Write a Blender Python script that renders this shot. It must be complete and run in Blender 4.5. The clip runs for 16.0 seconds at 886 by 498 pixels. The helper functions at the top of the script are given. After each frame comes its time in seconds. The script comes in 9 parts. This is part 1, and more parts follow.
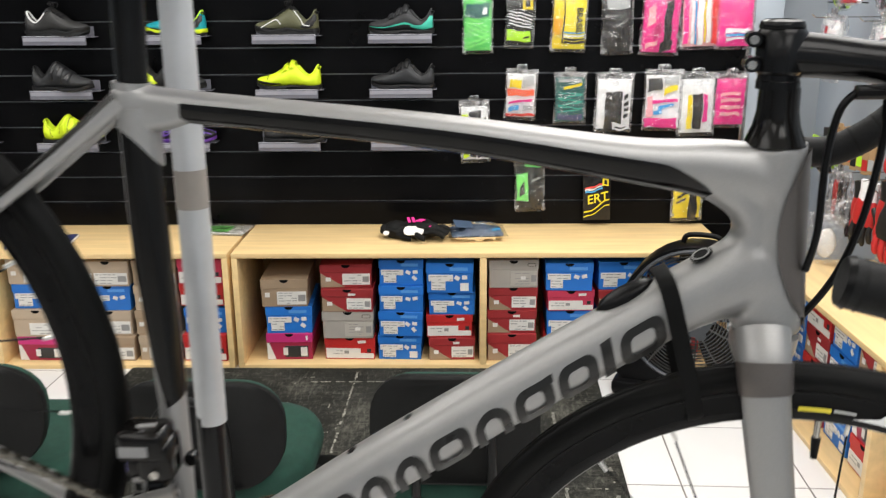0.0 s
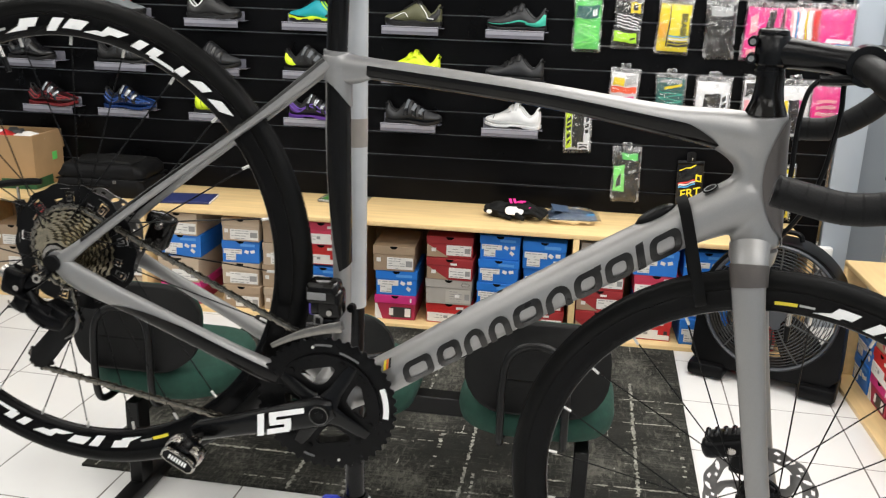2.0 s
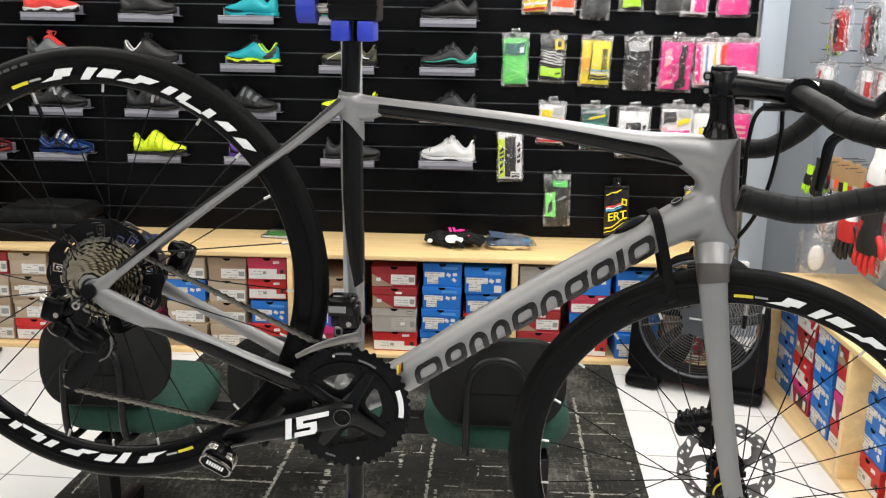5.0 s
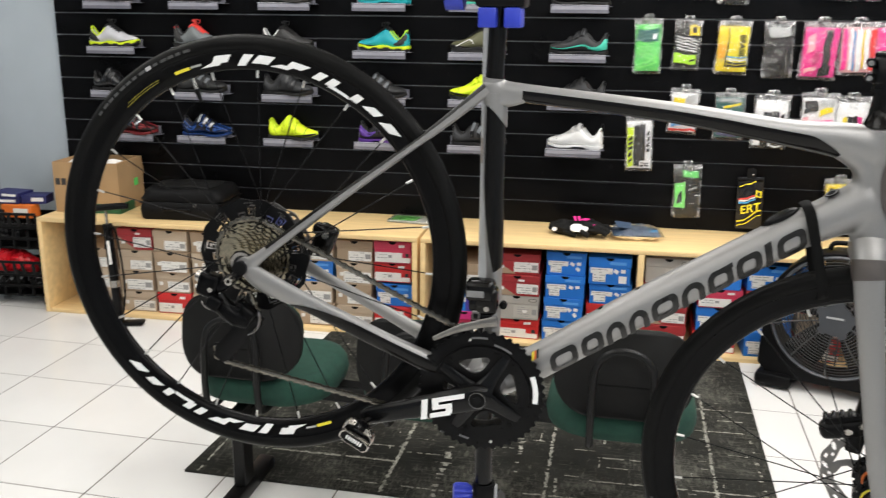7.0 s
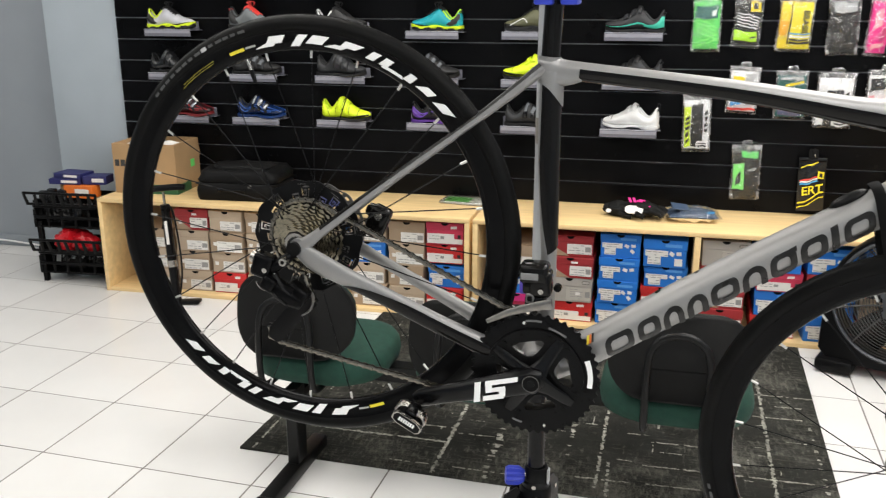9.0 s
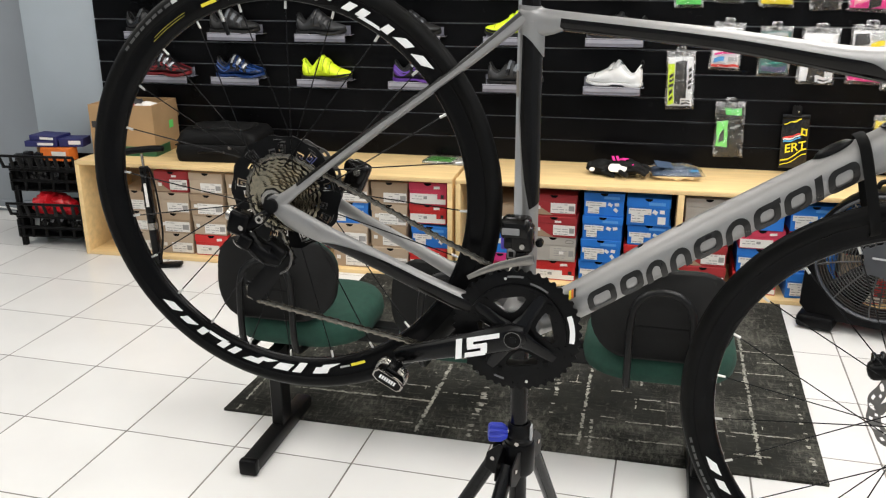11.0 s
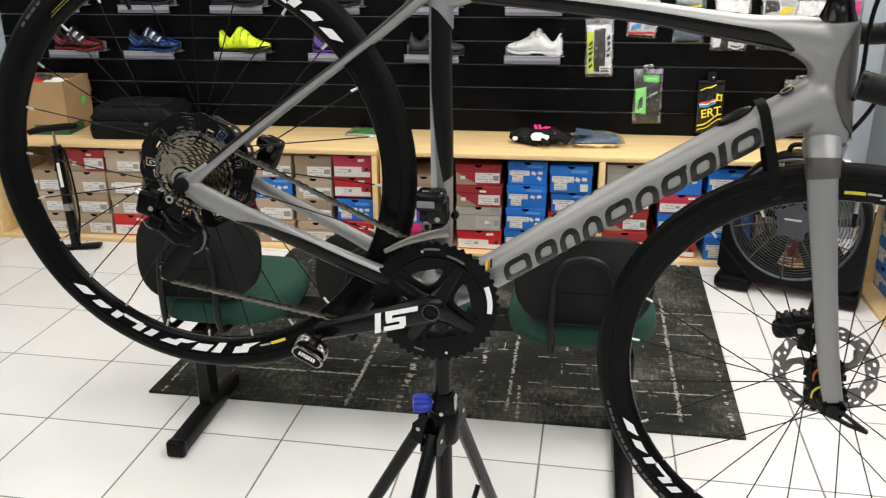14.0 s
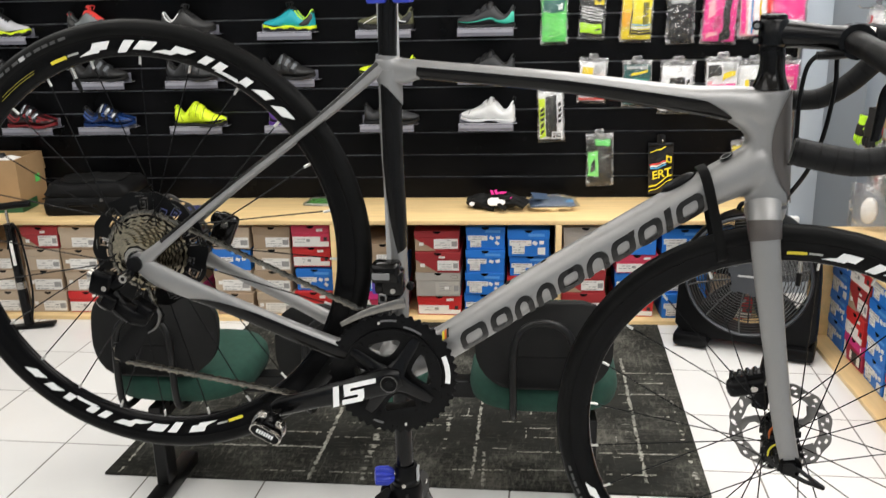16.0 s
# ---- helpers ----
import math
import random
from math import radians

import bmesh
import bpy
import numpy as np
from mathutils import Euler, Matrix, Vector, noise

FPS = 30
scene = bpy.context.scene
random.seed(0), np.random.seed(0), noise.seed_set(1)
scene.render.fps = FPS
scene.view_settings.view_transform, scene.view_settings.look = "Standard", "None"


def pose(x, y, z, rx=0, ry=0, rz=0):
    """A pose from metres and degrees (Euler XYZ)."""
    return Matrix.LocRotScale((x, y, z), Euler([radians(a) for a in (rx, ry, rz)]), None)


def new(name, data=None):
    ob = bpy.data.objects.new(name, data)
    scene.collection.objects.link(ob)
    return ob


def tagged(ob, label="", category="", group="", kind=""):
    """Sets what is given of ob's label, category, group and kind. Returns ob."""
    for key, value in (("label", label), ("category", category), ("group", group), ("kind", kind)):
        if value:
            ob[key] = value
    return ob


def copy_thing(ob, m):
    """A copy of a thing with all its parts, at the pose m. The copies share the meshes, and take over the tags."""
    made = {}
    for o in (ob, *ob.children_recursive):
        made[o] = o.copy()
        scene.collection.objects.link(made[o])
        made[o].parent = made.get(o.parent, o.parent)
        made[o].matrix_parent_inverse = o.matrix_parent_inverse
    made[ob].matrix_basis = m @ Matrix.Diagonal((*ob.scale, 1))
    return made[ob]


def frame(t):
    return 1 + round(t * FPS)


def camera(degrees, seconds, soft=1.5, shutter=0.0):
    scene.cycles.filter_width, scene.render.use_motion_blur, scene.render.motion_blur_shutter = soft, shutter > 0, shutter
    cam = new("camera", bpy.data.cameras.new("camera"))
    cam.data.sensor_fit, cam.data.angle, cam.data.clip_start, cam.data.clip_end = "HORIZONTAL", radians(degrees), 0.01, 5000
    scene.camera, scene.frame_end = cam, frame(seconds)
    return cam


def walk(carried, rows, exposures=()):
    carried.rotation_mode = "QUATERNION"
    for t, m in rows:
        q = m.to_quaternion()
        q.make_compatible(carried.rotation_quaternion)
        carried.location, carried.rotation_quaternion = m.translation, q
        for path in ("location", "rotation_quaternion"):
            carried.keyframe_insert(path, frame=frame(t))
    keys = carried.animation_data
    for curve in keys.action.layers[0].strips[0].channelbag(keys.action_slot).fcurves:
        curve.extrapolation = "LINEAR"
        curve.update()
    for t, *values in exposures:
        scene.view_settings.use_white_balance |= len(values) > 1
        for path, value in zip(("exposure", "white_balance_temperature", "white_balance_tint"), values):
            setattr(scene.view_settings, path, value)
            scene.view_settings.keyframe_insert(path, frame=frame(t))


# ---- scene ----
cam = camera(53.80, 16.0, soft=1.2, shutter=0.5)
# seconds, place in metres, yaw, pitch and lean in degrees
ROWS = [
    (0.0, -1.1366, -3.8856, 1.5040, 0.87, -16.11, -0.40),
    (0.5, -1.2006, -3.9860, 1.5011, 0.77, -16.67, 0.27),
    (1.0, -1.1620, -4.0689, 1.5062, 2.46, -17.11, 1.48),
    (1.5, -1.1053, -4.1597, 1.4999, 5.33, -17.30, 2.80),
    (2.0, -1.1120, -4.2505, 1.5131, 7.66, -16.38, 1.91),
    (2.5, -1.1662, -4.3204, 1.5084, 6.33, -16.44, 1.03),
    (3.0, -1.2025, -4.3702, 1.5087, 3.49, -17.20, 1.27),
    (3.5, -1.2202, -4.3981, 1.5159, 2.95, -16.08, 1.69),
    (5.8, -1.2166, -4.4152, 1.5241, 1.81, -13.85, 0.71),
    (6.0, -1.2199, -4.4149, 1.5225, 3.40, -13.87, 0.46),
    (6.5, -1.2358, -4.4135, 1.5172, 6.93, -14.26, 0.25),
    (7.0, -1.2485, -4.4244, 1.5230, 10.01, -14.90, 0.62),
    (7.5, -1.2624, -4.4103, 1.5201, 12.78, -15.42, 0.74),
    (8.0, -1.2581, -4.4162, 1.5217, 14.09, -15.61, 0.35),
    (8.5, -1.2563, -4.4164, 1.5218, 14.27, -15.77, 0.10),
    (9.0, -1.2538, -4.4126, 1.5203, 13.52, -16.15, -0.07),
    (9.2, -1.2524, -4.4126, 1.5179, 12.97, -16.36, -0.05),
    (11.3, -1.2508, -4.3938, 1.5049, 12.47, -18.72, -0.26),
    (11.5, -1.2494, -4.3978, 1.5061, 13.19, -18.63, -0.61),
    (12.0, -1.2413, -4.3954, 1.5035, 13.60, -19.12, -1.77),
    (12.5, -1.2362, -4.4007, 1.5067, 12.84, -19.95, -3.06),
    (13.0, -1.2333, -4.3954, 1.5024, 11.25, -20.02, -2.82),
    (13.5, -1.2315, -4.3871, 1.5079, 9.23, -20.42, -1.06),
    (14.0, -1.2300, -4.3912, 1.5092, 7.69, -20.56, -0.36),
    (14.5, -1.2249, -4.3942, 1.5110, 6.55, -20.33, -0.55),
    (15.0, -1.2208, -4.3930, 1.5116, 6.30, -19.67, -1.08),
    (15.5, -1.2228, -4.3939, 1.5144, 5.97, -18.40, -1.22),
    (16.0, -1.2193, -4.3981, 1.5211, 4.99, -16.37, -1.28),
]
walk(cam, [(t, pose(x, y, z, 0, 0, yaw) @ pose(0, 0, 0, 90 + pitch) @ pose(0, 0, 0, 0, 0, lean)) for t, x, y, z, yaw, pitch, lean in ROWS], exposures=[(0.0, -0.03), (3.5, -0.03), (9.0, 0.0), (11.5, -0.05), (13.5, -0.14), (14.5, -0.12), (16.0, -0.07)])

# ---- light ----
world = bpy.data.worlds.new("world")
scene.world = world
world.use_nodes = True
world.node_tree.nodes["Background"].inputs[0].default_value = (0.8, 0.9, 1.0, 1)
world.node_tree.nodes["Background"].inputs[1].default_value = 0.05
scene.view_settings.exposure = 0.0

CEIL = 2.75


def ceiling_lamp(x, y, power):
    lamp = bpy.data.lights.new("panel_lamp", "AREA")
    lamp.shape, lamp.size, lamp.size_y, lamp.energy, lamp.color = "RECTANGLE", 1.5, 1.0, power, (1.0, 0.975, 0.94)
    ob = new("panel_lamp", lamp)
    ob.matrix_world = pose(x, y, CEIL - 0.045)


LAMPS = [(x, y, w * k) for y, k in ((-0.8, 1.04), (-2.5, 1.0), (-4.3, 0.72), (-6.2, 0.78)) for x, w in ((-5.2, 8.5), (-2.65, 19.5), (-0.27, 37))]
for lamp_x, lamp_y, lamp_w in LAMPS:
    ceiling_lamp(lamp_x, lamp_y, lamp_w)

# ---- materials ----


def mat(name, color, rough=0.5, metal=0.0, var=0.12, scale=8.0, bump=0.0, bump_scale=60.0, coat=0.0, alpha=1.0, stretch=(1, 1, 1), per_object=0.0, spec=0.5, rough_var=0.08):
    m = bpy.data.materials.new(name)
    m.use_nodes = True
    nt = m.node_tree
    b = nt.nodes["Principled BSDF"]
    tc = nt.nodes.new("ShaderNodeTexCoord")
    mp = nt.nodes.new("ShaderNodeMapping")
    mp.inputs["Scale"].default_value = stretch
    nt.links.new(tc.outputs["Object"], mp.inputs["Vector"])
    n1 = nt.nodes.new("ShaderNodeTexNoise")
    n1.inputs["Scale"].default_value, n1.inputs["Detail"].default_value = scale, 6
    nt.links.new(mp.outputs[0], n1.inputs["Vector"])
    ramp = nt.nodes.new("ShaderNodeValToRGB")
    lo = [max(0.0, c * (1 - var)) for c in color]
    hi = [min(1.0, c * (1 + var)) for c in color]
    ramp.color_ramp.elements[0].position, ramp.color_ramp.elements[1].position = 0.3, 0.7
    ramp.color_ramp.elements[0].color, ramp.color_ramp.elements[1].color = (*lo, 1), (*hi, 1)
    nt.links.new(n1.outputs["Fac"], ramp.inputs["Fac"])
    out = ramp.outputs["Color"]
    if per_object:
        info = nt.nodes.new("ShaderNodeObjectInfo")
        hsv = nt.nodes.new("ShaderNodeHueSaturation")
        mr = nt.nodes.new("ShaderNodeMapRange")
        mr.inputs["To Min"].default_value, mr.inputs["To Max"].default_value = 1 - per_object, 1 + per_object
        nt.links.new(info.outputs["Random"], mr.inputs["Value"])
        nt.links.new(mr.outputs[0], hsv.inputs["Value"])
        nt.links.new(out, hsv.inputs["Color"])
        out = hsv.outputs["Color"]
    nt.links.new(out, b.inputs["Base Color"])
    n2 = nt.nodes.new("ShaderNodeTexNoise")
    n2.inputs["Scale"].default_value, n2.inputs["Detail"].default_value = scale * 4.3, 4
    nt.links.new(mp.outputs[0], n2.inputs["Vector"])
    rr = nt.nodes.new("ShaderNodeMapRange")
    rr.inputs["To Min"].default_value, rr.inputs["To Max"].default_value = max(0.02, rough - rough_var), min(1, rough + rough_var)
    nt.links.new(n2.outputs["Fac"], rr.inputs["Value"])
    nt.links.new(rr.outputs[0], b.inputs["Roughness"])
    b.inputs["Metallic"].default_value = metal
    b.inputs["Coat Weight"].default_value = coat
    b.inputs["Coat Roughness"].default_value = 0.06
    b.inputs["Specular IOR Level"].default_value = spec
    if alpha < 1:
        b.inputs["Alpha"].default_value = alpha
    if bump:
        n3 = nt.nodes.new("ShaderNodeTexNoise")
        n3.inputs["Scale"].default_value, n3.inputs["Detail"].default_value = bump_scale, 5
        nt.links.new(mp.outputs[0], n3.inputs["Vector"])
        bp = nt.nodes.new("ShaderNodeBump")
        bp.inputs["Strength"].default_value, bp.inputs["Distance"].default_value = bump, 0.004
        nt.links.new(n3.outputs["Fac"], bp.inputs["Height"])
        nt.links.new(bp.outputs[0], b.inputs["Normal"])
    return m


M = {}
M["tile"] = mat("white_glazed_tile", (0.74, 0.73, 0.71), 0.16, var=0.03, scale=3, per_object=0.025, rough_var=0.05, bump=0.03, bump_scale=9)
M["grout"] = mat("grey_grout", (0.19, 0.175, 0.16), 0.85, var=0.3, scale=14)
M["wall"] = mat("blue_grey_paint", (0.375, 0.420, 0.475), 0.7, var=0.05, scale=2.5, bump=0.08, bump_scale=120)
M["wall_column"] = mat("grey_column_paint", (0.385, 0.435, 0.475), 0.7, var=0.05, scale=2.5, bump=0.08, bump_scale=120)
M["wall_dark"] = mat("grey_paint", (0.27, 0.295, 0.32), 0.7, var=0.05, scale=2.5, bump=0.08, bump_scale=120)
M["ceiling"] = mat("ceiling_paint", (0.8, 0.8, 0.78), 0.8, var=0.03)
M["slat"] = mat("black_melamine", (0.0032, 0.0032, 0.0036), 0.24, var=0.3, scale=6, bump=0.02, bump_scale=200, spec=0.09)
M["groove"] = mat("aluminium_groove", (0.45, 0.45, 0.46), 0.5, var=0.3)
M["pine"] = mat("pale_pine", (0.80, 0.575, 0.280), 0.38, var=0.10, scale=5, stretch=(0.6, 6, 6), bump=0.06, bump_scale=40, per_object=0.04)
# Darkened pine: the shade inside the cabinets is put into its colour.
M["plank_shaded"] = mat("cabinet_shadow_board", (0.30, 0.19, 0.09), 0.6, var=0.15, scale=5)
M["wire"] = mat("dull_grey_wire", (0.048, 0.049, 0.049), 0.34, metal=0.2)
M["fan_grey"] = mat("dark_grey_plastic", (0.042, 0.046, 0.052), 0.4, var=0.1, scale=20)
M["fan_blade"] = mat("translucent_grey_blade", (0.014, 0.015, 0.018), 0.2, var=0.1, alpha=0.82)
M["acrylic"] = mat("grey_acrylic", (0.17, 0.17, 0.20), 0.08, var=0.06, scale=20, spec=0.7)
M["paint_grey"] = mat("satin_grey_frame_paint", (0.262, 0.258, 0.254), 0.44, metal=0.62, var=0.05, scale=900, coat=0.14, rough_var=0.03, spec=0.25)
M["paint_dark"] = mat("graphite_frame_paint", (0.118, 0.104, 0.096), 0.42, metal=0.80, var=0.05, scale=900, coat=0.12, rough_var=0.03)
M["rotor"] = mat("dark_rotor_steel", (0.16, 0.155, 0.15), 0.42, metal=0.75, var=0.1, scale=60)
M["cassette"] = mat("nickel_cassette_steel", (0.33, 0.295, 0.22), 0.20, metal=1.0, var=0.25, scale=160)
M["carbon"] = mat("gloss_black_paint", (0.004, 0.0036, 0.0033), 0.13, var=0.2, scale=40, coat=0.06, spec=0.17, rough_var=0.03)
M["black"] = mat("matt_black_plastic", (0.0032, 0.0032, 0.0035), 0.34, var=0.2, scale=30, spec=0.13)
M["alu_black"] = mat("black_anodised_aluminium", (0.0030, 0.0030, 0.0033), 0.22, var=0.2, scale=30, spec=0.20)
M["rubber"] = mat("black_tyre_rubber", (0.0038, 0.0038, 0.0037), 0.46, var=0.25, scale=25, bump=0.05, bump_scale=300, spec=0.09)
M["rim_black"] = mat("satin_black_rim", (0.0030, 0.0030, 0.0032), 0.20, var=0.2, scale=30, spec=0.085, rough_var=0.04)
M["mech_black"] = mat("glossy_black_mech", (0.0030, 0.0030, 0.0033), 0.16, var=0.2, scale=60, spec=0.07, rough_var=0.05)
M["ring_black"] = mat("satin_black_chainring", (0.0032, 0.0032, 0.0034), 0.30, var=0.2, scale=30, spec=0.10)
M["inner_ring"] = mat("dull_inner_ring_steel", (0.075, 0.070, 0.062), 0.42, metal=0.75, var=0.3, scale=90)
M["cage_steel"] = mat("satin_cage_steel", (0.21, 0.20, 0.185), 0.33, metal=1.0, var=0.12, scale=120)
M["nipple"] = mat("silver_spoke_nipple", (0.62, 0.61, 0.58), 0.35, metal=0.6, var=0.08, scale=200)
M["yellow_line"] = mat("thin_yellow_print", (0.34, 0.30, 0.03), 0.45, var=0.15, scale=400)
M["tape"] = mat("black_bar_tape", (0.0058, 0.0058, 0.0060), 0.55, var=0.15, scale=60, bump=0.12, bump_scale=400, spec=0.13)
M["steel"] = mat("polished_steel", (0.40, 0.38, 0.35), 0.25, metal=1.0, var=0.1, scale=50)
M["chainsteel"] = mat("oily_chain_steel", (0.17, 0.158, 0.135), 0.24, metal=1.0, var=0.35, scale=110)
M["mast"] = mat("grey_anodised_mast", (0.42, 0.43, 0.44), 0.38, metal=0.35, var=0.06, scale=20)
M["white"] = mat("white_decal", (0.80, 0.80, 0.79), 0.45, var=0.03)
M["yellow_decal"] = mat("yellow_decal", (0.72, 0.60, 0.03), 0.45, var=0.03)
M["dark_decal"] = mat("black_decal", (0.010, 0.0095, 0.009), 0.3, var=0.1, spec=0.3)
M["blue"] = mat("blue_plastic", (0.016, 0.035, 0.40), 0.4, var=0.08, scale=20)
M["green_fabric"] = mat("dark_green_fabric", (0.0052, 0.039, 0.025), 0.9, var=0.15, scale=40, bump=0.15, bump_scale=500)
M["seat_black"] = mat("black_textured_shell", (0.0078, 0.0078, 0.0075), 0.65, var=0.12, scale=30, bump=0.2, bump_scale=350, spec=0.16)
M["black_steel"] = mat("black_powder_coat", (0.004, 0.004, 0.004), 0.36, var=0.2, scale=30, spec=0.22)
M["cardboard"] = mat("brown_cardboard", (0.40, 0.25, 0.12), 0.8, var=0.1, scale=6, bump=0.05, bump_scale=60)
M["beige_box"] = mat("beige_card", (0.46, 0.36, 0.26), 0.7, var=0.06, scale=8, per_object=0.06)
M["tan_box"] = mat("tan_card", (0.36, 0.26, 0.17), 0.7, var=0.07, scale=8, per_object=0.06)
M["grey_box"] = mat("grey_card", (0.40, 0.37, 0.33), 0.7, var=0.06, scale=8, per_object=0.05)
M["blue_box"] = mat("blue_card", (0.015, 0.17, 0.60), 0.5, var=0.06, scale=8, per_object=0.08)
M["red_box"] = mat("red_card", (0.55, 0.022, 0.022), 0.5, var=0.06, scale=8, per_object=0.06)
M["maroon_box"] = mat("maroon_card", (0.34, 0.024, 0.028), 0.55, var=0.08, scale=8, per_object=0.06)
M["pink_box"] = mat("magenta_card", (0.60, 0.03, 0.20), 0.5, var=0.06, scale=8, per_object=0.06)
M["crimson_box"] = mat("crimson_card", (0.56, 0.035, 0.085), 0.5, var=0.06, scale=8, per_object=0.06)
M["darkred_box"] = mat("deep_crimson_card", (0.36, 0.02, 0.06), 0.5, var=0.06, scale=8)
M["pale_blue_print"] = mat("pale_blue_print", (0.10, 0.32, 0.72), 0.5, var=0.05)
M["pale_grey_paper"] = mat("pale_grey_paper", (0.47, 0.44, 0.39), 0.6, var=0.06, scale=20)
M["label"] = mat("white_paper_label", (0.76, 0.74, 0.70), 0.6, var=0.05, scale=30)
M["ink"] = mat("black_print", (0.03, 0.03, 0.03), 0.5)
# Near-black: paints the shade in notches and sockets; also used on black parts.
M["dark"] = mat("dark_hole", (0.004, 0.004, 0.004), 0.8, spec=0.1)
M["lamp"] = bpy.data.materials.new("lamp_diffuser")
M["lamp"].use_nodes = True
M["lamp"].node_tree.nodes["Principled BSDF"].inputs["Emission Color"].default_value = (1, 0.97, 0.92, 1)
M["lamp"].node_tree.nodes["Principled BSDF"].inputs["Emission Strength"].default_value = 0.9


def paint(name, rgb, rough=0.5):
    if name not in M:
        M[name] = mat(name, rgb, rough, var=0.08, scale=25, bump=0.05, bump_scale=200)
    return M[name]


def film_material():
    m = bpy.data.materials.new("clear_plastic_film")
    m.use_nodes = True
    nt = m.node_tree
    nt.nodes.remove(nt.nodes["Principled BSDF"])
    tr = nt.nodes.new("ShaderNodeBsdfTransparent")
    gl = nt.nodes.new("ShaderNodeBsdfGlossy")
    gl.inputs["Roughness"].default_value = 0.05
    gl.inputs["Color"].default_value = (0.95, 0.95, 0.95, 1)
    fr = nt.nodes.new("ShaderNodeFresnel")
    fr.inputs["IOR"].default_value = 1.75
    mx = nt.nodes.new("ShaderNodeMixShader")
    tc = nt.nodes.new("ShaderNodeTexCoord")
    no = nt.nodes.new("ShaderNodeTexNoise")
    no.inputs["Scale"].default_value, no.inputs["Detail"].default_value = 30, 3
    bp = nt.nodes.new("ShaderNodeBump")
    bp.inputs["Strength"].default_value, bp.inputs["Distance"].default_value = 1.0, 0.035
    nt.links.new(tc.outputs["Object"], no.inputs["Vector"])
    nt.links.new(no.outputs["Fac"], bp.inputs["Height"])
    nt.links.new(bp.outputs[0], gl.inputs["Normal"])
    nt.links.new(bp.outputs[0], fr.inputs["Normal"])
    nt.links.new(fr.outputs[0], mx.inputs[0])
    nt.links.new(tr.outputs[0], mx.inputs[1])
    nt.links.new(gl.outputs[0], mx.inputs[2])
    nt.links.new(mx.outputs[0], nt.nodes["Material Output"].inputs[0])
    return m


M["film"] = film_material()


def creased_material(name, start, stop, most, scale):
    """Film with whitish noise patches painted in for the glints on its creases."""
    m = film_material()
    m.name = name
    nt = m.node_tree
    out = nt.nodes["Material Output"]
    src = out.inputs[0].links[0].from_socket
    tc = nt.nodes.new("ShaderNodeTexCoord")
    no = nt.nodes.new("ShaderNodeTexNoise")
    no.inputs["Scale"].default_value, no.inputs["Detail"].default_value, no.inputs["Distortion"].default_value = scale, 2, 1.5
    ramp = nt.nodes.new("ShaderNodeValToRGB")
    ramp.color_ramp.elements[0].position, ramp.color_ramp.elements[1].position = start, stop
    ramp.color_ramp.elements[0].color, ramp.color_ramp.elements[1].color = (0, 0, 0, 1), (most, most, most, 1)
    df = nt.nodes.new("ShaderNodeBsdfDiffuse")
    df.inputs["Color"].default_value = (0.75, 0.75, 0.76, 1)
    mx = nt.nodes.new("ShaderNodeMixShader")
    nt.links.new(tc.outputs["Object"], no.inputs["Vector"])
    nt.links.new(no.outputs["Fac"], ramp.inputs[0])
    nt.links.new(ramp.outputs[0], mx.inputs[0])
    nt.links.new(src, mx.inputs[1])
    nt.links.new(df.outputs[0], mx.inputs[2])
    nt.links.new(mx.outputs[0], out.inputs[0])
    return m


M["creased"] = creased_material("creased_plastic_film", 0.48, 0.72, 0.60, 17)
M["bag_film"] = creased_material("crinkled_bag_film", 0.57, 0.78, 0.32, 13)


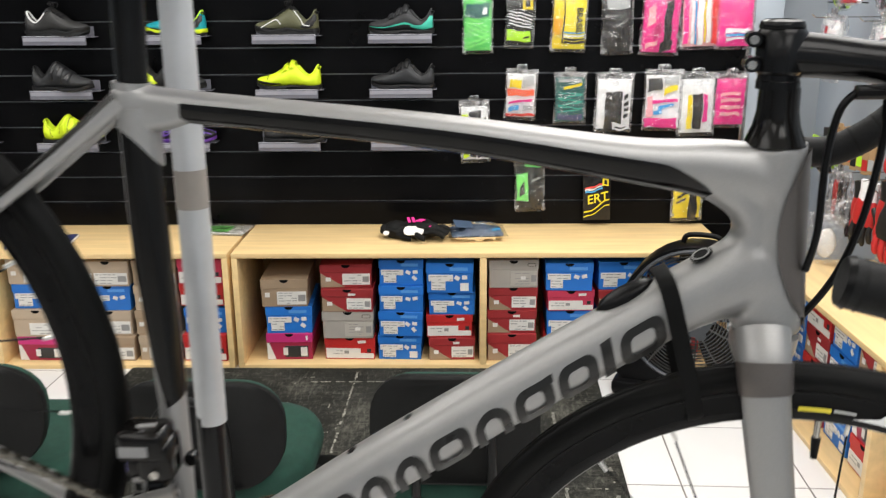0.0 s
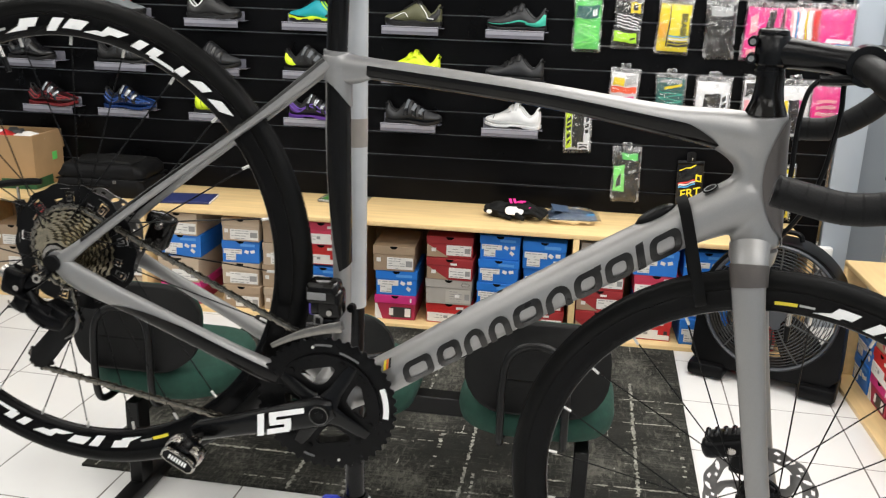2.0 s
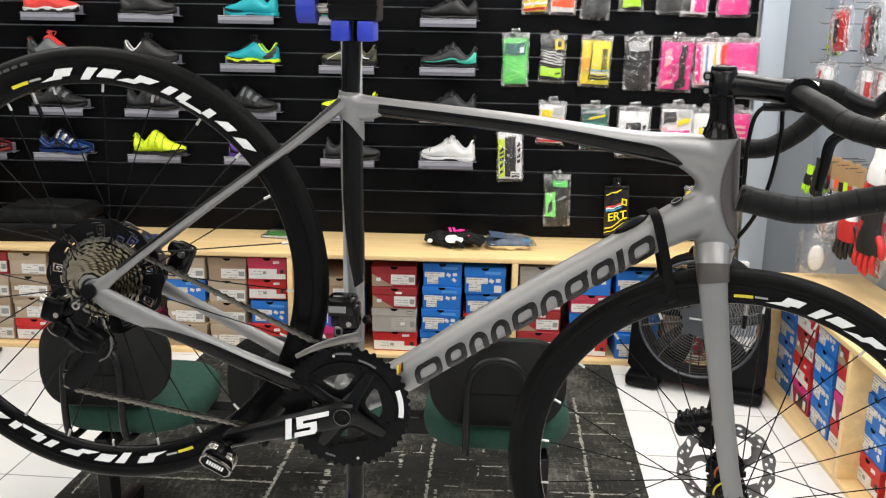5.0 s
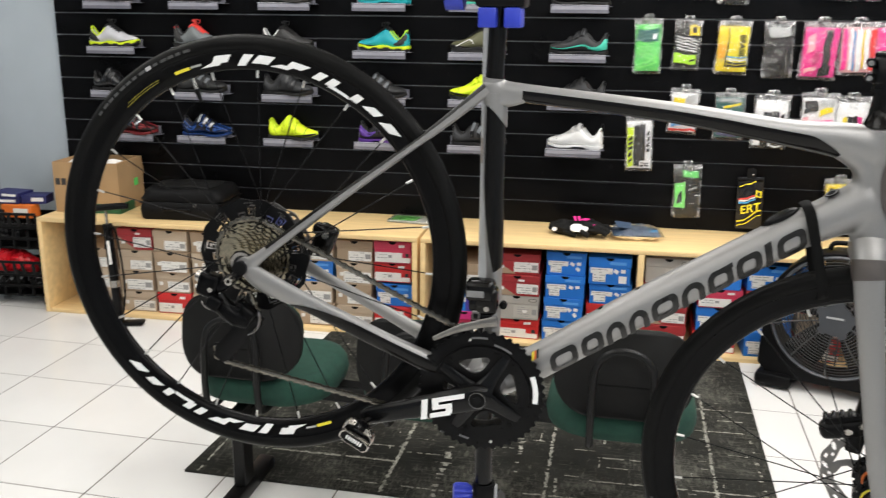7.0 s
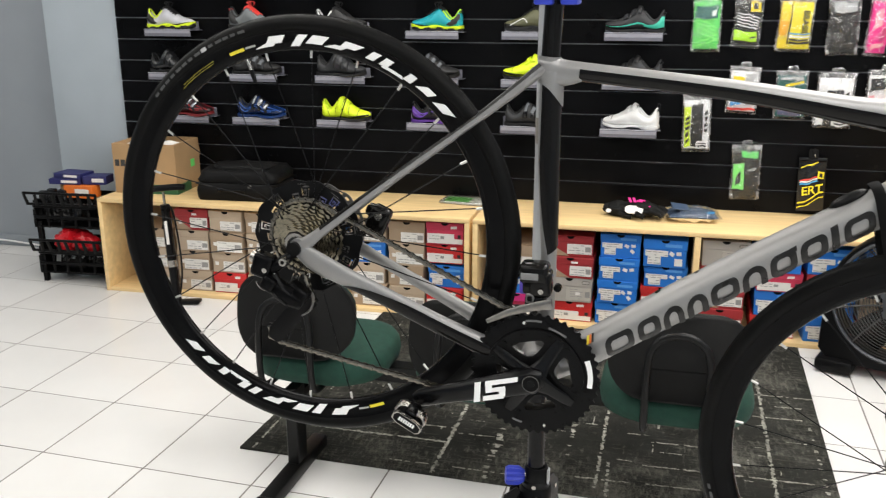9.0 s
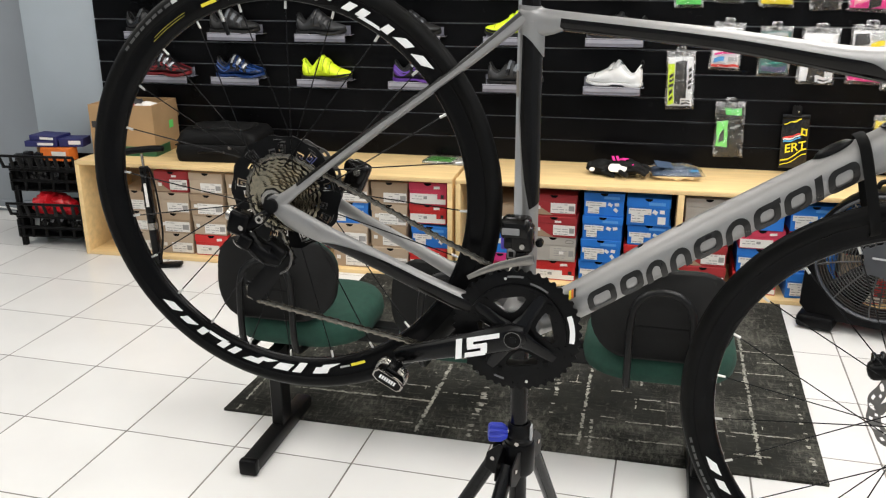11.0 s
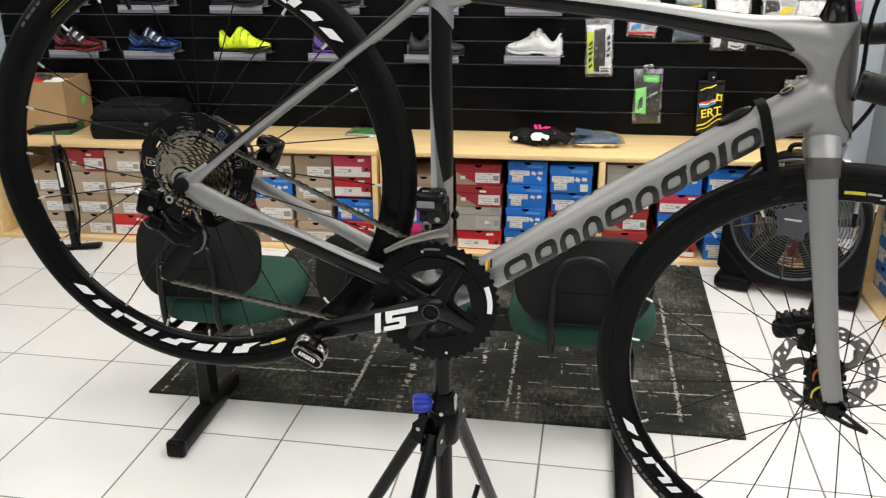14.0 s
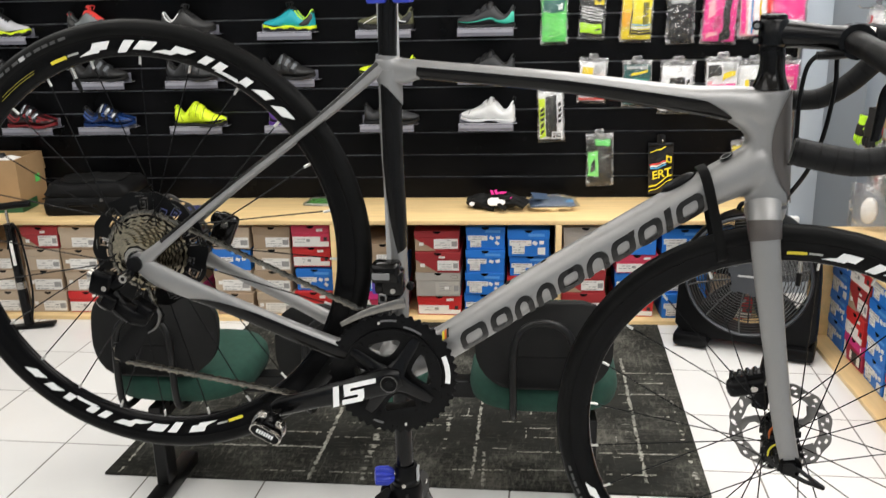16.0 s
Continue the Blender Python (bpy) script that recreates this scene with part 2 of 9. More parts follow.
def rug_material():
    """Short pile with worn, pale streaks."""
    m = mat("charcoal_rug_pile", (0.022, 0.022, 0.019), 0.95, spec=0.1, var=0.5, scale=5, bump=0.8, bump_scale=330)
    nt = m.node_tree
    b = nt.nodes["Principled BSDF"]
    tc = nt.nodes.new("ShaderNodeTexCoord")
    out = b.inputs["Base Color"].links[0].from_socket
    for size, scale, lo, hi, tint in (((14, 95, 1), 1.0, 0.52, 0.74, (0.085, 0.083, 0.070, 1)), ((70, 22, 1), 1.0, 0.53, 0.76, (0.13, 0.127, 0.106, 1)), ((230, 230, 1), 1.0, 0.57, 0.75, (0.14, 0.137, 0.116, 1))):
        mp = nt.nodes.new("ShaderNodeMapping")
        mp.inputs["Scale"].default_value = size
        n = nt.nodes.new("ShaderNodeTexNoise")
        n.inputs["Scale"].default_value, n.inputs["Detail"].default_value, n.inputs["Roughness"].default_value = scale, 7, 0.7
        big = nt.nodes.new("ShaderNodeTexNoise")
        big.inputs["Scale"].default_value, big.inputs["Detail"].default_value = 3.5, 2
        add = nt.nodes.new("ShaderNodeMath")
        add.operation = "MULTIPLY_ADD"
        add.inputs[1].default_value = 0.45
        sub = nt.nodes.new("ShaderNodeMath")
        sub.operation = "SUBTRACT"
        sub.inputs[1].default_value = 0.225
        r = nt.nodes.new("ShaderNodeMapRange")
        r.inputs["From Min"].default_value, r.inputs["From Max"].default_value = lo, hi
        mix = nt.nodes.new("ShaderNodeMix")
        mix.data_type = "RGBA"
        mix.inputs[7].default_value = tint
        nt.links.new(tc.outputs["Object"], mp.inputs[0])
        nt.links.new(mp.outputs[0], n.inputs["Vector"])
        nt.links.new(tc.outputs["Object"], big.inputs["Vector"])
        nt.links.new(big.outputs["Fac"], add.inputs[0])
        nt.links.new(n.outputs["Fac"], add.inputs[2])
        nt.links.new(add.outputs[0], sub.inputs[0])
        nt.links.new(sub.outputs[0], r.inputs["Value"])
        nt.links.new(r.outputs[0], mix.inputs[0])
        nt.links.new(out, mix.inputs[6])
        out = mix.outputs[2]
    nt.links.new(out, b.inputs["Base Color"])
    return m


M["rug"] = rug_material()
M["rug_line"] = mat("pale_rug_line", (0.27, 0.264, 0.225), 0.95, var=0.7, scale=45, bump=0.5, bump_scale=300)

# ---- building helpers ----


def finish(name, bm, material, smooth=38):
    me = bpy.data.meshes.new(name)
    bmesh.ops.recalc_face_normals(bm, faces=bm.faces)
    bm.to_mesh(me)
    bm.free()
    if material:
        me.materials.append(material)
    for p in me.polygons:
        p.use_smooth = True
    me.set_sharp_from_angle(angle=radians(smooth))
    return me


def part(name, bm, material, parent, label="", smooth=38):
    ob = new(name, finish(name, bm, material, smooth))
    ob.parent = parent
    if label:
        ob["label"] = label
    return ob


def thing(name, label, category, m=None, group="", kind=""):
    ob = new(name)
    ob.empty_display_size = 0.05
    if m is not None:
        ob.matrix_basis = m
    return tagged(ob, label, category, group, kind)


def solid(name, bm, material, label, category, group="", kind="", m=None, smooth=38):
    ob = new(name, finish(name, bm, material, smooth))
    if m is not None:
        ob.matrix_basis = m
    return tagged(ob, label, category, group, kind)


def box(bm, x0, x1, y0, y1, z0, z1, bevel=0.0, seg=2, m=None):
    vs = [bm.verts.new(Vector((x, y, z))) for x in (x0, x1) for y in (y0, y1) for z in (z0, z1)]
    fs = [bm.faces.new([vs[i] for i in q]) for q in ((0, 1, 3, 2), (4, 6, 7, 5), (0, 4, 5, 1), (2, 3, 7, 6), (0, 2, 6, 4), (1, 5, 7, 3))]
    if m is not None:
        bmesh.ops.transform(bm, matrix=m, verts=vs)
    if bevel:
        es = list({e for f in fs for e in f.edges})
        bmesh.ops.bevel(bm, geom=es, offset=bevel, segments=seg, affect="EDGES", profile=0.5)
    return bm


def one_box(*a, **k):
    return box(bmesh.new(), *a, **k)


def rings(bm, loops, close_ends=True, closed=False):
    vs = [[bm.verts.new(p) for p in loop] for loop in loops]
    n = len(vs[0])
    pairs = list(zip(vs, vs[1:])) + ([(vs[-1], vs[0])] if closed else [])
    for a, b in pairs:
        for i in range(n):
            bm.faces.new((a[i], a[(i + 1) % n], b[(i + 1) % n], b[i]))
    if close_ends and not closed:
        bm.faces.new(vs[0][::-1])
        bm.faces.new(vs[-1])
    return bm


def sweep(bm, pts, radii, seg=14, ref=(0, 1, 0), closed=False, power=1.0):
    """A pipe along pts; radii: one number, or (across ref, along ref) for each point."""
    pts = [Vector(p) for p in pts]
    ref = Vector(ref).normalized()
    loops = []
    n = len(pts)
    for i, p in enumerate(pts):
        if closed:
            d = pts[(i + 1) % n] - pts[i - 1]
        else:
            d = pts[min(i + 1, n - 1)] - pts[max(i - 1, 0)]
        d.normalize()
        side = d.cross(ref)
        if side.length < 1e-4:
            side = d.cross(Vector((1, 0, 0)))
        side.normalize()
        up = side.cross(d).normalized()
        r = radii if isinstance(radii, (int, float)) else radii[i]
        ra, rb = (r, r) if isinstance(r, (int, float)) else r
        loop = []
        for k in range(seg):
            a = 2 * math.pi * k / seg
            c, s = math.cos(a), math.sin(a)
            c = math.copysign(abs(c) ** power, c)
            s = math.copysign(abs(s) ** power, s)
            loop.append(p + side * (ra * c) + up * (rb * s))
        loops.append(loop)
    return rings(bm, loops, closed=closed)


def rod(bm, a, b, r, r2=None, seg=12):
    a, b = Vector(a), Vector(b)
    d = (b - a).normalized()
    ref = (0, 1, 0) if abs(d.y) < 0.8 else (1, 0, 0)
    return sweep(bm, [a, b], [r, r if r2 is None else r2], seg, ref)


def curve_points(keys, n=8):
    """Smooth points through keys."""
    keys = [Vector(k) for k in keys]
    out = []
    for i in range(len(keys) - 1):
        p0, p1, p2, p3 = keys[max(i - 1, 0)], keys[i], keys[i + 1], keys[min(i + 2, len(keys) - 1)]
        for k in range(n):
            t = k / n
            out.append(0.5 * ((2 * p1) + (p2 - p0) * t + (2 * p0 - 5 * p1 + 4 * p2 - p3) * t * t + (3 * p1 - p0 - 3 * p2 + p3) * t ** 3))
    out.append(keys[-1])
    return out


def turned(bm, profile, seg=64, c=(0, 0, 0), axis="y", closed=True, a0=0.0, a1=360.0):
    """A profile of (radius, along) turned about an axis through c."""
    full = abs(a1 - a0) >= 360
    loops = []
    count = seg if full else seg + 1
    for i in range(count):
        a = radians(a0 + (a1 - a0) * i / seg)
        ca, sa = math.cos(a), math.sin(a)
        if axis == "y":
            loops.append([Vector((c[0] + r * ca, c[1] + w, c[2] + r * sa)) for r, w in profile])
        elif axis == "z":
            loops.append([Vector((c[0] + r * ca, c[1] + r * sa, c[2] + w)) for r, w in profile])
        else:
            loops.append([Vector((c[0] + w, c[1] + r * ca, c[2] + r * sa)) for r, w in profile])
    vs = [[bm.verts.new(p) for p in lp] for lp in loops]
    n = len(profile)
    rng = range(count) if full else range(count - 1)
    for i in rng:
        a, b = vs[i], vs[(i + 1) % count]
        for k in range(n if closed else n - 1):
            bm.faces.new((a[k], a[(k + 1) % n], b[(k + 1) % n], b[k]))
    if not full and closed:
        bm.faces.new(vs[0])
        bm.faces.new(vs[-1][::-1])
    return bm


def disc(bm, c, r, y0, y1, seg=32, axis="y"):
    return rings(bm, [[(Vector((c[0] + r * math.cos(2 * math.pi * k / seg), c[1] + y, c[2] + r * math.sin(2 * math.pi * k / seg))) if axis == "y" else
                        Vector((c[0] + r * math.cos(2 * math.pi * k / seg), c[1] + r * math.sin(2 * math.pi * k / seg), c[2] + y)) if axis == "z" else
                        Vector((c[0] + y, c[1] + r * math.cos(2 * math.pi * k / seg), c[2] + r * math.sin(2 * math.pi * k / seg)))) for k in range(seg)] for y in (y0, y1)])


def plate(bm, outline, y0, y1, holes=()):
    """A flat plate of an (x, z) outline between y0 and y1, with openings cut through."""
    for y in (y0, y1):
        edges = []
        for loop in (outline, *holes):
            vs = [bm.verts.new((x, y, z)) for x, z in loop]
            edges += [bm.edges.new((p, q)) for p, q in zip(vs, vs[1:] + vs[:1])]
        bmesh.ops.triangle_fill(bm, use_beauty=True, use_dissolve=False, edges=edges)
    for loop in (outline, *holes):
        a = [bm.verts.new((x, y0, z)) for x, z in loop]
        b = [bm.verts.new((x, y1, z)) for x, z in loop]
        for i in range(len(a)):
            bm.faces.new((a[i], b[i], b[(i + 1) % len(a)], a[(i + 1) % len(a)]))
    bmesh.ops.remove_doubles(bm, verts=bm.verts, dist=1e-6)
    bmesh.ops.recalc_face_normals(bm, faces=bm.faces)
    return bm


def rounded(w, h, r, n=5, cx=0.0, cz=0.0):
    pts = []
    for sx, sz, a0 in ((1, 1, 0), (-1, 1, 90), (-1, -1, 180), (1, -1, 270)):
        for k in range(n + 1):
            a = radians(a0 + 90 * k / n)
            pts.append((cx + sx * (w / 2 - r) + r * math.cos(a), cz + sz * (h / 2 - r) + r * math.sin(a)))
    return pts

# ---- room ----
X0, X1, Y0, Y1 = -7.4, 0.52, -7.6, 0.16

solid("ceiling", one_box(X0, X1, Y0, Y1, CEIL, CEIL + 0.1), M["ceiling"], "white painted plain shop ceiling", "ceiling", kind="structure")
solid("wall_north", one_box(X0 - 0.1, X1 + 0.1, Y1, Y1 + 0.12, -0.05, CEIL + 0.1), M["wall_dark"], "smooth grey painted plaster wall", "wall", kind="structure")
solid("wall_south", one_box(X0 - 0.1, X1 + 0.1, Y0 - 0.12, Y0, -0.05, CEIL + 0.1), M["wall"], "blue grey painted plaster wall", "wall", kind="structure")
solid("wall_west", one_box(X0 - 0.12, X0, Y0, Y1, -0.05, CEIL + 0.1), M["wall"], "blue grey painted plaster wall", "wall", kind="structure")
solid("wall_east", one_box(X1, X1 + 0.12, Y0, Y1, -0.05, CEIL + 0.1), M["wall"], "blue grey painted plaster wall", "wall", kind="structure")
solid("column_left", one_box(-4.62, -4.16, -0.004, Y1, 0, CEIL, 0.004), M["wall_column"], "square blue grey painted column beside black slatwall", "column", kind="structure")
solid("column_right", one_box(0.135, 0.26, -0.03, Y1, 0, CEIL, 0.004), M["wall"], "narrow light grey painted pilaster in the corner", "column", kind="structure")
solid("baseboard", one_box(X0, -4.62, Y1 - 0.014, Y1, 0, 0.07, 0.003), M["wall_dark"], "low grey painted skirting board", "baseboard", kind="structure")

for lamp_x, lamp_y, lamp_w in LAMPS:
    light = thing("ceiling_light", "flat white LED ceiling panel, lit", "ceiling light", pose(lamp_x, lamp_y, CEIL), "ceiling lights")
    part("frame", one_box(-0.78, 0.78, -0.53, 0.53, -0.03, 0.0, 0.004), M["white"], light)
    part("diffuser", one_box(-0.75, 0.75, -0.50, 0.50, -0.034, -0.031), M["lamp"], light)


def slatwall(name, x0, x1, z0, z1, m, first, step):
    """Black panels with a narrow groove between each two."""
    wall = thing(name, "black slatwall panel with horizontal grooves", "slatwall", m, kind="structure")
    part("backing", one_box(x0, x1, -0.004, 0.0, z0, z1), M["groove"], wall)
    z = first
    lows = [z0]
    while z < z1 - 0.02:
        if z > z0 + 0.01:
            lows.append(z)
        z += step
    lows.append(z1)
    for a, b in zip(lows, lows[1:]):
        part("slat", one_box(x0, x1, -0.020, -0.004, a + 0.003, b - 0.003, 0.0025, 1), M["slat"], wall)
    part("edge_strip", one_box(x1, x1 + 0.012, -0.021, 0.0, z0, z1), M["steel"], wall, "thin aluminium end strip")
    return wall


STEP = 0.1135
slatwall("slatwall_north", -4.155, 0.115, 0.04, CEIL, pose(0, 0, 0), 0.502 - 4 * STEP, STEP)

# ---- pine cabinets ----
TOP = 0.508


def pine_cabinet(label, x0, x1, shelves_x, m=None, depth=0.425, group="pine cabinets", thick=0.024):
    """Open-front cabinet; its front looks along -y."""
    cab = thing("cabinet", label, "cabinet", m, group)
    f, b = -depth, 0.0
    part("top", one_box(x0, x1, f, b, TOP - 0.022, TOP, 0.003), M["pine"], cab)
    part("bottom", one_box(x0 + thick, x1 - 0.024, f + 0.002, b, 0.0, 0.020, 0.002), M["pine"], cab)
    part("side_panel", one_box(x0, x0 + thick, f, b, 0.0, TOP - 0.022, 0.002), M["pine"], cab)
    part("side_panel", one_box(x1 - 0.024, x1, f, b, 0.0, TOP - 0.022, 0.002), M["pine"], cab)
    for sx in shelves_x:
        part("divider", one_box(sx - 0.014, sx + 0.014, f + 0.001, b, 0.020, TOP - 0.022, 0.002), M["pine"], cab)
    # Back board in the darker tone that paints the cabinet's inner shade.
    part("back_panel", one_box(x0 + thick, x1 - 0.024, b - 0.008, b, 0.020, TOP - 0.022), M["plank_shaded"], cab)
    return cab


pine_cabinet("long open pale pine cabinet packed with shoe boxes", -4.06, -2.068, [-3.06], pose(0, -0.022, 0), depth=0.475)
pine_cabinet("open pale pine cabinet with stacked shoe boxes", -2.052, -0.02, [-1.024], pose(0, -0.022, 0), depth=0.475)
pine_cabinet("open pale pine cabinet along the side wall", 0.60, 3.6, [1.56, 2.56], pose(X1 - 0.022, 0, 0, 0, 0, -90), thick=0.045)


socket = thing("wall_socket", "white plastic surface socket on grey pilaster", "socket", pose(0.1535, -0.030, 0.355))
part("housing", one_box(-0.031, 0.031, -0.042, 0.0, -0.058, 0.058, 0.008, 3), M["white"], socket)
part("face_plate", one_box(-0.024, 0.024, -0.0445, -0.0415, -0.045, 0.045, 0.001, 1), M["white"], socket)

# ---- shoe boxes ----
def label_on(b, name, w, h, x0, x1, z0, z1, material=None, tilt=0.0, label=""):
    """A paper piece on the end of a box, its place given in shares of width and height."""
    cx, cz = w * ((x0 + x1) / 2 - 0.5), h * (z0 + z1) / 2
    hw, hz = w * (x1 - x0) / 2, h * (z1 - z0) / 2
    return part(name, one_box(-hw, hw, 0.0005, 0.003, -hz, hz, m=pose(cx, 0, cz, 0, tilt, 0)), material or M["label"], b, label)


def label_print(tag, w, h, x0, x1, z0, z1, seed, code=True):
    """Rows of small grey print and a square code on a label."""
    r = random.Random(seed)
    bm = bmesh.new()
    split = x1 - (x1 - x0) * (0.32 if code else 0.04)
    n = max(2, int((z1 - z0) * h / 0.011))
    for i in range(n):
        z = h * (z0 + (z1 - z0) * (i + 0.35) / n)
        a = x0 + (x1 - x0) * 0.06
        while a < split - 0.03:
            e = min(split, a + r.uniform(0.04, 0.16))
            if r.random() < 0.72:
                box(bm, w * (a - 0.5), w * (e - 0.5), -0.0003, 0.001, z, z + 0.0030)
            a = e + 0.025
    if code:
        box(bm, w * (split + 0.03 - 0.5), w * (x1 - 0.02 - 0.5), -0.0003, 0.001, h * (z0 + (z1 - z0) * 0.25), h * (z0 + (z1 - z0) * 0.75))
    part("print", bm, paint("grey_label_print", (0.30, 0.29, 0.28)), tag)


def shoe_box(color, w, h, d=0.31, kind=0):
    b = thing("shoe_box", LABELS[color], "shoe box", None, "shoe boxes")
    part("body", one_box(-w / 2 + 0.003, w / 2 - 0.003, 0.003, d - 0.003, 0.0, h * 0.72, 0.0015, 1), M["darkred_box"] if color == "pink_box" else M[color], b)
    lid = part("lid", one_box(-w / 2, w / 2, 0.0, d, h * 0.66, h, 0.002, 1), M[color], b)
    # A dark half disc paints the shade of the notch; nothing is cut.
    part("thumb_notch", plate(bmesh.new(), [(0.018 * math.cos(radians(a)), h * 0.985 + 0.013 * math.sin(radians(a))) for a in range(180, 361, 20)], -0.0012, 0.001), M["dark"], lid)
    f = 0.02 * (kind - 1.5)
    if color == "blue_box":
        upper = label_on(b, "paper_label", w, h, 0.05, 0.56 + f, 0.40, 0.61)
        label_print(upper, w, h, 0.05, 0.56 + f, 0.40, 0.61, kind, False)
        lower = label_on(b, "paper_label", w, h, 0.11, 0.40 + f, 0.10, 0.40)
        label_print(lower, w, h, 0.11, 0.40 + f, 0.10, 0.40, kind + 9, False)
        for q, (sx, sz, tilt) in enumerate(((0.60, 0.44, 20), (0.76, 0.46, -12), (0.74, 0.22, 35))[:3 if kind % 2 else 2]):
            label_on(b, "sticker", w, h, sx, sx + 0.11, sz, sz + 0.13, None, tilt + 6 * kind)
        label_on(lid, "logo", w, h, 0.50, 0.88, 0.75, 0.86, M["pale_blue_print"], label="pale blue bar mark").location.y = -0.0012
        if kind == 2:
            label_on(b, "emblem", w, h, 0.72, 0.90, 0.08, 0.34, label="white square emblem")
    elif color == "maroon_box":
        part("corner_print", plate(bmesh.new(), [(-w * 0.485, 0.002), (-w * 0.02, 0.002), (-w * 0.485, h * 0.62)], 0.0012, 0.004), M["tan_box"], b, "tan printed corner")
        tag = label_on(b, "paper_label", w, h, 0.46 + f, 0.96, 0.12, 0.60)
        label_print(tag, w, h, 0.46 + f, 0.96, 0.12, 0.60, kind)
        label_on(b, "price_tag", w, h, 0.11, 0.21, 0.28, 0.44).location.y = -0.0012
        if kind % 2:
            label_on(lid, "price_tag", w, h, 0.52, 0.66, 0.72, 0.82).location.y = -0.0012
    elif color == "pink_box":
        part("corner_print", plate(bmesh.new(), [(-w * 0.485, 0.002), (-w * 0.30, 0.002), (-w * 0.44, h * 0.64), (-w * 0.485, h * 0.64)], 0.0012, 0.004), M["label"], b, "white slanted side print")
        tag = label_on(b, "paper_label", w, h, 0.40, 0.90, 0.10, 0.52, M["ink"], label="black printed panel")
        label_on(tag, "code", w, h, 0.74, 0.88, 0.14, 0.48).location.y = -0.0008
        label_on(tag, "print", w, h, 0.36, 0.46, 0.18, 0.46).location.y = -0.0008
        label_on(lid, "logo", w, h, 0.86, 0.90, 0.74, 0.90).location.y = -0.0012
    elif color in ("red_box", "crimson_box"):
        tag = label_on(b, "paper_label", w, h, 0.03, 0.72 + f, 0.06, 0.50)
        label_print(tag, w, h, 0.06, 0.50, 0.20, 0.46, kind)
        label_on(b, "paper_label", w, h, 0.72 + f, 0.97, 0.06, 0.28)
        label_on(lid, "price_tag", w, h, 0.66, 0.82, 0.74, 0.86, None, -4).location.y = -0.0012
        label_on(b, "sticker", w, h, 0.84, 0.92, 0.32, 0.48, M["ink"], label="dark round mark")
    elif color == "grey_box":
        tag = label_on(b, "paper_label", w, h, 0.44, 0.97, 0.08, 0.60, M["pale_grey_paper"])
        label_print(tag, w, h, 0.50, 0.97, 0.10, 0.58, kind)
        ring = rounded(w * 0.17, h * 0.13, h * 0.06, 5, w * 0.36, h * 0.83)
        part("logo", plate(bmesh.new(), ring, -0.0010, 0.001), M["ink"], lid, "thin oval outline mark")
        part("logo_inside", plate(bmesh.new(), rounded(w * 0.15, h * 0.10, h * 0.045, 5, w * 0.36, h * 0.83), -0.0018, 0.0), M[color], lid)
        label_on(b, "price_tag", w, h, 0.64, 0.74, 0.30, 0.42).location.y = -0.0012
    else:
        left = 0.22 if kind % 2 else 0.34
        tag = label_on(b, "paper_label", w, h, left, 0.96, 0.08, 0.54 + f)
        label_print(tag, w, h, left, 0.96, 0.08, 0.54 + f, kind)
        if kind > 0:
            label_on(b, "price_tag", w, h, 0.08 + f, 0.18 + f, 0.36, 0.52, None, 5 * f)
    return b


LABELS = {"blue_box": "bright blue cardboard shoe box with white labels and stickers", "red_box": "bright red shoe box with stepped white label",
          "crimson_box": "pinkish red shoe box with stepped white label",
          "maroon_box": "dark red shoe box with tan corner and label", "pink_box": "magenta shoe box with black panel and white edge",
          "beige_box": "beige cardboard shoe box with white label", "tan_box": "brown cardboard shoe box with paper label", "grey_box": "pale grey cardboard shoe box with oval mark"}
protos = {}


def put_box(color, x0, x1, z0, z1, row_y, turn, kind, m=None):
    w, h = x1 - x0, z1 - z0
    key = (color, round(w, 2), round(h, 2), kind)
    at = (m or Matrix()) @ pose((x0 + x1) / 2, row_y, z0, 0, 0, turn)
    if key in protos:
        copy_thing(protos[key], at)
    else:
        protos[key] = shoe_box(color, round(w, 2) - 0.004, round(h, 2), kind=kind)
        protos[key].matrix_basis = at


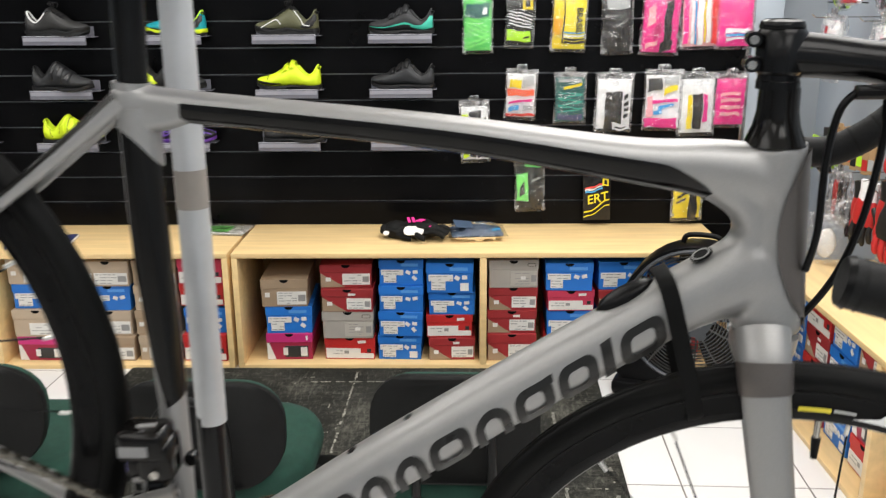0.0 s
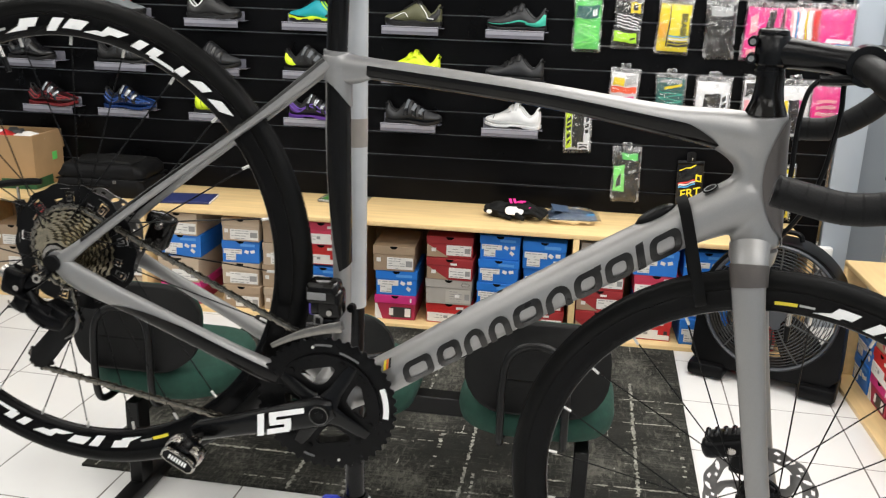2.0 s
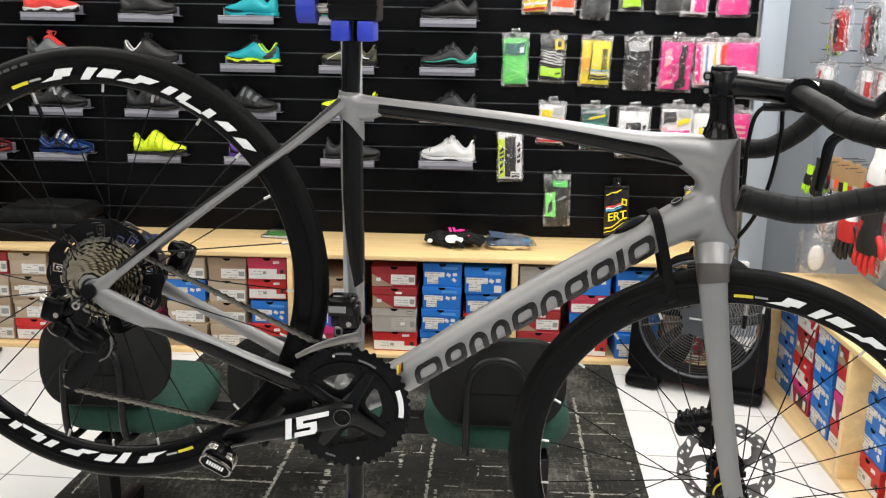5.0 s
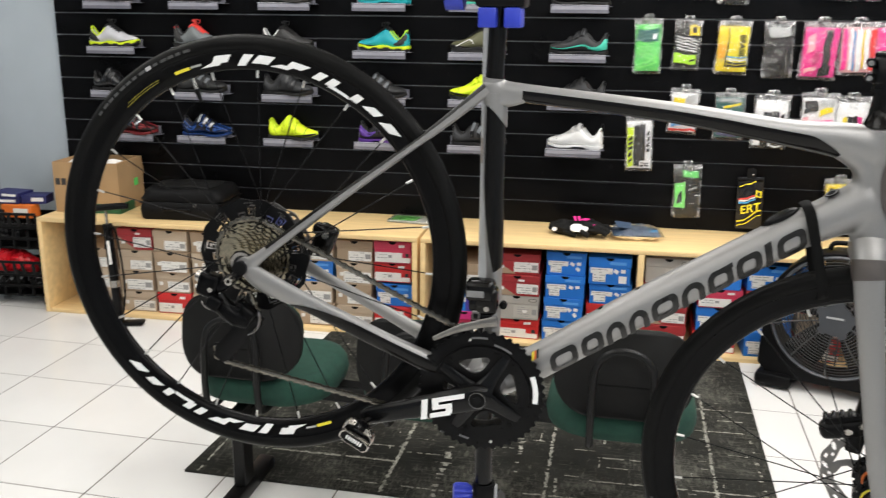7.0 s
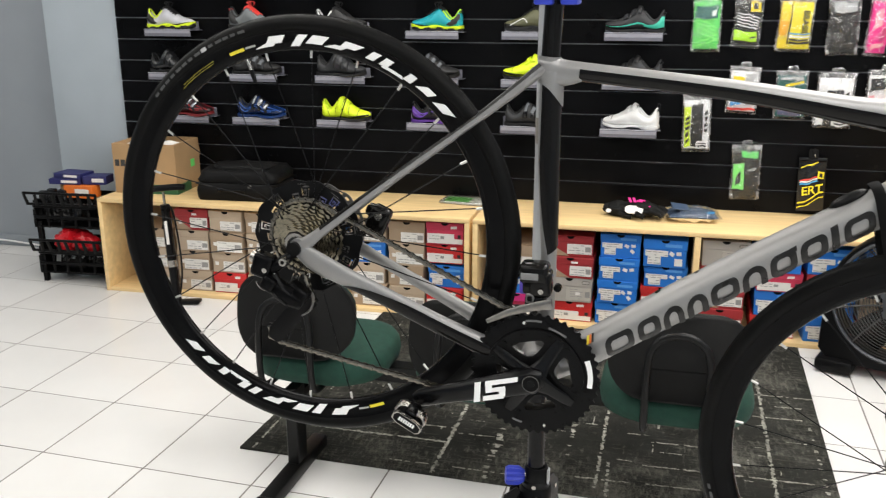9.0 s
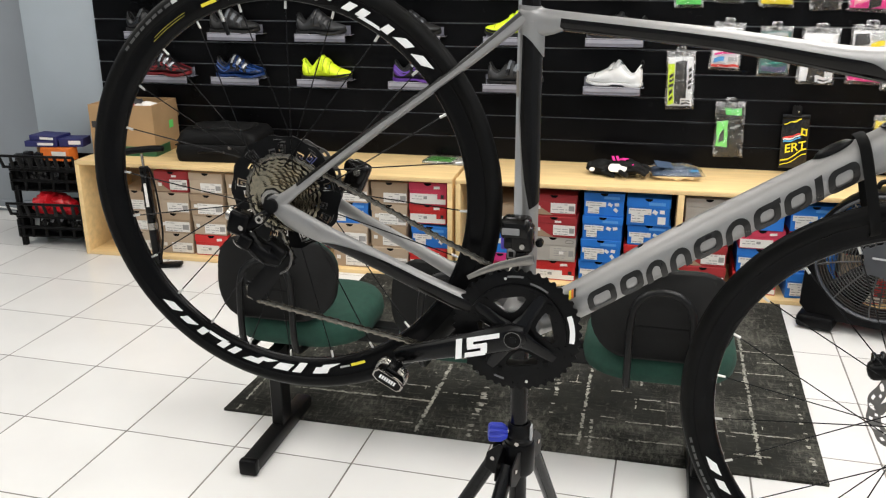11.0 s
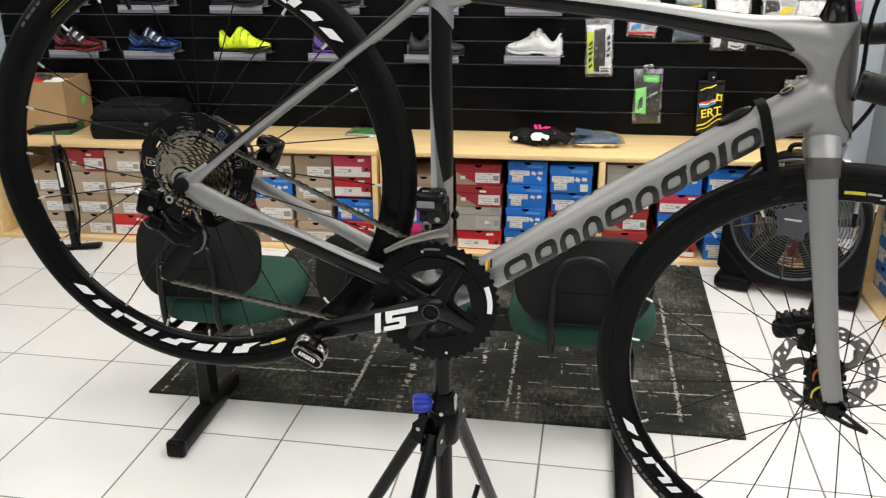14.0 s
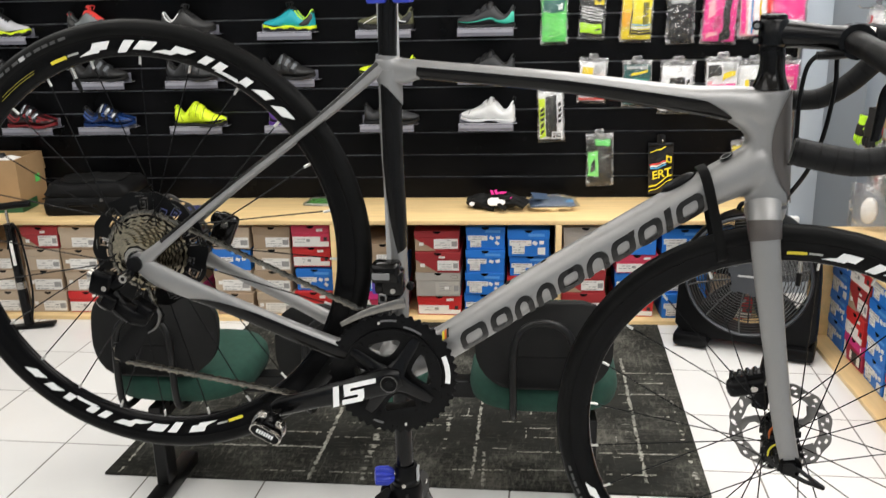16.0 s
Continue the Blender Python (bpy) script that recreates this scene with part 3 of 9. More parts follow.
rng = random.Random(5)
B, R_, K_, D_, P_, E_, T_, G_ = "blue_box", "red_box", "crimson_box", "maroon_box", "pink_box", "beige_box", "tan_box", "grey_box"
COLUMNS = [
    # x0, x1, colours from the bottom up, heights
    (-1.945, -1.745, (P_, B, T_), (0.115, 0.125, 0.125)),
    (-1.70, -1.48, (R_, G_, D_, D_), (0.105, 0.115, 0.105, 0.105)),
    (-1.465, -1.275, (B, B, B, B), (0.114, 0.114, 0.114, 0.114)),
    (-1.262, -1.058, (D_, R_, B, B), (0.105, 0.105, 0.105, 0.13)),
    (-1.0, -0.79, (D_, D_, D_, G_), (0.115, 0.105, 0.105, 0.12)),
    (-0.765, -0.56, (R_, B, K_, B), (0.10, 0.125, 0.09, 0.12)),
    (-0.545, -0.335, (B, B, D_, B), (0.115, 0.105, 0.09, 0.125)),
    (-0.315, -0.12, (R_, E_, R_, B), (0.11, 0.11, 0.11, 0.11)),
    (-2.29, -2.10, (R_, B, R_, K_), (0.115, 0.115, 0.105, 0.115)),
    (-2.49, -2.30, (E_, T_, E_, T_), (0.112, 0.112, 0.112, 0.115)),
    (-2.69, -2.50, (T_, E_, B, E_), (0.112, 0.112, 0.112, 0.115)),
    (-2.80 - 0.205, -2.80, (P_, E_, B, E_), (0.11, 0.125, 0.112, 0.112)),
    (-3.25, -3.08, (E_, T_, E_, T_), (0.112, 0.112, 0.112, 0.115)),
    (-3.45, -3.26, (R_, E_, T_, E_), (0.112, 0.112, 0.112, 0.115)),
    (-3.65, -3.46, (E_, T_, E_, D_), (0.112, 0.112, 0.112, 0.115)),
    (-3.86, -3.67, (E_, E_, T_), (0.112, 0.112, 0.112)),
]
for ci, (cx0, cx1, colors, hs) in enumerate(COLUMNS):
    z = 0.0205
    for ri, (c, hh) in enumerate(zip(colors, hs)):
        jx = rng.uniform(-0.007, 0.007)
        put_box(c, cx0 + jx, cx1 + jx, z, z + hh, -0.462 + rng.uniform(0, 0.022), rng.uniform(-2.6, 2.6), (ci + ri) % 4)
        z += round(hh, 2) + 0.0008
EAST = pose(X1 - 0.022, 0, 0, 0, 0, -90)
for ci in range(13):
    u0 = 0.652 + ci * 0.213 + (0.03 if ci > 3 else 0) + (0.03 if ci > 8 else 0)
    z = 0.0205
    for ri in range(4):
        c = (R_, B, D_, B, R_, P_, B, R_, E_, B, R_, B, D_)[(ci * 4 + ri * 5 + 1) % 13]
        put_box(c, u0, u0 + 0.2, z, z + 0.11, -0.352 + rng.uniform(0, 0.012), rng.uniform(-1.5, 1.5), (ci + ri) % 4, EAST)
        z += 0.1108

# ---- rug ----
rug = thing("rug", "worn charcoal rug with broken pale line pattern", "rug", pose(0, 0, 0.0))


def rug_at(u, v):
    """u across, v from the near edge to the far one."""
    near = Vector((-2.585, -1.915)).lerp(Vector((-0.615, -1.968)), u)
    far = Vector((-2.50, -0.503)).lerp(Vector((-0.56, -0.515)), u)
    return near.lerp(far, v)


bm = bmesh.new()
NU, NV = 60, 40
grid = [[bm.verts.new((*rug_at(i / NU, j / NV), 0.0095 + 0.0015 * noise.noise((i * 0.3, j * 0.3, 0)))) for j in range(NV + 1)] for i in range(NU + 1)]
for i in range(NU):
    for j in range(NV):
        bm.faces.new((grid[i][j], grid[i + 1][j], grid[i + 1][j + 1], grid[i][j + 1]))
edge = [e for e in bm.edges if e.is_boundary]
ext = bmesh.ops.extrude_edge_only(bm, edges=edge)
for v in ext["geom"]:
    if isinstance(v, bmesh.types.BMVert):
        v.co.z = 0.0005
part("rug_surface", bm, M["rug"], rug)
rng = random.Random(11)
bm = bmesh.new()


def rug_line(u0, v0, u1, v1, w=0.006, worn=0.12):
    """Ragged, worn threads along a line."""
    a, b = rug_at(u0, v0), rug_at(u1, v1)
    d = (b - a)
    n = max(2, int(d.length / 0.009))
    side = Vector((-d.y, d.x)).normalized() * w
    gap = 0
    for k in range(n):
        if gap or rng.random() < worn:
            gap = 0 if gap else int(rng.random() < 0.5)
            continue
        p, q = a + d * (k / n), a + d * ((k + rng.uniform(0.8, 1.3)) / n)
        s, t = side * rng.uniform(0.25, 1.0), side * rng.uniform(0.25, 1.0)
        o = side * rng.uniform(-0.35, 0.35)
        vs = [bm.verts.new((*(c + o), 0.0125)) for c in (p - s, q - t, q + t, p + s)]
        bm.faces.new(vs)


# across the rug, then along it: fixed coordinate, from, to, half width, wear
for u, v0, v1, w, worn in ((0.903, 0.04, 0.72, 0.008, 0.06), (0.62, 0.03, 0.42, 0.007, 0.10), (0.352, 0.0, 0.36, 0.009, 0.08), (0.44, 0.0, 0.26, 0.014, 0.45), (0.025, 0.0, 0.20, 0.006, 0.2), (0.06, 0.36, 0.88, 0.005, 0.25),
                           (0.565, 0.12, 0.32, 0.010, 0.45), (0.64, 0.0, 0.15, 0.008, 0.35), (0.985, 0.0, 0.45, 0.009, 0.5), (0.71, 0.35, 0.95, 0.005, 0.3), (0.22, 0.4, 0.95, 0.006, 0.3), (0.83, 0.45, 0.98, 0.005, 0.3), (0.50, 0.5, 0.98, 0.006, 0.3)):
    rug_line(u, v0, u - 0.006, v1, w, worn)
for v, u0, u1, w, worn in ((0.22, 0.20, 0.355, 0.005, 0.1), (0.145, 0.09, 0.353, 0.007, 0.06), (0.068, 0.585, 0.67, 0.006, 0.1), (0.157, 0.69, 0.785, 0.006, 0.1), (0.076, 0.69, 0.785, 0.006, 0.1), (0.164, 0.83, 0.965, 0.006, 0.1), (0.07, 0.84, 0.92, 0.006, 0.15),
                           (0.55, 0.925, 0.972, 0.006, 0.1), (0.615, 0.875, 1.0, 0.006, 0.2), (0.275, 0.70, 0.80, 0.005, 0.2), (0.20, 0.35, 0.44, 0.005, 0.25), (0.035, 0.27, 0.51, 0.005, 0.35), (0.44, 0.73, 0.87, 0.005, 0.3), (0.48, 0.88, 0.97, 0.005, 0.25),
                           (0.33, 0.45, 0.62, 0.005, 0.3), (0.40, 0.20, 0.34, 0.005, 0.3), (0.70, 0.60, 0.80, 0.005, 0.3), (0.80, 0.10, 0.32, 0.005, 0.3), (0.90, 0.40, 0.66, 0.005, 0.3), (0.60, 0.30, 0.48, 0.005, 0.3)):
    rug_line(u0, v, u1, v + 0.004, w, worn)
for k in range(90):
    u, v = rng.uniform(0.02, 0.97), rng.uniform(0.01, 0.97)
    if rng.random() < 0.6:
        rug_line(u, v, min(0.99, u + rng.uniform(0.01, 0.05)), v, 0.003, 0.4)
    else:
        rug_line(u, v, u, min(0.99, v + rng.uniform(0.02, 0.06)), 0.003, 0.4)
lines = part("line_pattern", bm, M["rug_line"], rug)
lines["kind"] = "stuff"

# ---- shoe display ----
def tray(x, z, w=0.27):
    t = thing("shoe_shelf", "small grey acrylic shoe shelf hooked on slatwall", "display shelf", pose(x, -0.02, z), "shoe shelves")
    part("plate", one_box(0, w, -0.095, 0, 0.030, 0.034, 0.001, 1), M["acrylic"], t)
    part("front_lip", one_box(0, w, -0.099, -0.095, 0.0, 0.036, 0.001, 1), M["acrylic"], t)
    part("label_strip", one_box(0.004, w - 0.004, -0.1012, -0.0992, 0.016, 0.032), paint("pale_acrylic_strip", (0.30, 0.30, 0.34), 0.12), t)
    # Pale strip: the bright glint of the lip's edge is put into its colour.
    part("edge_line", one_box(0, w, -0.1005, -0.0950, 0.0362, 0.0382), paint("acrylic_edge_highlight", (0.55, 0.55, 0.60), 0.1), t)
    part("wing", one_box(w, w + 0.018, -0.060, 0.0, 0.030, 0.034, 0.001, 1), M["acrylic"], t)
    part("back_hook", one_box(0, w, -0.003, 0.0, 0.034, 0.075, 0.001, 1), M["acrylic"], t)
    return t


SHOE_T = (0.0, 0.03, 0.10, 0.18, 0.28, 0.36, 0.43, 0.52, 0.62, 0.74, 0.85, 0.94, 0.985, 1.0)
SHOE_W = (0.020, 0.029, 0.033, 0.033, 0.034, 0.036, 0.038, 0.040, 0.044, 0.046, 0.043, 0.034, 0.021, 0.008)
SHOE_H = (0.084, 0.103, 0.076, 0.064, 0.082, 0.107, 0.114, 0.099, 0.082, 0.065, 0.053, 0.042, 0.033, 0.025)
SHOE_L = (0.006, 0.002, 0.0, 0.0, 0.003, 0.005, 0.006, 0.005, 0.003, 0.002, 0.005, 0.011, 0.016, 0.019)


def shoe_point(t, ang, off, length, high):
    """A point of the upper: t along from heel to toe, ang round the section."""
    w, h, lift = np.interp(t, SHOE_T, SHOE_W) + off, np.interp(t, SHOE_T, SHOE_H) + off + high * max(0.0, 1 - t * 1.6), np.interp(t, SHOE_T, SHOE_L)
    c, sn = math.cos(ang), math.sin(ang)
    z = lift + 0.012 + (h - 0.012) * (0.5 + 0.5 * sn)
    y = math.copysign(abs(c) ** 0.7, c) * w * (1.0 if sn < 0.1 else 1 - 0.42 * (sn - 0.1))
    return Vector((t * length, y, z))


def shoe_flank(t0, t1, low, top, off, length, high, n=8, mirrored=False):
    """A patch on one flank between the edge angles low (start, end) and top (start, end)."""
    bm = bmesh.new()
    g = []
    for i in range(n + 1):
        f = i / n
        a, b = low[0] + (low[1] - low[0]) * f, top[0] + (top[1] - top[0]) * f
        row = [a + (b - a) * k / 4 for k in range(5)]
        g.append([bm.verts.new(shoe_point(t0 + (t1 - t0) * f, radians(180 - q if mirrored else q), off - 0.001 * (k in (0, 4)), length, high)) for k, q in enumerate(row)])
    for p, q in zip(g, g[1:]):
        for k in range(4):
            bm.faces.new((p[k], p[k + 1], q[k + 1], q[k]))
    return bm


def shoe_line(keys, radius, length, high, mirrored=False):
    """A raised line on one flank through (t, angle) keys."""
    pts = [shoe_point(t, radians(180 - a if mirrored else a), 0.0022, length, high) for t, a in keys]
    return sweep(bmesh.new(), curve_points(pts, 4), radius, 6, ref=(0.1, 1, 0.2))


def shoe_shell(t0, t1, a0, a1, off, length, high, slant=0.0, nt=6, na=10, fold=0.0):
    """A patch lying on the upper."""
    bm = bmesh.new()
    g = []
    for i in range(nt + 1):
        row = []
        for k in range(na + 1):
            ang = radians(a0 + (a1 - a0) * k / na)
            t = t0 + (t1 - t0) * i / nt + slant * (k / na - 0.5)
            row.append(shoe_point(min(1.0, max(0.0, t)), ang, off + fold * (i in (0, nt)), length, high))
        g.append([bm.verts.new(q) for q in row])
    for a, b in zip(g, g[1:]):
        for k in range(na):
            bm.faces.new((a[k], a[k + 1], b[k + 1], b[k]))
    return bm


def shoe(label, upper, sole, accent, straps=2, length=0.274, lace=False, high=0.0, toe=None, heel=None, lining=None, chunky=False, loop=False, buckle=None, collar=None, heel_wedge=None, midsole=None, rand=None, lines=()):
    """A cycling shoe along x, toe towards +x, standing at z 0."""
    s = thing("cycling_shoe", label, "shoe", None, "displayed shoes")
    L = length
    seg = 20
    loops = []
    for t in [k / 26 for k in range(27)]:
        loop_pts = [shoe_point(t, 2 * math.pi * k / seg, 0.0, L, high) for k in range(seg)]
        if 0.03 < t < 0.37:
            for k in (4, 5, 6):
                loop_pts[k].z -= 0.034
        loops.append(loop_pts)
    part("upper", rings(bmesh.new(), loops), upper, s, smooth=50)
    bm = bmesh.new()
    rows = []
    for t in [0.05 + 0.03 * k for k in range(11)]:
        rows.append([bm.verts.new(shoe_point(t, radians(a), -0.0012, L, high) - Vector((0, 0, 0.029 * (1 - abs(a - 90) / 46.0) ** 0.5))) for a in (46, 60, 75, 90, 105, 120, 134)])
    for a, b in zip(rows, rows[1:]):
        for k in range(6):
            bm.faces.new((a[k], a[k + 1], b[k + 1], b[k]))
    part("lining", bm, lining or M["dark"], s, smooth=60)
    bm = bmesh.new()
    loops = []
    for i in range(27):
        t = i / 26
        w2 = np.interp(t, SHOE_T, SHOE_W) + 0.003
        lift = np.interp(t, SHOE_T, SHOE_L)
        th = (0.024 + 0.003 * math.sin(t * 16)) if chunky else (0.014 if t > 0.3 else 0.017)
        bot = (0.009 + 0.006 * (int(t * 9) % 2)) if chunky else 0.005 * (0.30 < t < 0.52)
        loops.append([Vector((t * L * 1.016 - 0.003, sx * w2 * k, lift + zz)) for sx, k, zz in ((-1, 0.92, bot), (-1, 1.0, bot + 0.003), (-1, 0.99, th), (1, 0.99, th), (1, 1.0, bot + 0.003), (1, 0.92, bot))])
    part("sole", rings(bm, loops), sole, s, smooth=50)
    if chunky:
        bm = bmesh.new()
        loops = []
        for i in range(27):
            t = i / 26
            w2, lift = np.interp(t, SHOE_T, SHOE_W) + 0.001, np.interp(t, SHOE_T, SHOE_L)
            loops.append([Vector((t * L, sx * w2, lift + zz)) for sx, zz in ((-1, 0.003 * (i % 2)), (-1, 0.017), (1, 0.017), (1, 0.003 * (i % 2)))])
        part("outsole", rings(bm, loops), BLK, s, "black lugged outsole")
    for other in (False, True):
        if midsole:
            part("midsole_line", shoe_flank(0.02, 0.98, (212, 212), (202, 200), 0.0040, L, high, 16, other), midsole, s, smooth=60)
        if rand:
            part("toe_rand", shoe_flank(0.60, 0.995, (232, 215), (222, 166), 0.0020, L, high, 8, other), rand, s, smooth=60)
        if heel_wedge:
            part("heel_wedge", shoe_flank(0.0, 0.34, (225, 222), (146, 214), 0.0040, L, high, 8, other), heel_wedge, s, smooth=60)
        for shade, radius, keys in lines:
            part("line", shoe_line(keys, radius, L, high, other), shade, s)
    rim = [shoe_point(t, radians(a), 0.0008, L, high) for t, a in ((0.345, 122), (0.27, 130), (0.18, 132), (0.09, 130), (0.035, 115), (0.025, 90), (0.035, 65), (0.09, 50), (0.18, 48), (0.27, 50), (0.345, 58))]
    part("collar", sweep(bmesh.new(), curve_points(rim, 3), 0.0042, 8, ref=(0, 0.2, 1)), collar or upper, s, smooth=60)
    if toe:
        part("toe_cap", shoe_shell(0.70, 0.995, 200, -20, 0.0016, L, high, slant=0.0), toe, s, smooth=60)
    if heel:
        part("heel_counter", shoe_shell(0.0, 0.20, 205, 140, 0.0018, L, high, slant=-0.10), heel, s, smooth=60)
        part("heel_counter", shoe_shell(0.0, 0.20, -25, 40, 0.0018, L, high, slant=-0.10), heel, s, smooth=60)
    for i in range(straps):
        t = (0.36, 0.49, 0.62)[i]
        part("strap", shoe_shell(t, t + 0.085, 205, 25, 0.0075, L, high, slant=0.05 * (1 - i), fold=-0.0070), accent, s, smooth=50)
        part("strap_end", shoe_shell(t + 0.012, t + 0.078, 172, 122, 0.0095, L, high, slant=0.03, fold=-0.0035, nt=4, na=6), buckle or accent, s, smooth=50)
    # Dark strips paint the shadow along strap edges; toe and heel lines are stitching.
    if straps and upper in (YEL, WHT):
        shade = paint("grey_seam_shade", (0.09, 0.09, 0.09)) if upper is WHT else paint("olive_seam_shade", (0.16, 0.20, 0.01))
        for i in range(straps + 1):
            t = (0.345, 0.475, 0.605)[i]
            part("seam", shoe_shell(t, t + 0.012, 200, 60, 0.0026, L, high, slant=0.05 * (1 - i), nt=2), shade, s)
        part("toe_seam", shoe_shell(0.80, 0.812, 190, 10, 0.0012, L, high, nt=2), shade, s)
        part("heel_seam", shoe_shell(0.15, 0.162, 205, 128, 0.0016, L, high, slant=-0.08, nt=2), shade, s)
    if lace:
        part("tongue", shoe_shell(0.33, 0.66, 120, 60, 0.0022, L, high), accent if accent is not BLK else DGREY, s, smooth=60)
        bm = bmesh.new()
        for i in range(6):
            t = 0.37 + 0.052 * i
            for sl in (0.022, -0.022):
                pts = [shoe_point(t + sl * (k / 4 - 0.5) * 2, radians(132 - 84 * k / 4), 0.004, L, high) for k in range(5)]
                sweep(bm, pts, 0.0027, 6, ref=(1, 0, 0))
        for dy, up in ((-0.012, 0.012), (0.014, 0.016), (-0.004, 0.018)):
            p = shoe_point(0.43, radians(90), 0.003, L, high)
            sweep(bm, curve_points([p, p + Vector((-0.008, dy, up)), p + Vector((0.012, dy * 2.2, up * 0.9)), p + Vector((0.014, dy * 1.2, -0.002))], 4), 0.0026, 6, ref=(0.3, 0.1, 1))
        part("laces", bm, accent, s)
    top = shoe_point(0.0, radians(90), 0, L, high).z
    bm = sweep(bmesh.new(), curve_points([(0.004, -0.004, top - 0.006), (-0.006, -0.002, top + 0.004 + 0.024 * loop), (0.004, 0.002, top + 0.006 + 0.030 * loop), (0.012, 0.004, top + 0.002)], 5), [(0.0016, 0.0045)] * 16, 6)
    part("heel_loop", bm, BLK if loop else accent, s)
    return s


def col(name, rgb, rough=0.55):
    return paint(name, rgb, rough)


BLK, DGREY = col("black_synthetic", (0.008, 0.008, 0.0085)), col("dark_grey_mesh", (0.02, 0.02, 0.02))
YEL, TEAL, WHT = col("neon_yellow_synthetic", (0.72, 0.90, 0.02)), col("teal_mesh", (0.01, 0.36, 0.42)), col("white_synthetic", (0.78, 0.78, 0.77), 0.4)
RED_, BLU_, PUR = col("red_synthetic", (0.50, 0.02, 0.02)), col("blue_synthetic", (0.007, 0.034, 0.14), 0.3), col("purple_synthetic", (0.10, 0.03, 0.25))
OLV, MINT, LG = col("olive_mesh", (0.10, 0.10, 0.05)), col("mint_rubber", (0.05, 0.50, 0.36)), col("light_grey_synthetic", (0.42, 0.43, 0.43))
CORAL = col("coral_rubber", (0.75, 0.06, 0.05))
ROWS_Z = (0.862, 1.089, 1.317, 1.545)
COLS_X = (-3.925, -3.447, -2.966, -2.478, -1.994, -1.504)
GLOSS = col("gloss_black_synthetic", (0.008, 0.008, 0.009), 0.22)
CHAR = col("charcoal_leather", (0.022, 0.023, 0.025), 0.6)
SILV = mat("silver_buckle", (0.24, 0.25, 0.27), 0.25, metal=0.8, var=0.15, scale=120)
BGRY = col("blue_grey_mesh", (0.10, 0.11, 0.12))
GRY2 = col("mid_grey_mesh", (0.15, 0.165, 0.17))
VIOL, BRIGHT = col("violet_print", (0.14, 0.06, 0.42)), col("bright_blue_print", (0.012, 0.070, 0.29), 0.35)
SCARLET = col("scarlet_print", (0.27, 0.014, 0.020), 0.35)
WAVES = (((0.03, 176), (0.20, 196), (0.42, 186), (0.62, 200), (0.80, 180)), ((0.05, 150), (0.24, 176), (0.48, 168), (0.66, 178), (0.88, 160)), ((0.62, 150), (0.74, 142), (0.90, 150), (0.97, 172)))


def waves(shade, radius=0.0032):
    return [(shade, radius, keys) for keys in WAVES]


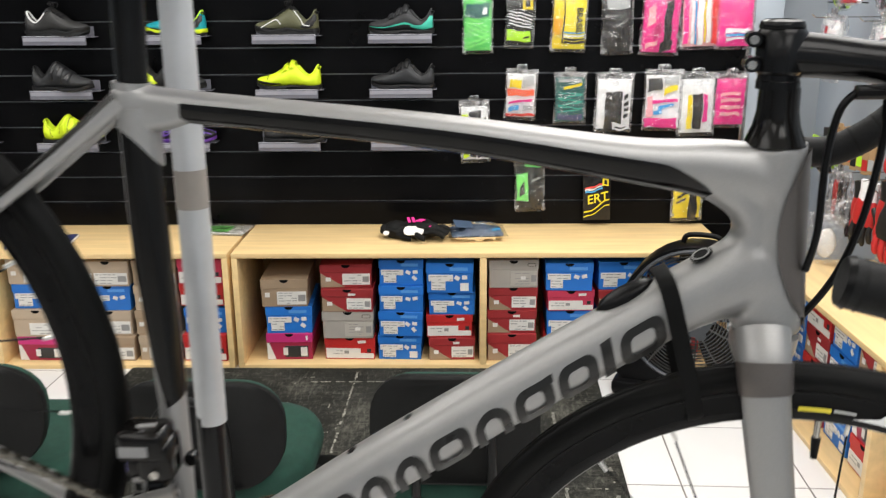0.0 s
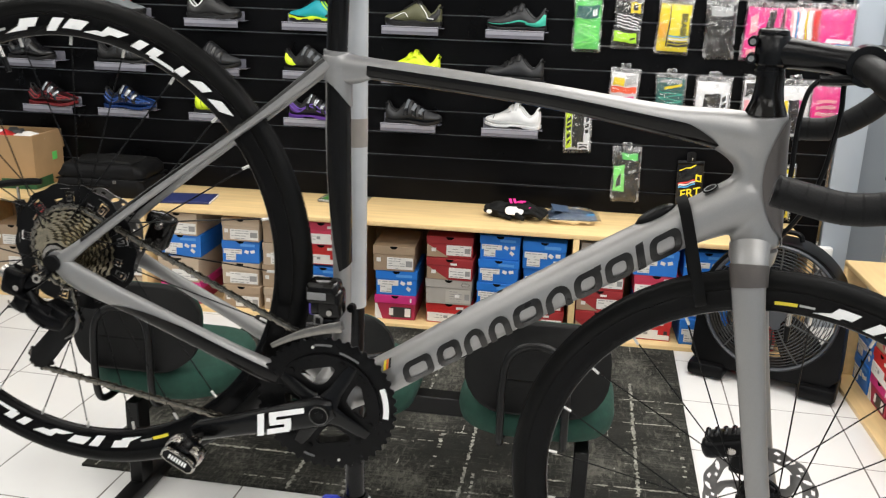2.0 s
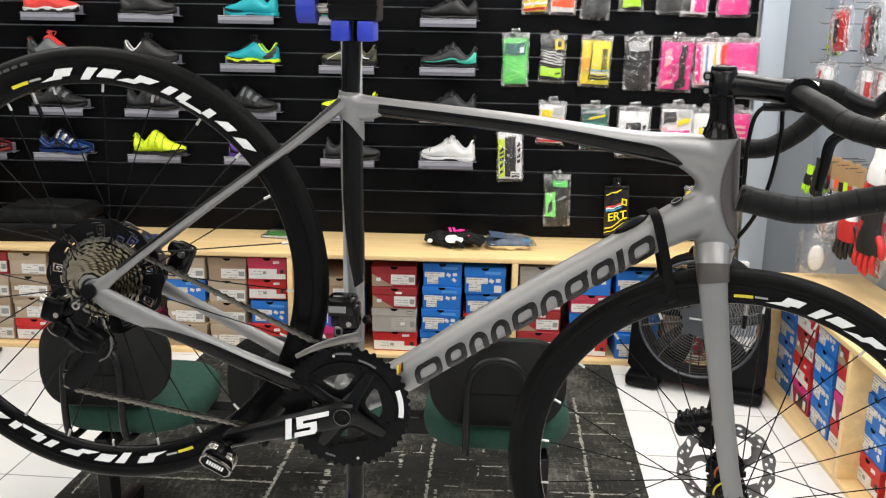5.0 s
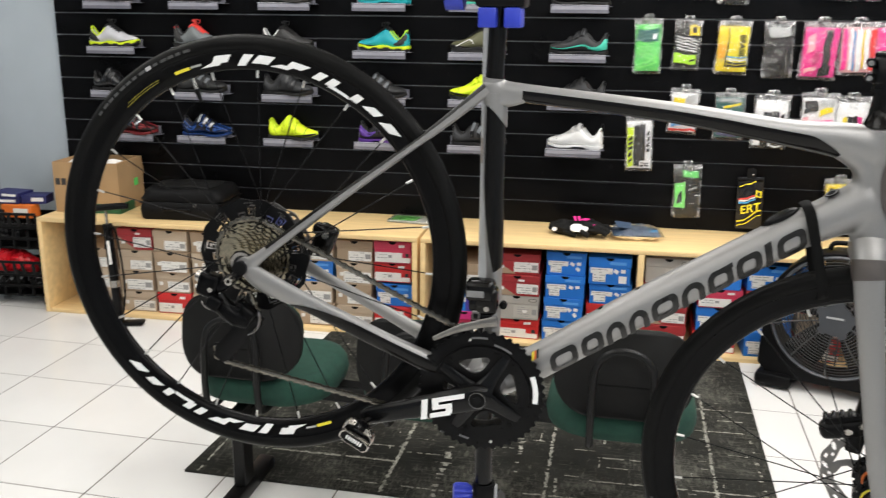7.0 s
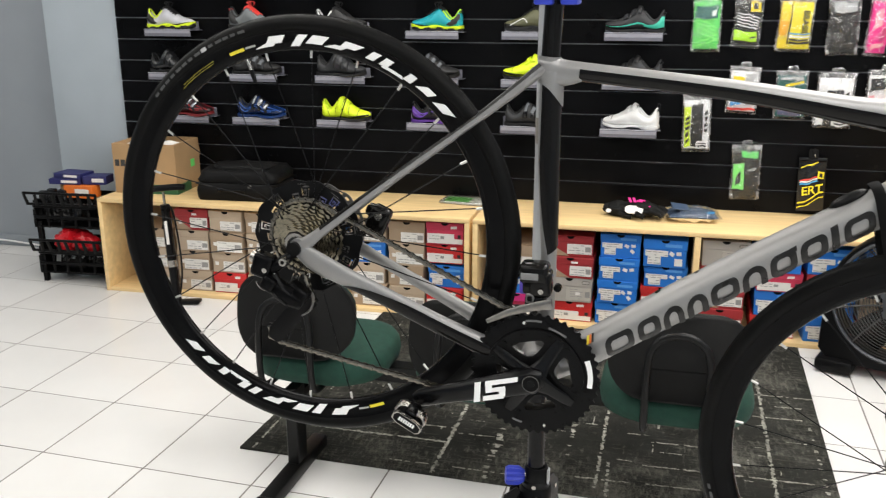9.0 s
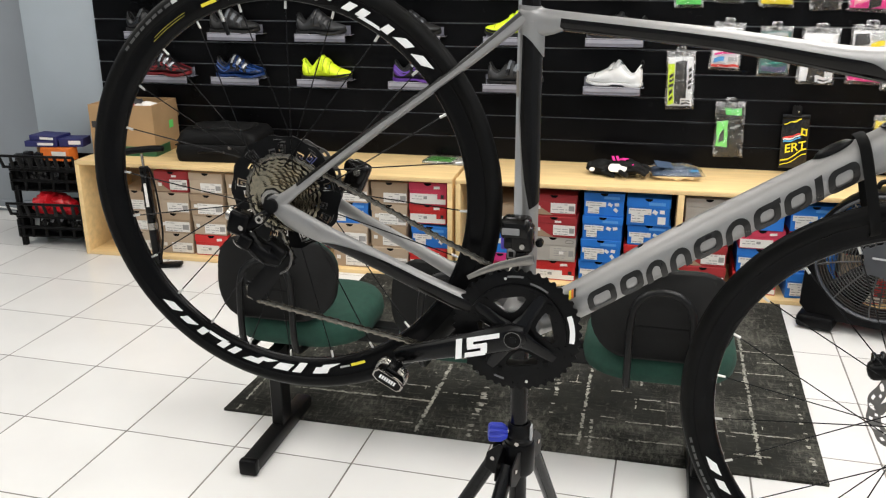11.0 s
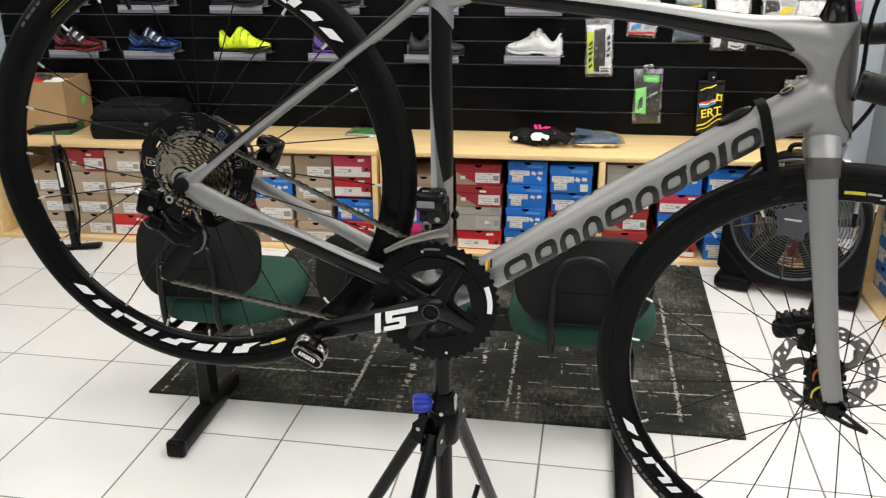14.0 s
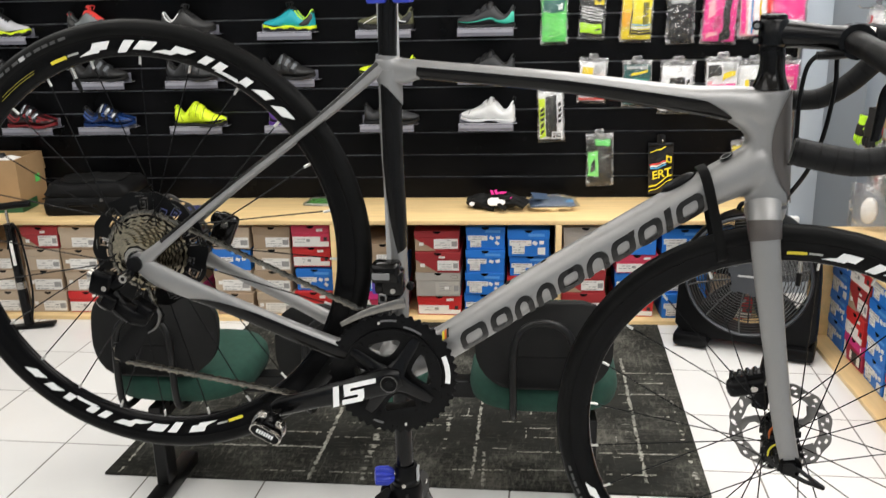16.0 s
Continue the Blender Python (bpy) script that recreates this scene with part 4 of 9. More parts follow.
SHOES = [
    # row, column, toe to the right, label, and how it is made
    (0, 0, True, "black and red strapped cycling shoe", dict(upper=col("dark_red_synthetic", (0.022, 0.005, 0.006), 0.3), sole=col("dark_scarlet_rubber", (0.17, 0.010, 0.013)), accent=GLOSS, straps=3, collar=BLK, buckle=SILV, lines=waves(SCARLET))),
    (0, 1, True, "shiny blue strapped cycling shoe with black straps", dict(upper=col("midnight_blue_synthetic", (0.004, 0.016, 0.065), 0.25), sole=BLU_, accent=GLOSS, straps=3, collar=BLK, buckle=SILV, lines=waves(BRIGHT))),
    (0, 2, True, "neon yellow strapped cycling shoe with black sole", dict(upper=YEL, sole=BLK, accent=YEL, straps=2, lining=YEL, rand=BLK)),
    (0, 3, True, "black cycling shoe with purple sole", dict(upper=BLK, sole=PUR, accent=GLOSS, straps=3, buckle=SILV, heel=PUR, lines=waves(VIOL, 0.0028))),
    (0, 4, True, "dark grey strapped cycling shoe", dict(upper=CHAR, sole=BLK, accent=GLOSS, straps=3, buckle=BGRY, collar=BLK)),
    (0, 5, False, "white strapped triathlon cycling shoe with heel loop", dict(upper=WHT, sole=WHT, accent=WHT, straps=2, lining=LG, loop=True)),
    (1, 0, True, "gloss black strapped cycling shoe", dict(upper=GLOSS, sole=BLK, accent=GLOSS, straps=2, buckle=CHAR)),
    (1, 1, True, "black strapped cycling shoe", dict(upper=BLK, sole=BLK, accent=CHAR, straps=3, buckle=BGRY)),
    (1, 2, True, "charcoal leather strapped cycling shoe", dict(upper=CHAR, sole=BLK, accent=col("soft_black_strap", (0.014, 0.0145, 0.016), 0.35), straps=3, collar=BLK)),
    (1, 3, True, "dark grey cycling shoe with yellow heel tab", dict(upper=BLK, sole=BLK, accent=CHAR, straps=3, buckle=BGRY, heel=YEL)),
    (1, 4, False, "neon yellow strapped cycling shoe with black sole", dict(upper=YEL, sole=BLK, accent=YEL, straps=2, lining=YEL, rand=BLK)),
    (1, 5, False, "charcoal strapped cycling shoe", dict(upper=CHAR, sole=BLK, accent=BLK, straps=3, buckle=CHAR, collar=BLK)),
    (2, 0, True, "pale grey laced shoe with neon yellow sole", dict(upper=col("pale_grey_mesh", (0.52, 0.52, 0.55)), sole=YEL, accent=BLK, straps=0, lace=True, rand=BLK, heel=BLK, collar=YEL, lining=YEL, chunky=True)),
    (2, 1, True, "grey laced shoe with coral laces", dict(upper=GRY2, sole=BLK, accent=CORAL, straps=0, lace=True, heel=DGREY, rand=DGREY, collar=DGREY, chunky=True, high=0.012)),
    (2, 2, True, "black laced shoe with white collar", dict(upper=DGREY, sole=BLK, accent=BLK, straps=0, lace=True, lining=LG, collar=WHT, rand=BLK, chunky=True)),
    (2, 3, False, "teal laced shoe with neon yellow sole", dict(upper=TEAL, sole=YEL, accent=BLK, straps=0, lace=True, rand=DGREY, heel=DGREY, collar=col("lime_lining", (0.50, 0.85, 0.05)), lining=TEAL, chunky=True)),
    (2, 4, False, "olive laced shoe with white side lines", dict(upper=OLV, sole=BLK, accent=BLK, straps=0, lace=True, rand=BLK, heel=BLK, collar=OLV, lining=LG, chunky=True, lines=[(WHT, 0.0026, ((0.86, 196), (0.74, 160), (0.62, 158), (0.55, 198))), (WHT, 0.0026, ((0.36, 128), (0.24, 150), (0.20, 176), (0.10, 190)))])),
    (2, 5, False, "dark grey strapped shoe with mint green sole", dict(upper=CHAR, sole=BLK, accent=CHAR, straps=3, midsole=MINT, heel_wedge=MINT, buckle=BGRY)),
    (3, 0, True, "grey laced sports shoe", dict(upper=LG, sole=BLK, accent=BLK, straps=0, lace=True, heel=BLK, rand=BLK, chunky=True)),
    (3, 1, True, "coral and white laced shoe", dict(upper=CORAL, sole=WHT, accent=BLK, straps=0, lace=True, chunky=True)),
    (3, 2, True, "dark grey laced shoe", dict(upper=DGREY, sole=DGREY, accent=BLK, straps=0, lace=True)),
    (3, 3, False, "bright teal laced shoe", dict(upper=TEAL, sole=TEAL, accent=BLK, straps=0, lace=True, rand=BLK)),
    (3, 4, False, "black strapped shoe with mint sole", dict(upper=BLK, sole=MINT, accent=BLK, straps=2)),
    (3, 5, False, "black strapped cycling shoe", dict(upper=BLK, sole=DGREY, accent=BLK, straps=2)),
]
rng = random.Random(3)
first_tray = None
for row, c, right, lab, made in SHOES:
    x, z = COLS_X[c], ROWS_Z[row]
    if row == 0 and c == 0:
        x += 0.07
    if first_tray is None:
        first_tray = tray(x, z)
    else:
        copy_thing(first_tray, pose(x, -0.02, z))
    s = shoe(lab + ", on a shelf", **made)
    turn = rng.uniform(-6, 6) - 8
    at = pose(x + (0.022 if row == 0 else 0.004), -0.062, z + 0.034, 0, 0, turn) if right else pose(x + 0.274, -0.062, z + 0.034, 0, 0, 180 + turn)
    s.matrix_basis = at


# ---- packed goods on hooks ----
def bag(bm, w, h, t, wrinkle=0.004, seed=0):
    """A puffed bag, w wide and h high, hanging down from z 0, its back at y 0."""
    nx, nz = 14, 20
    for side in (-1, 1):
        g = []
        for i in range(nx + 1):
            colm = []
            for j in range(nz + 1):
                u, v = i / nx * 2 - 1, j / nz * 2 - 1
                puff = (1 - abs(u) ** 3) * (1 - abs(v) ** 4)
                n = (noise.noise((i * 0.5 + seed, j * 0.45, side * 3)) + 0.6 * noise.noise((i * 1.3 + seed, j * 1.1, side * 5))) * wrinkle * max(0.0, puff) ** 0.3
                y = -t / 2 + (-side) * (0.0012 + (t / 2 - 0.0012) * puff) * (-1) + n
                colm.append(bm.verts.new((u * w / 2, y, -h / 2 + v * h / 2)))
            g.append(colm)
        for i in range(nx):
            for j in range(nz):
                bm.faces.new((g[i][j], g[i + 1][j], g[i + 1][j + 1], g[i][j + 1]))
    bmesh.ops.remove_doubles(bm, verts=bm.verts, dist=0.0003)
    return bm


def pack(label, category, w, h, body, panels=(), seed=0, header=None, t=0.03, reach=0.03, film=True):
    """A packed item: goods, coloured panels (x0, x1, z0, z1 as shares, material), clear bag and hook."""
    p = thing("hanging_pack", label, category, None, "packs on hooks")
    bw, bh = w * 0.88, h * 0.84
    bm = bag(bmesh.new(), bw, bh, t * 0.7, 0.003, seed)
    for v in bm.verts:
        v.co.z -= h * 0.10
        v.co.y -= 0.004
    part("packed_item", bm, body, p, smooth=60)
    for k, (u0, u1, v0, v1, m, *tilt) in enumerate(panels):
        tilt = tilt[0] if tilt else 0.0
        bm = bmesh.new()
        nx, nz = 7, 7
        g = []
        for i in range(nx + 1):
            cl = []
            for j in range(nz + 1):
                u = (u0 + (u1 - u0) * i / nx) * 2 - 1
                v = (v0 + (v1 - v0) * j / nz + tilt * (i / nx - 0.5)) * 2 - 1
                u += 0.10 * noise.noise((u * 1.6 + seed, v * 2.2, k * 0.13 + 7)) + 0.04 * noise.noise((u * 5 + seed, v * 5, 3 + k * 0.2))
                v += 0.09 * noise.noise((u * 1.9 + seed, v * 1.8, k * 0.13 + 19)) + 0.03 * noise.noise((u * 6 + seed, v * 6, 11 + k * 0.2))
                puff = (1 - min(1, abs(u)) ** 3) * (1 - min(1, abs(v)) ** 4)
                y = -t * 0.35 - 0.004 - (t * 0.35 - 0.0012) * puff - 0.0042 - 0.0006 * k
                cl.append(bm.verts.new((u * bw / 2, y, -h * 0.10 - bh / 2 + v * bh / 2)))
            g.append(cl)
        for i in range(nx):
            for j in range(nz):
                bm.faces.new((g[i][j], g[i + 1][j], g[i + 1][j + 1], g[i][j + 1]))
        part("print", bm, m, p)
    if header:
        part("header_card", one_box(-w * 0.40, w * 0.40, -t * 0.6, -t * 0.55, -h * 0.14, -0.004, 0.0005, 1), header, p)
    if film:
        bm = bag(bmesh.new(), w, h, t * 1.25, 0.011, seed + 9)
        f = part("clear_bag", bm, M["bag_film"], p, "clear crinkled plastic bag", smooth=60)
        f.visible_shadow = False
        bm = bag(bmesh.new(), w * 0.97, h * 0.24, t * 0.9, 0.016, seed + 21)
        top_film = part("gathered_top", bm, M["creased"], p, "creased whitish bag top", smooth=30)
        top_film.visible_shadow = False
        for sg in (-1, 1):
            bm = bag(bmesh.new(), w * 0.13, h * 0.98, t * 0.8, 0.010, seed + 31 + sg)
            for v in bm.verts:
                v.co.x += sg * w * 0.445
            part("bag_seam", bm, M["creased"], p, "creased bag seam", smooth=30).visible_shadow = False
        part("hang_tab", plate(bmesh.new(), rounded(w * 0.34, 0.028, 0.008, 4, 0, 0.008), -t * 0.62, -t * 0.58), M["creased"], p)
    else:
        part("hanger", plate(bmesh.new(), rounded(w * 0.30, 0.060, 0.010, 4, 0, -0.018), -t * 0.62, -t * 0.50), M["carbon"], p, "glossy black plastic hanger")
        part("hanger_bar", one_box(-w * 0.42, w * 0.42, -t * 0.80, -t * 0.50, -h * 0.17, -h * 0.12, 0.004, 2), M["carbon"], p)
    bm = rod(bmesh.new(), (0, reach, -0.012), (0, -0.10, -0.012), 0.0022, seg=6)
    rod(bm, (0, -0.10, -0.012), (0, -0.115, 0.0), 0.0022, seg=6)
    part("hook", bm, M["steel"], p, "thin steel display hook")
    return p


GRN = col("bright_green_knit", (0.13, 0.66, 0.14))
LIME = col("lime_print", (0.50, 0.85, 0.03))
YLW = col("yellow_print", (0.85, 0.68, 0.02))
PNK = col("hot_pink_knit", (0.80, 0.03, 0.28))
LPK = col("pale_pink_print", (0.80, 0.42, 0.45))
ORG = col("orange_print", (0.85, 0.12, 0.03))
SKY = col("sky_blue_print", (0.06, 0.36, 0.70))
DTL = col("dark_teal_knit", (0.02, 0.13, 0.12))
NVY = col("navy_print", (0.02, 0.03, 0.12))
WPR = col("white_print", (0.80, 0.80, 0.80))


def stripes(n, u0, u1, v0, v1, m):
    return [(u0, u1, v0 + (v1 - v0) * i / n, v0 + (v1 - v0) * (i + 0.5) / n, m) for i in range(n)]


# x of the middle, z of the top, width, height, goods, panels, label
PACKS = [
    (-0.965, 1.86, 0.13, 0.25, YLW, [(0.0, 1.0, 0.02, 0.08, RED_), (0.0, 1.0, 0.14, 0.2, WPR), (0.0, 1.0, 0.26, 0.32, RED_)], "yellow and red striped socks in bag"),
    (-0.82, 1.86, 0.13, 0.25, WPR, [(0.05, 0.95, 0.1, 0.5, ORG)], "white and orange socks in clear bag"),
    (-0.66, 1.84, 0.14, 0.25, BLK, [(0.1, 0.9, 0.8, 0.99, LG)], "black socks in shiny clear bag"),
    (-0.50, 1.88, 0.12, 0.25, BLK, [(0.1, 0.9, 0.05, 0.3, LIME)], "black and green socks in clear bag"),
    (-0.32, 1.87, 0.13, 0.25, DGREY, [(0.1, 0.9, 0.8, 0.99, LG)], "dark grey socks in clear bag"),
    (-0.19, 1.86, 0.13, 0.25, WPR, [(0.45, 0.95, 0.05, 0.6, PNK), (0.0, 0.3, 0.05, 0.7, BLK)], "white pink and black socks in bag"),
    (-0.02, 1.86, 0.16, 0.25, PNK, [(0.3, 0.5, 0.3, 0.9, LPK)], "hot pink socks in clear bag"),
    (-1.043, 1.525, 0.132, 0.258, GRN, [(0.06, 0.94, 0.62, 0.9, DTL)] + [(0.10, 0.90, 0.10 + 0.085 * i, 0.135 + 0.085 * i, col("pale_green_knit", (0.28, 0.85, 0.22)), -0.22 if i > 1 else 0.16) for i in range(6)] + [(0.66, 0.86, 0.68, 0.80, WPR)], "green patterned cycling socks in clear bag"),
    (-0.857, 1.52, 0.126, 0.232, BLK, [(0.08, 0.94, 0.40 + 0.065 * i, 0.43 + 0.065 * i, WPR, -0.10) for i in range(5)] + [(0.0, 0.92, 0.10, 0.32, LIME), (0.55, 0.95, 0.76, 0.99, YLW), (0.66, 0.84, 0.82, 0.94, BLK), (0.62, 0.86, 0.16, 0.20, BLK)], "black and lime cycling socks in clear bag"),
    (-0.65, 1.52, 0.155, 0.248, YLW, [(0.34, 1.0, 0.0, 0.98, col("lemon_knit", (0.82, 0.72, 0.03))), (0.34, 1.0, 0.10, 0.16, DGREY), (0.34, 1.0, 0.19, 0.23, DGREY), (0.34, 1.0, 0.27, 0.30, WPR), (0.34, 1.0, 0.33, 0.36, SKY), (0.02, 0.28, 0.30, 0.60, col("amber_knit", (0.75, 0.42, 0.02))), (0.30, 0.34, 0.1, 0.98, BLK)], "yellow striped cycling socks in clear bag"),
    (-0.453, 1.52, 0.137, 0.26, BLK, [(0.1, 0.9, 0.8, 0.99, LG)], "black cycling socks in shiny clear bag"),
    (-0.26, 1.52, 0.17, 0.265, PNK, [(0.60, 0.80, 0.05, 0.95, BLK), (0.5, 0.84, 0.02, 0.20, BLK, 0.06), (0.1, 0.42, 0.1, 0.2, LPK, 0.1), (0.1, 0.3, 0.5, 0.85, LPK, 0.1), (0.3, 0.5, 0.3, 0.5, col("deep_pink_knit", (0.5, 0.01, 0.14)), 0.1)], "pink and black gloves in clear bag"),
    (-0.103, 1.52, 0.172, 0.24, LPK, [(0.02, 0.16, 0.05, 0.95, PNK), (0.22, 0.30, 0.05, 0.95, WPR), (0.32, 0.37, 0.05, 0.95, SKY), (0.40, 0.56, 0.05, 0.95, WPR), (0.58, 0.62, 0.1, 0.95, YLW), (0.64, 0.76, 0.05, 0.95, WPR), (0.80, 0.96, 0.05, 0.95, CORAL)], "pink and white striped socks in clear bag"),
    (0.045, 1.52, 0.165, 0.24, PNK, [(0.25, 0.95, 0.12, 0.18, WPR), (0.25, 0.95, 0.20, 0.26, SKY), (0.25, 0.95, 0.28, 0.36, WPR)], "hot pink striped socks in clear bag"),
    (-0.847, 1.205, 0.139, 0.22, WPR, [(0.05, 0.95, 0.50, 0.66, ORG), (0.08, 0.5, 0.68, 0.86, YLW), (0.55, 0.95, 0.72, 0.95, LG, 0.05), (0.1, 0.9, 0.34, 0.40, PNK, 0.08), (0.1, 0.45, 0.14, 0.26, SKY, 0.05), (0.0, 1.0, 0.02, 0.08, CORAL), (0.6, 0.9, 0.16, 0.28, LG)], "white and orange socks in clear bag"),
    (-0.64, 1.19, 0.14, 0.226, DTL, [(0.08, 0.92, 0.24 + 0.08 * i, 0.265 + 0.08 * i, MINT, 0.06 * (-1) ** i) for i in range(6)] + [(0.05, 0.95, 0.04, 0.18, col("slate_knit", (0.10, 0.11, 0.22))), (0.3, 0.9, 0.78, 0.84, YLW, 0.1), (0.1, 0.9, 0.90, 0.97, LG)], "dark teal patterned socks in clear bag"),
    (-0.448, 1.185, 0.168, 0.255, WPR, [(0.24, 0.74, 0.0, 0.74, BLK)] + [(0.80, 0.92, 0.22 + 0.13 * i, 0.30 + 0.13 * i, BLK, 0.04) for i in range(4)] + [(0.5, 0.95, -0.02, 0.12, WPR), (0.56, 0.9, 0.02, 0.05, BLK)], "black arm warmers on white card pack"),
    (-0.237, 1.2, 0.165, 0.265, WPR, [(0.0, 0.95, 0.0, 0.18, PNK), (0.1, 0.5, 0.26, 0.34, SKY, 0.05), (0.4, 0.8, 0.38, 0.44, SKY, 0.05), (0.1, 0.9, 0.48, 0.54, PNK, 0.05), (0.05, 0.22, 0.2, 0.6, LPK), (0.5, 0.9, 0.66, 0.8, YLW, 0.1), (0.05, 0.45, 0.70, 0.95, DGREY, 0.06), (0.5, 0.95, 0.82, 0.98, LG)], "white and pink socks in clear bag"),
    (-0.093, 1.185, 0.165, 0.275, WPR, [(0.36, 0.64, 0.08, 0.72, BLK), (0.2, 0.34, 0.08, 0.7, YLW), (0.66, 0.8, 0.2, 0.7, PNK)], "multicoloured arm warmers on white card"),
    (0.052, 1.182, 0.145, 0.235, PNK, stripes(4, 0.15, 0.85, 0.2, 0.8, LPK), "pink patterned socks in clear bag"),
    (-1.056, 1.072, 0.132, 0.275, WPR, [(0.27, 0.72, 0.04, 0.9, BLK), (0.02, 0.24, 0.04, 0.85, YEL)] + [(0.06, 0.20, 0.14 + 0.12 * i, 0.21 + 0.12 * i, BLK, 0.05) for i in range(5)] + [(0.80, 0.92, 0.34 + 0.12 * i, 0.42 + 0.12 * i, BLK, 0.04) for i in range(4)] + [(0.52, 0.98, 0.0, 0.16, WPR), (0.58, 0.92, 0.03, 0.07, BLK), (0.58, 0.92, 0.10, 0.12, BLK)], "black and yellow arm warmers on white card"),
    (-0.81, 0.84, 0.135, 0.265, BLK, [(0.04, 0.44, 0.16, 0.72, col("pale_green_knit", (0.28, 0.85, 0.22))), (0.14, 0.30, 0.26, 0.50, BLK, 0.08), (0.3, 0.95, 0.84, 0.99, GRN), (0.46, 0.62, 0.50, 0.84, CHAR), (0.55, 0.95, 0.20, 0.48, CHAR), (0.55, 0.9, 0.60, 0.64, LG, 0.05)], "black and green gloves in clear bag"),
    (-0.51, 0.82, 0.138, 0.305, col("gloss_black_synthetic", (0.008, 0.008, 0.009), 0.22), [(0.05, 0.72, 0.52, 0.545, SKY, 0.10), (0.05, 0.72, 0.555, 0.58, WPR, 0.10), (0.05, 0.72, 0.59, 0.62, CORAL, 0.10), (0.08, 0.66, 0.86, 0.885, YLW, 0.10), (0.05, 0.95, 0.25, 0.28, YLW, 0.22), (0.05, 0.95, 0.17, 0.19, YLW, 0.22), (0.68, 0.94, 0.64, 0.76, YLW), (0.74, 0.88, 0.67, 0.73, BLK)], "black shorts pack with yellow graphics"),
    (-0.105, 0.80, 0.143, 0.275, YLW, [(0.55, 0.8, 0.5, 0.92, WPR), (0.52, 0.84, -0.06, 0.5, BLK), (0.08, 0.46, 0.72, 0.90, BLK), (0.16, 0.40, 0.76, 0.86, YLW), (0.1, 0.42, 0.44, 0.50, BLK, 0.1), (0.1, 0.42, 0.34, 0.38, BLK, 0.1)], "yellow and black pack with white card on hook"),
]


def writing(text, size, material, parent, at, slant=0.0):
    word = bpy.data.curves.new("lettering", "FONT")
    word.body, word.size, word.align_x, word.extrude, word.shear, word.offset = text, size, "CENTER", 0.0004, slant, 0.0010
    word.materials.append(material)
    letters = new("lettering", word)
    letters.parent = parent
    letters.matrix_basis = at


for k, (x, z, w, h, body, panels, lab) in enumerate(PACKS):
    p = pack(lab, "sock pack" if "sock" in lab else "clothing pack", w, h, body, panels, seed=k * 3, film="shorts pack" not in lab)
    p.matrix_basis = pose(x, -0.045, z, rng.uniform(-2, 2), rng.uniform(-2.5, 2.5), rng.uniform(-5, 5))
    if lab.startswith("yellow striped cycling"):
        writing("BRASIL", 0.036, M["ink"], p, pose(0.028, -0.0325, -0.115, 90, 90, 0))
    if "shorts pack" in lab:
        writing("ERT", 0.056, YLW, p, pose(0.004, -0.0345, -0.200, 90, -13, 0), 0.2)

# ---- bench with three seats ----
def curved_panel(bm, w, h, t, bow, r):
    """An upright rounded panel in x and z, bowed towards +y at its sides."""
    out = rounded(w, h, r, 6)
    loops = []
    for y, k in ((0.0, 0.94), (t * 0.2, 1.0), (t * 0.8, 1.0), (t, 0.95)):
        loops.append([Vector((x * k, y + bow * (x / (w / 2)) ** 2, z * k)) for x, z in out])
    return rings(bm, loops)


def bench_seat(parent, x, shift, lower=0.0):
    seat = part("seat", curved_seat(), M["green_fabric"], parent, "dark green upholstered seat cushion", smooth=60)
    seat.location = (x + shift, -0.035, -0.012)
    bm = curved_panel(bmesh.new(), 0.395, 0.256, 0.034, 0.055, 0.105)
    back = part("backrest", bm, M["seat_black"], parent, "black textured plastic backrest shell", smooth=60)
    back.matrix_basis = pose(x, -0.245, 0.572 - lower, -8, 0, 0)
    bm = curved_panel(bmesh.new(), 0.372, 0.242, 0.03, 0.055, 0.100)
    pad = part("back_pad", bm, M["green_fabric"], back, "green backrest cushion", smooth=60)
    pad.matrix_basis = pose(0, 0.036, 0.002)
    part("shell_seam", one_box(-0.075, 0.075, -0.003, 0.001, -0.030, -0.0265), M["dark"], back)
    keys = [(x - 0.085, -0.10, 0.335), (x - 0.085, -0.23, 0.340), (x - 0.085, -0.268, 0.40), (x - 0.082, -0.264, 0.565), (x - 0.055, -0.258, 0.622), (x, -0.256, 0.640),
            (x + 0.055, -0.258, 0.622), (x + 0.082, -0.264, 0.565), (x + 0.085, -0.268, 0.40), (x + 0.085, -0.23, 0.340), (x + 0.085, -0.10, 0.335)]
    pts = curve_points(keys, 5)
    part("back_hoop", sweep(bmesh.new(), pts, 0.0105, 10, ref=(0, 1, 0.2)), M["black_steel"], parent, "bent black steel tube")
    part("bracket", one_box(x - 0.11, x + 0.11, -0.12, 0.14, 0.340, 0.354, 0.004, 1), M["black_steel"], parent)


def curved_seat():
    bm = bmesh.new()
    loops = []
    out = rounded(0.445, 0.42, 0.15, 6)
    for z, k in ((0.352, 0.86), (0.365, 0.97), (0.395, 1.0), (0.420, 0.985), (0.440, 0.93), (0.448, 0.80), (0.449, 0.4)):
        loops.append([Vector((a * k, 0.02 + b * k, z - 0.018 * (1 if abs(a) < 0.05 else 1) * (b < -0.15) * 0)) for a, b in out])
    return rings(bm, loops)


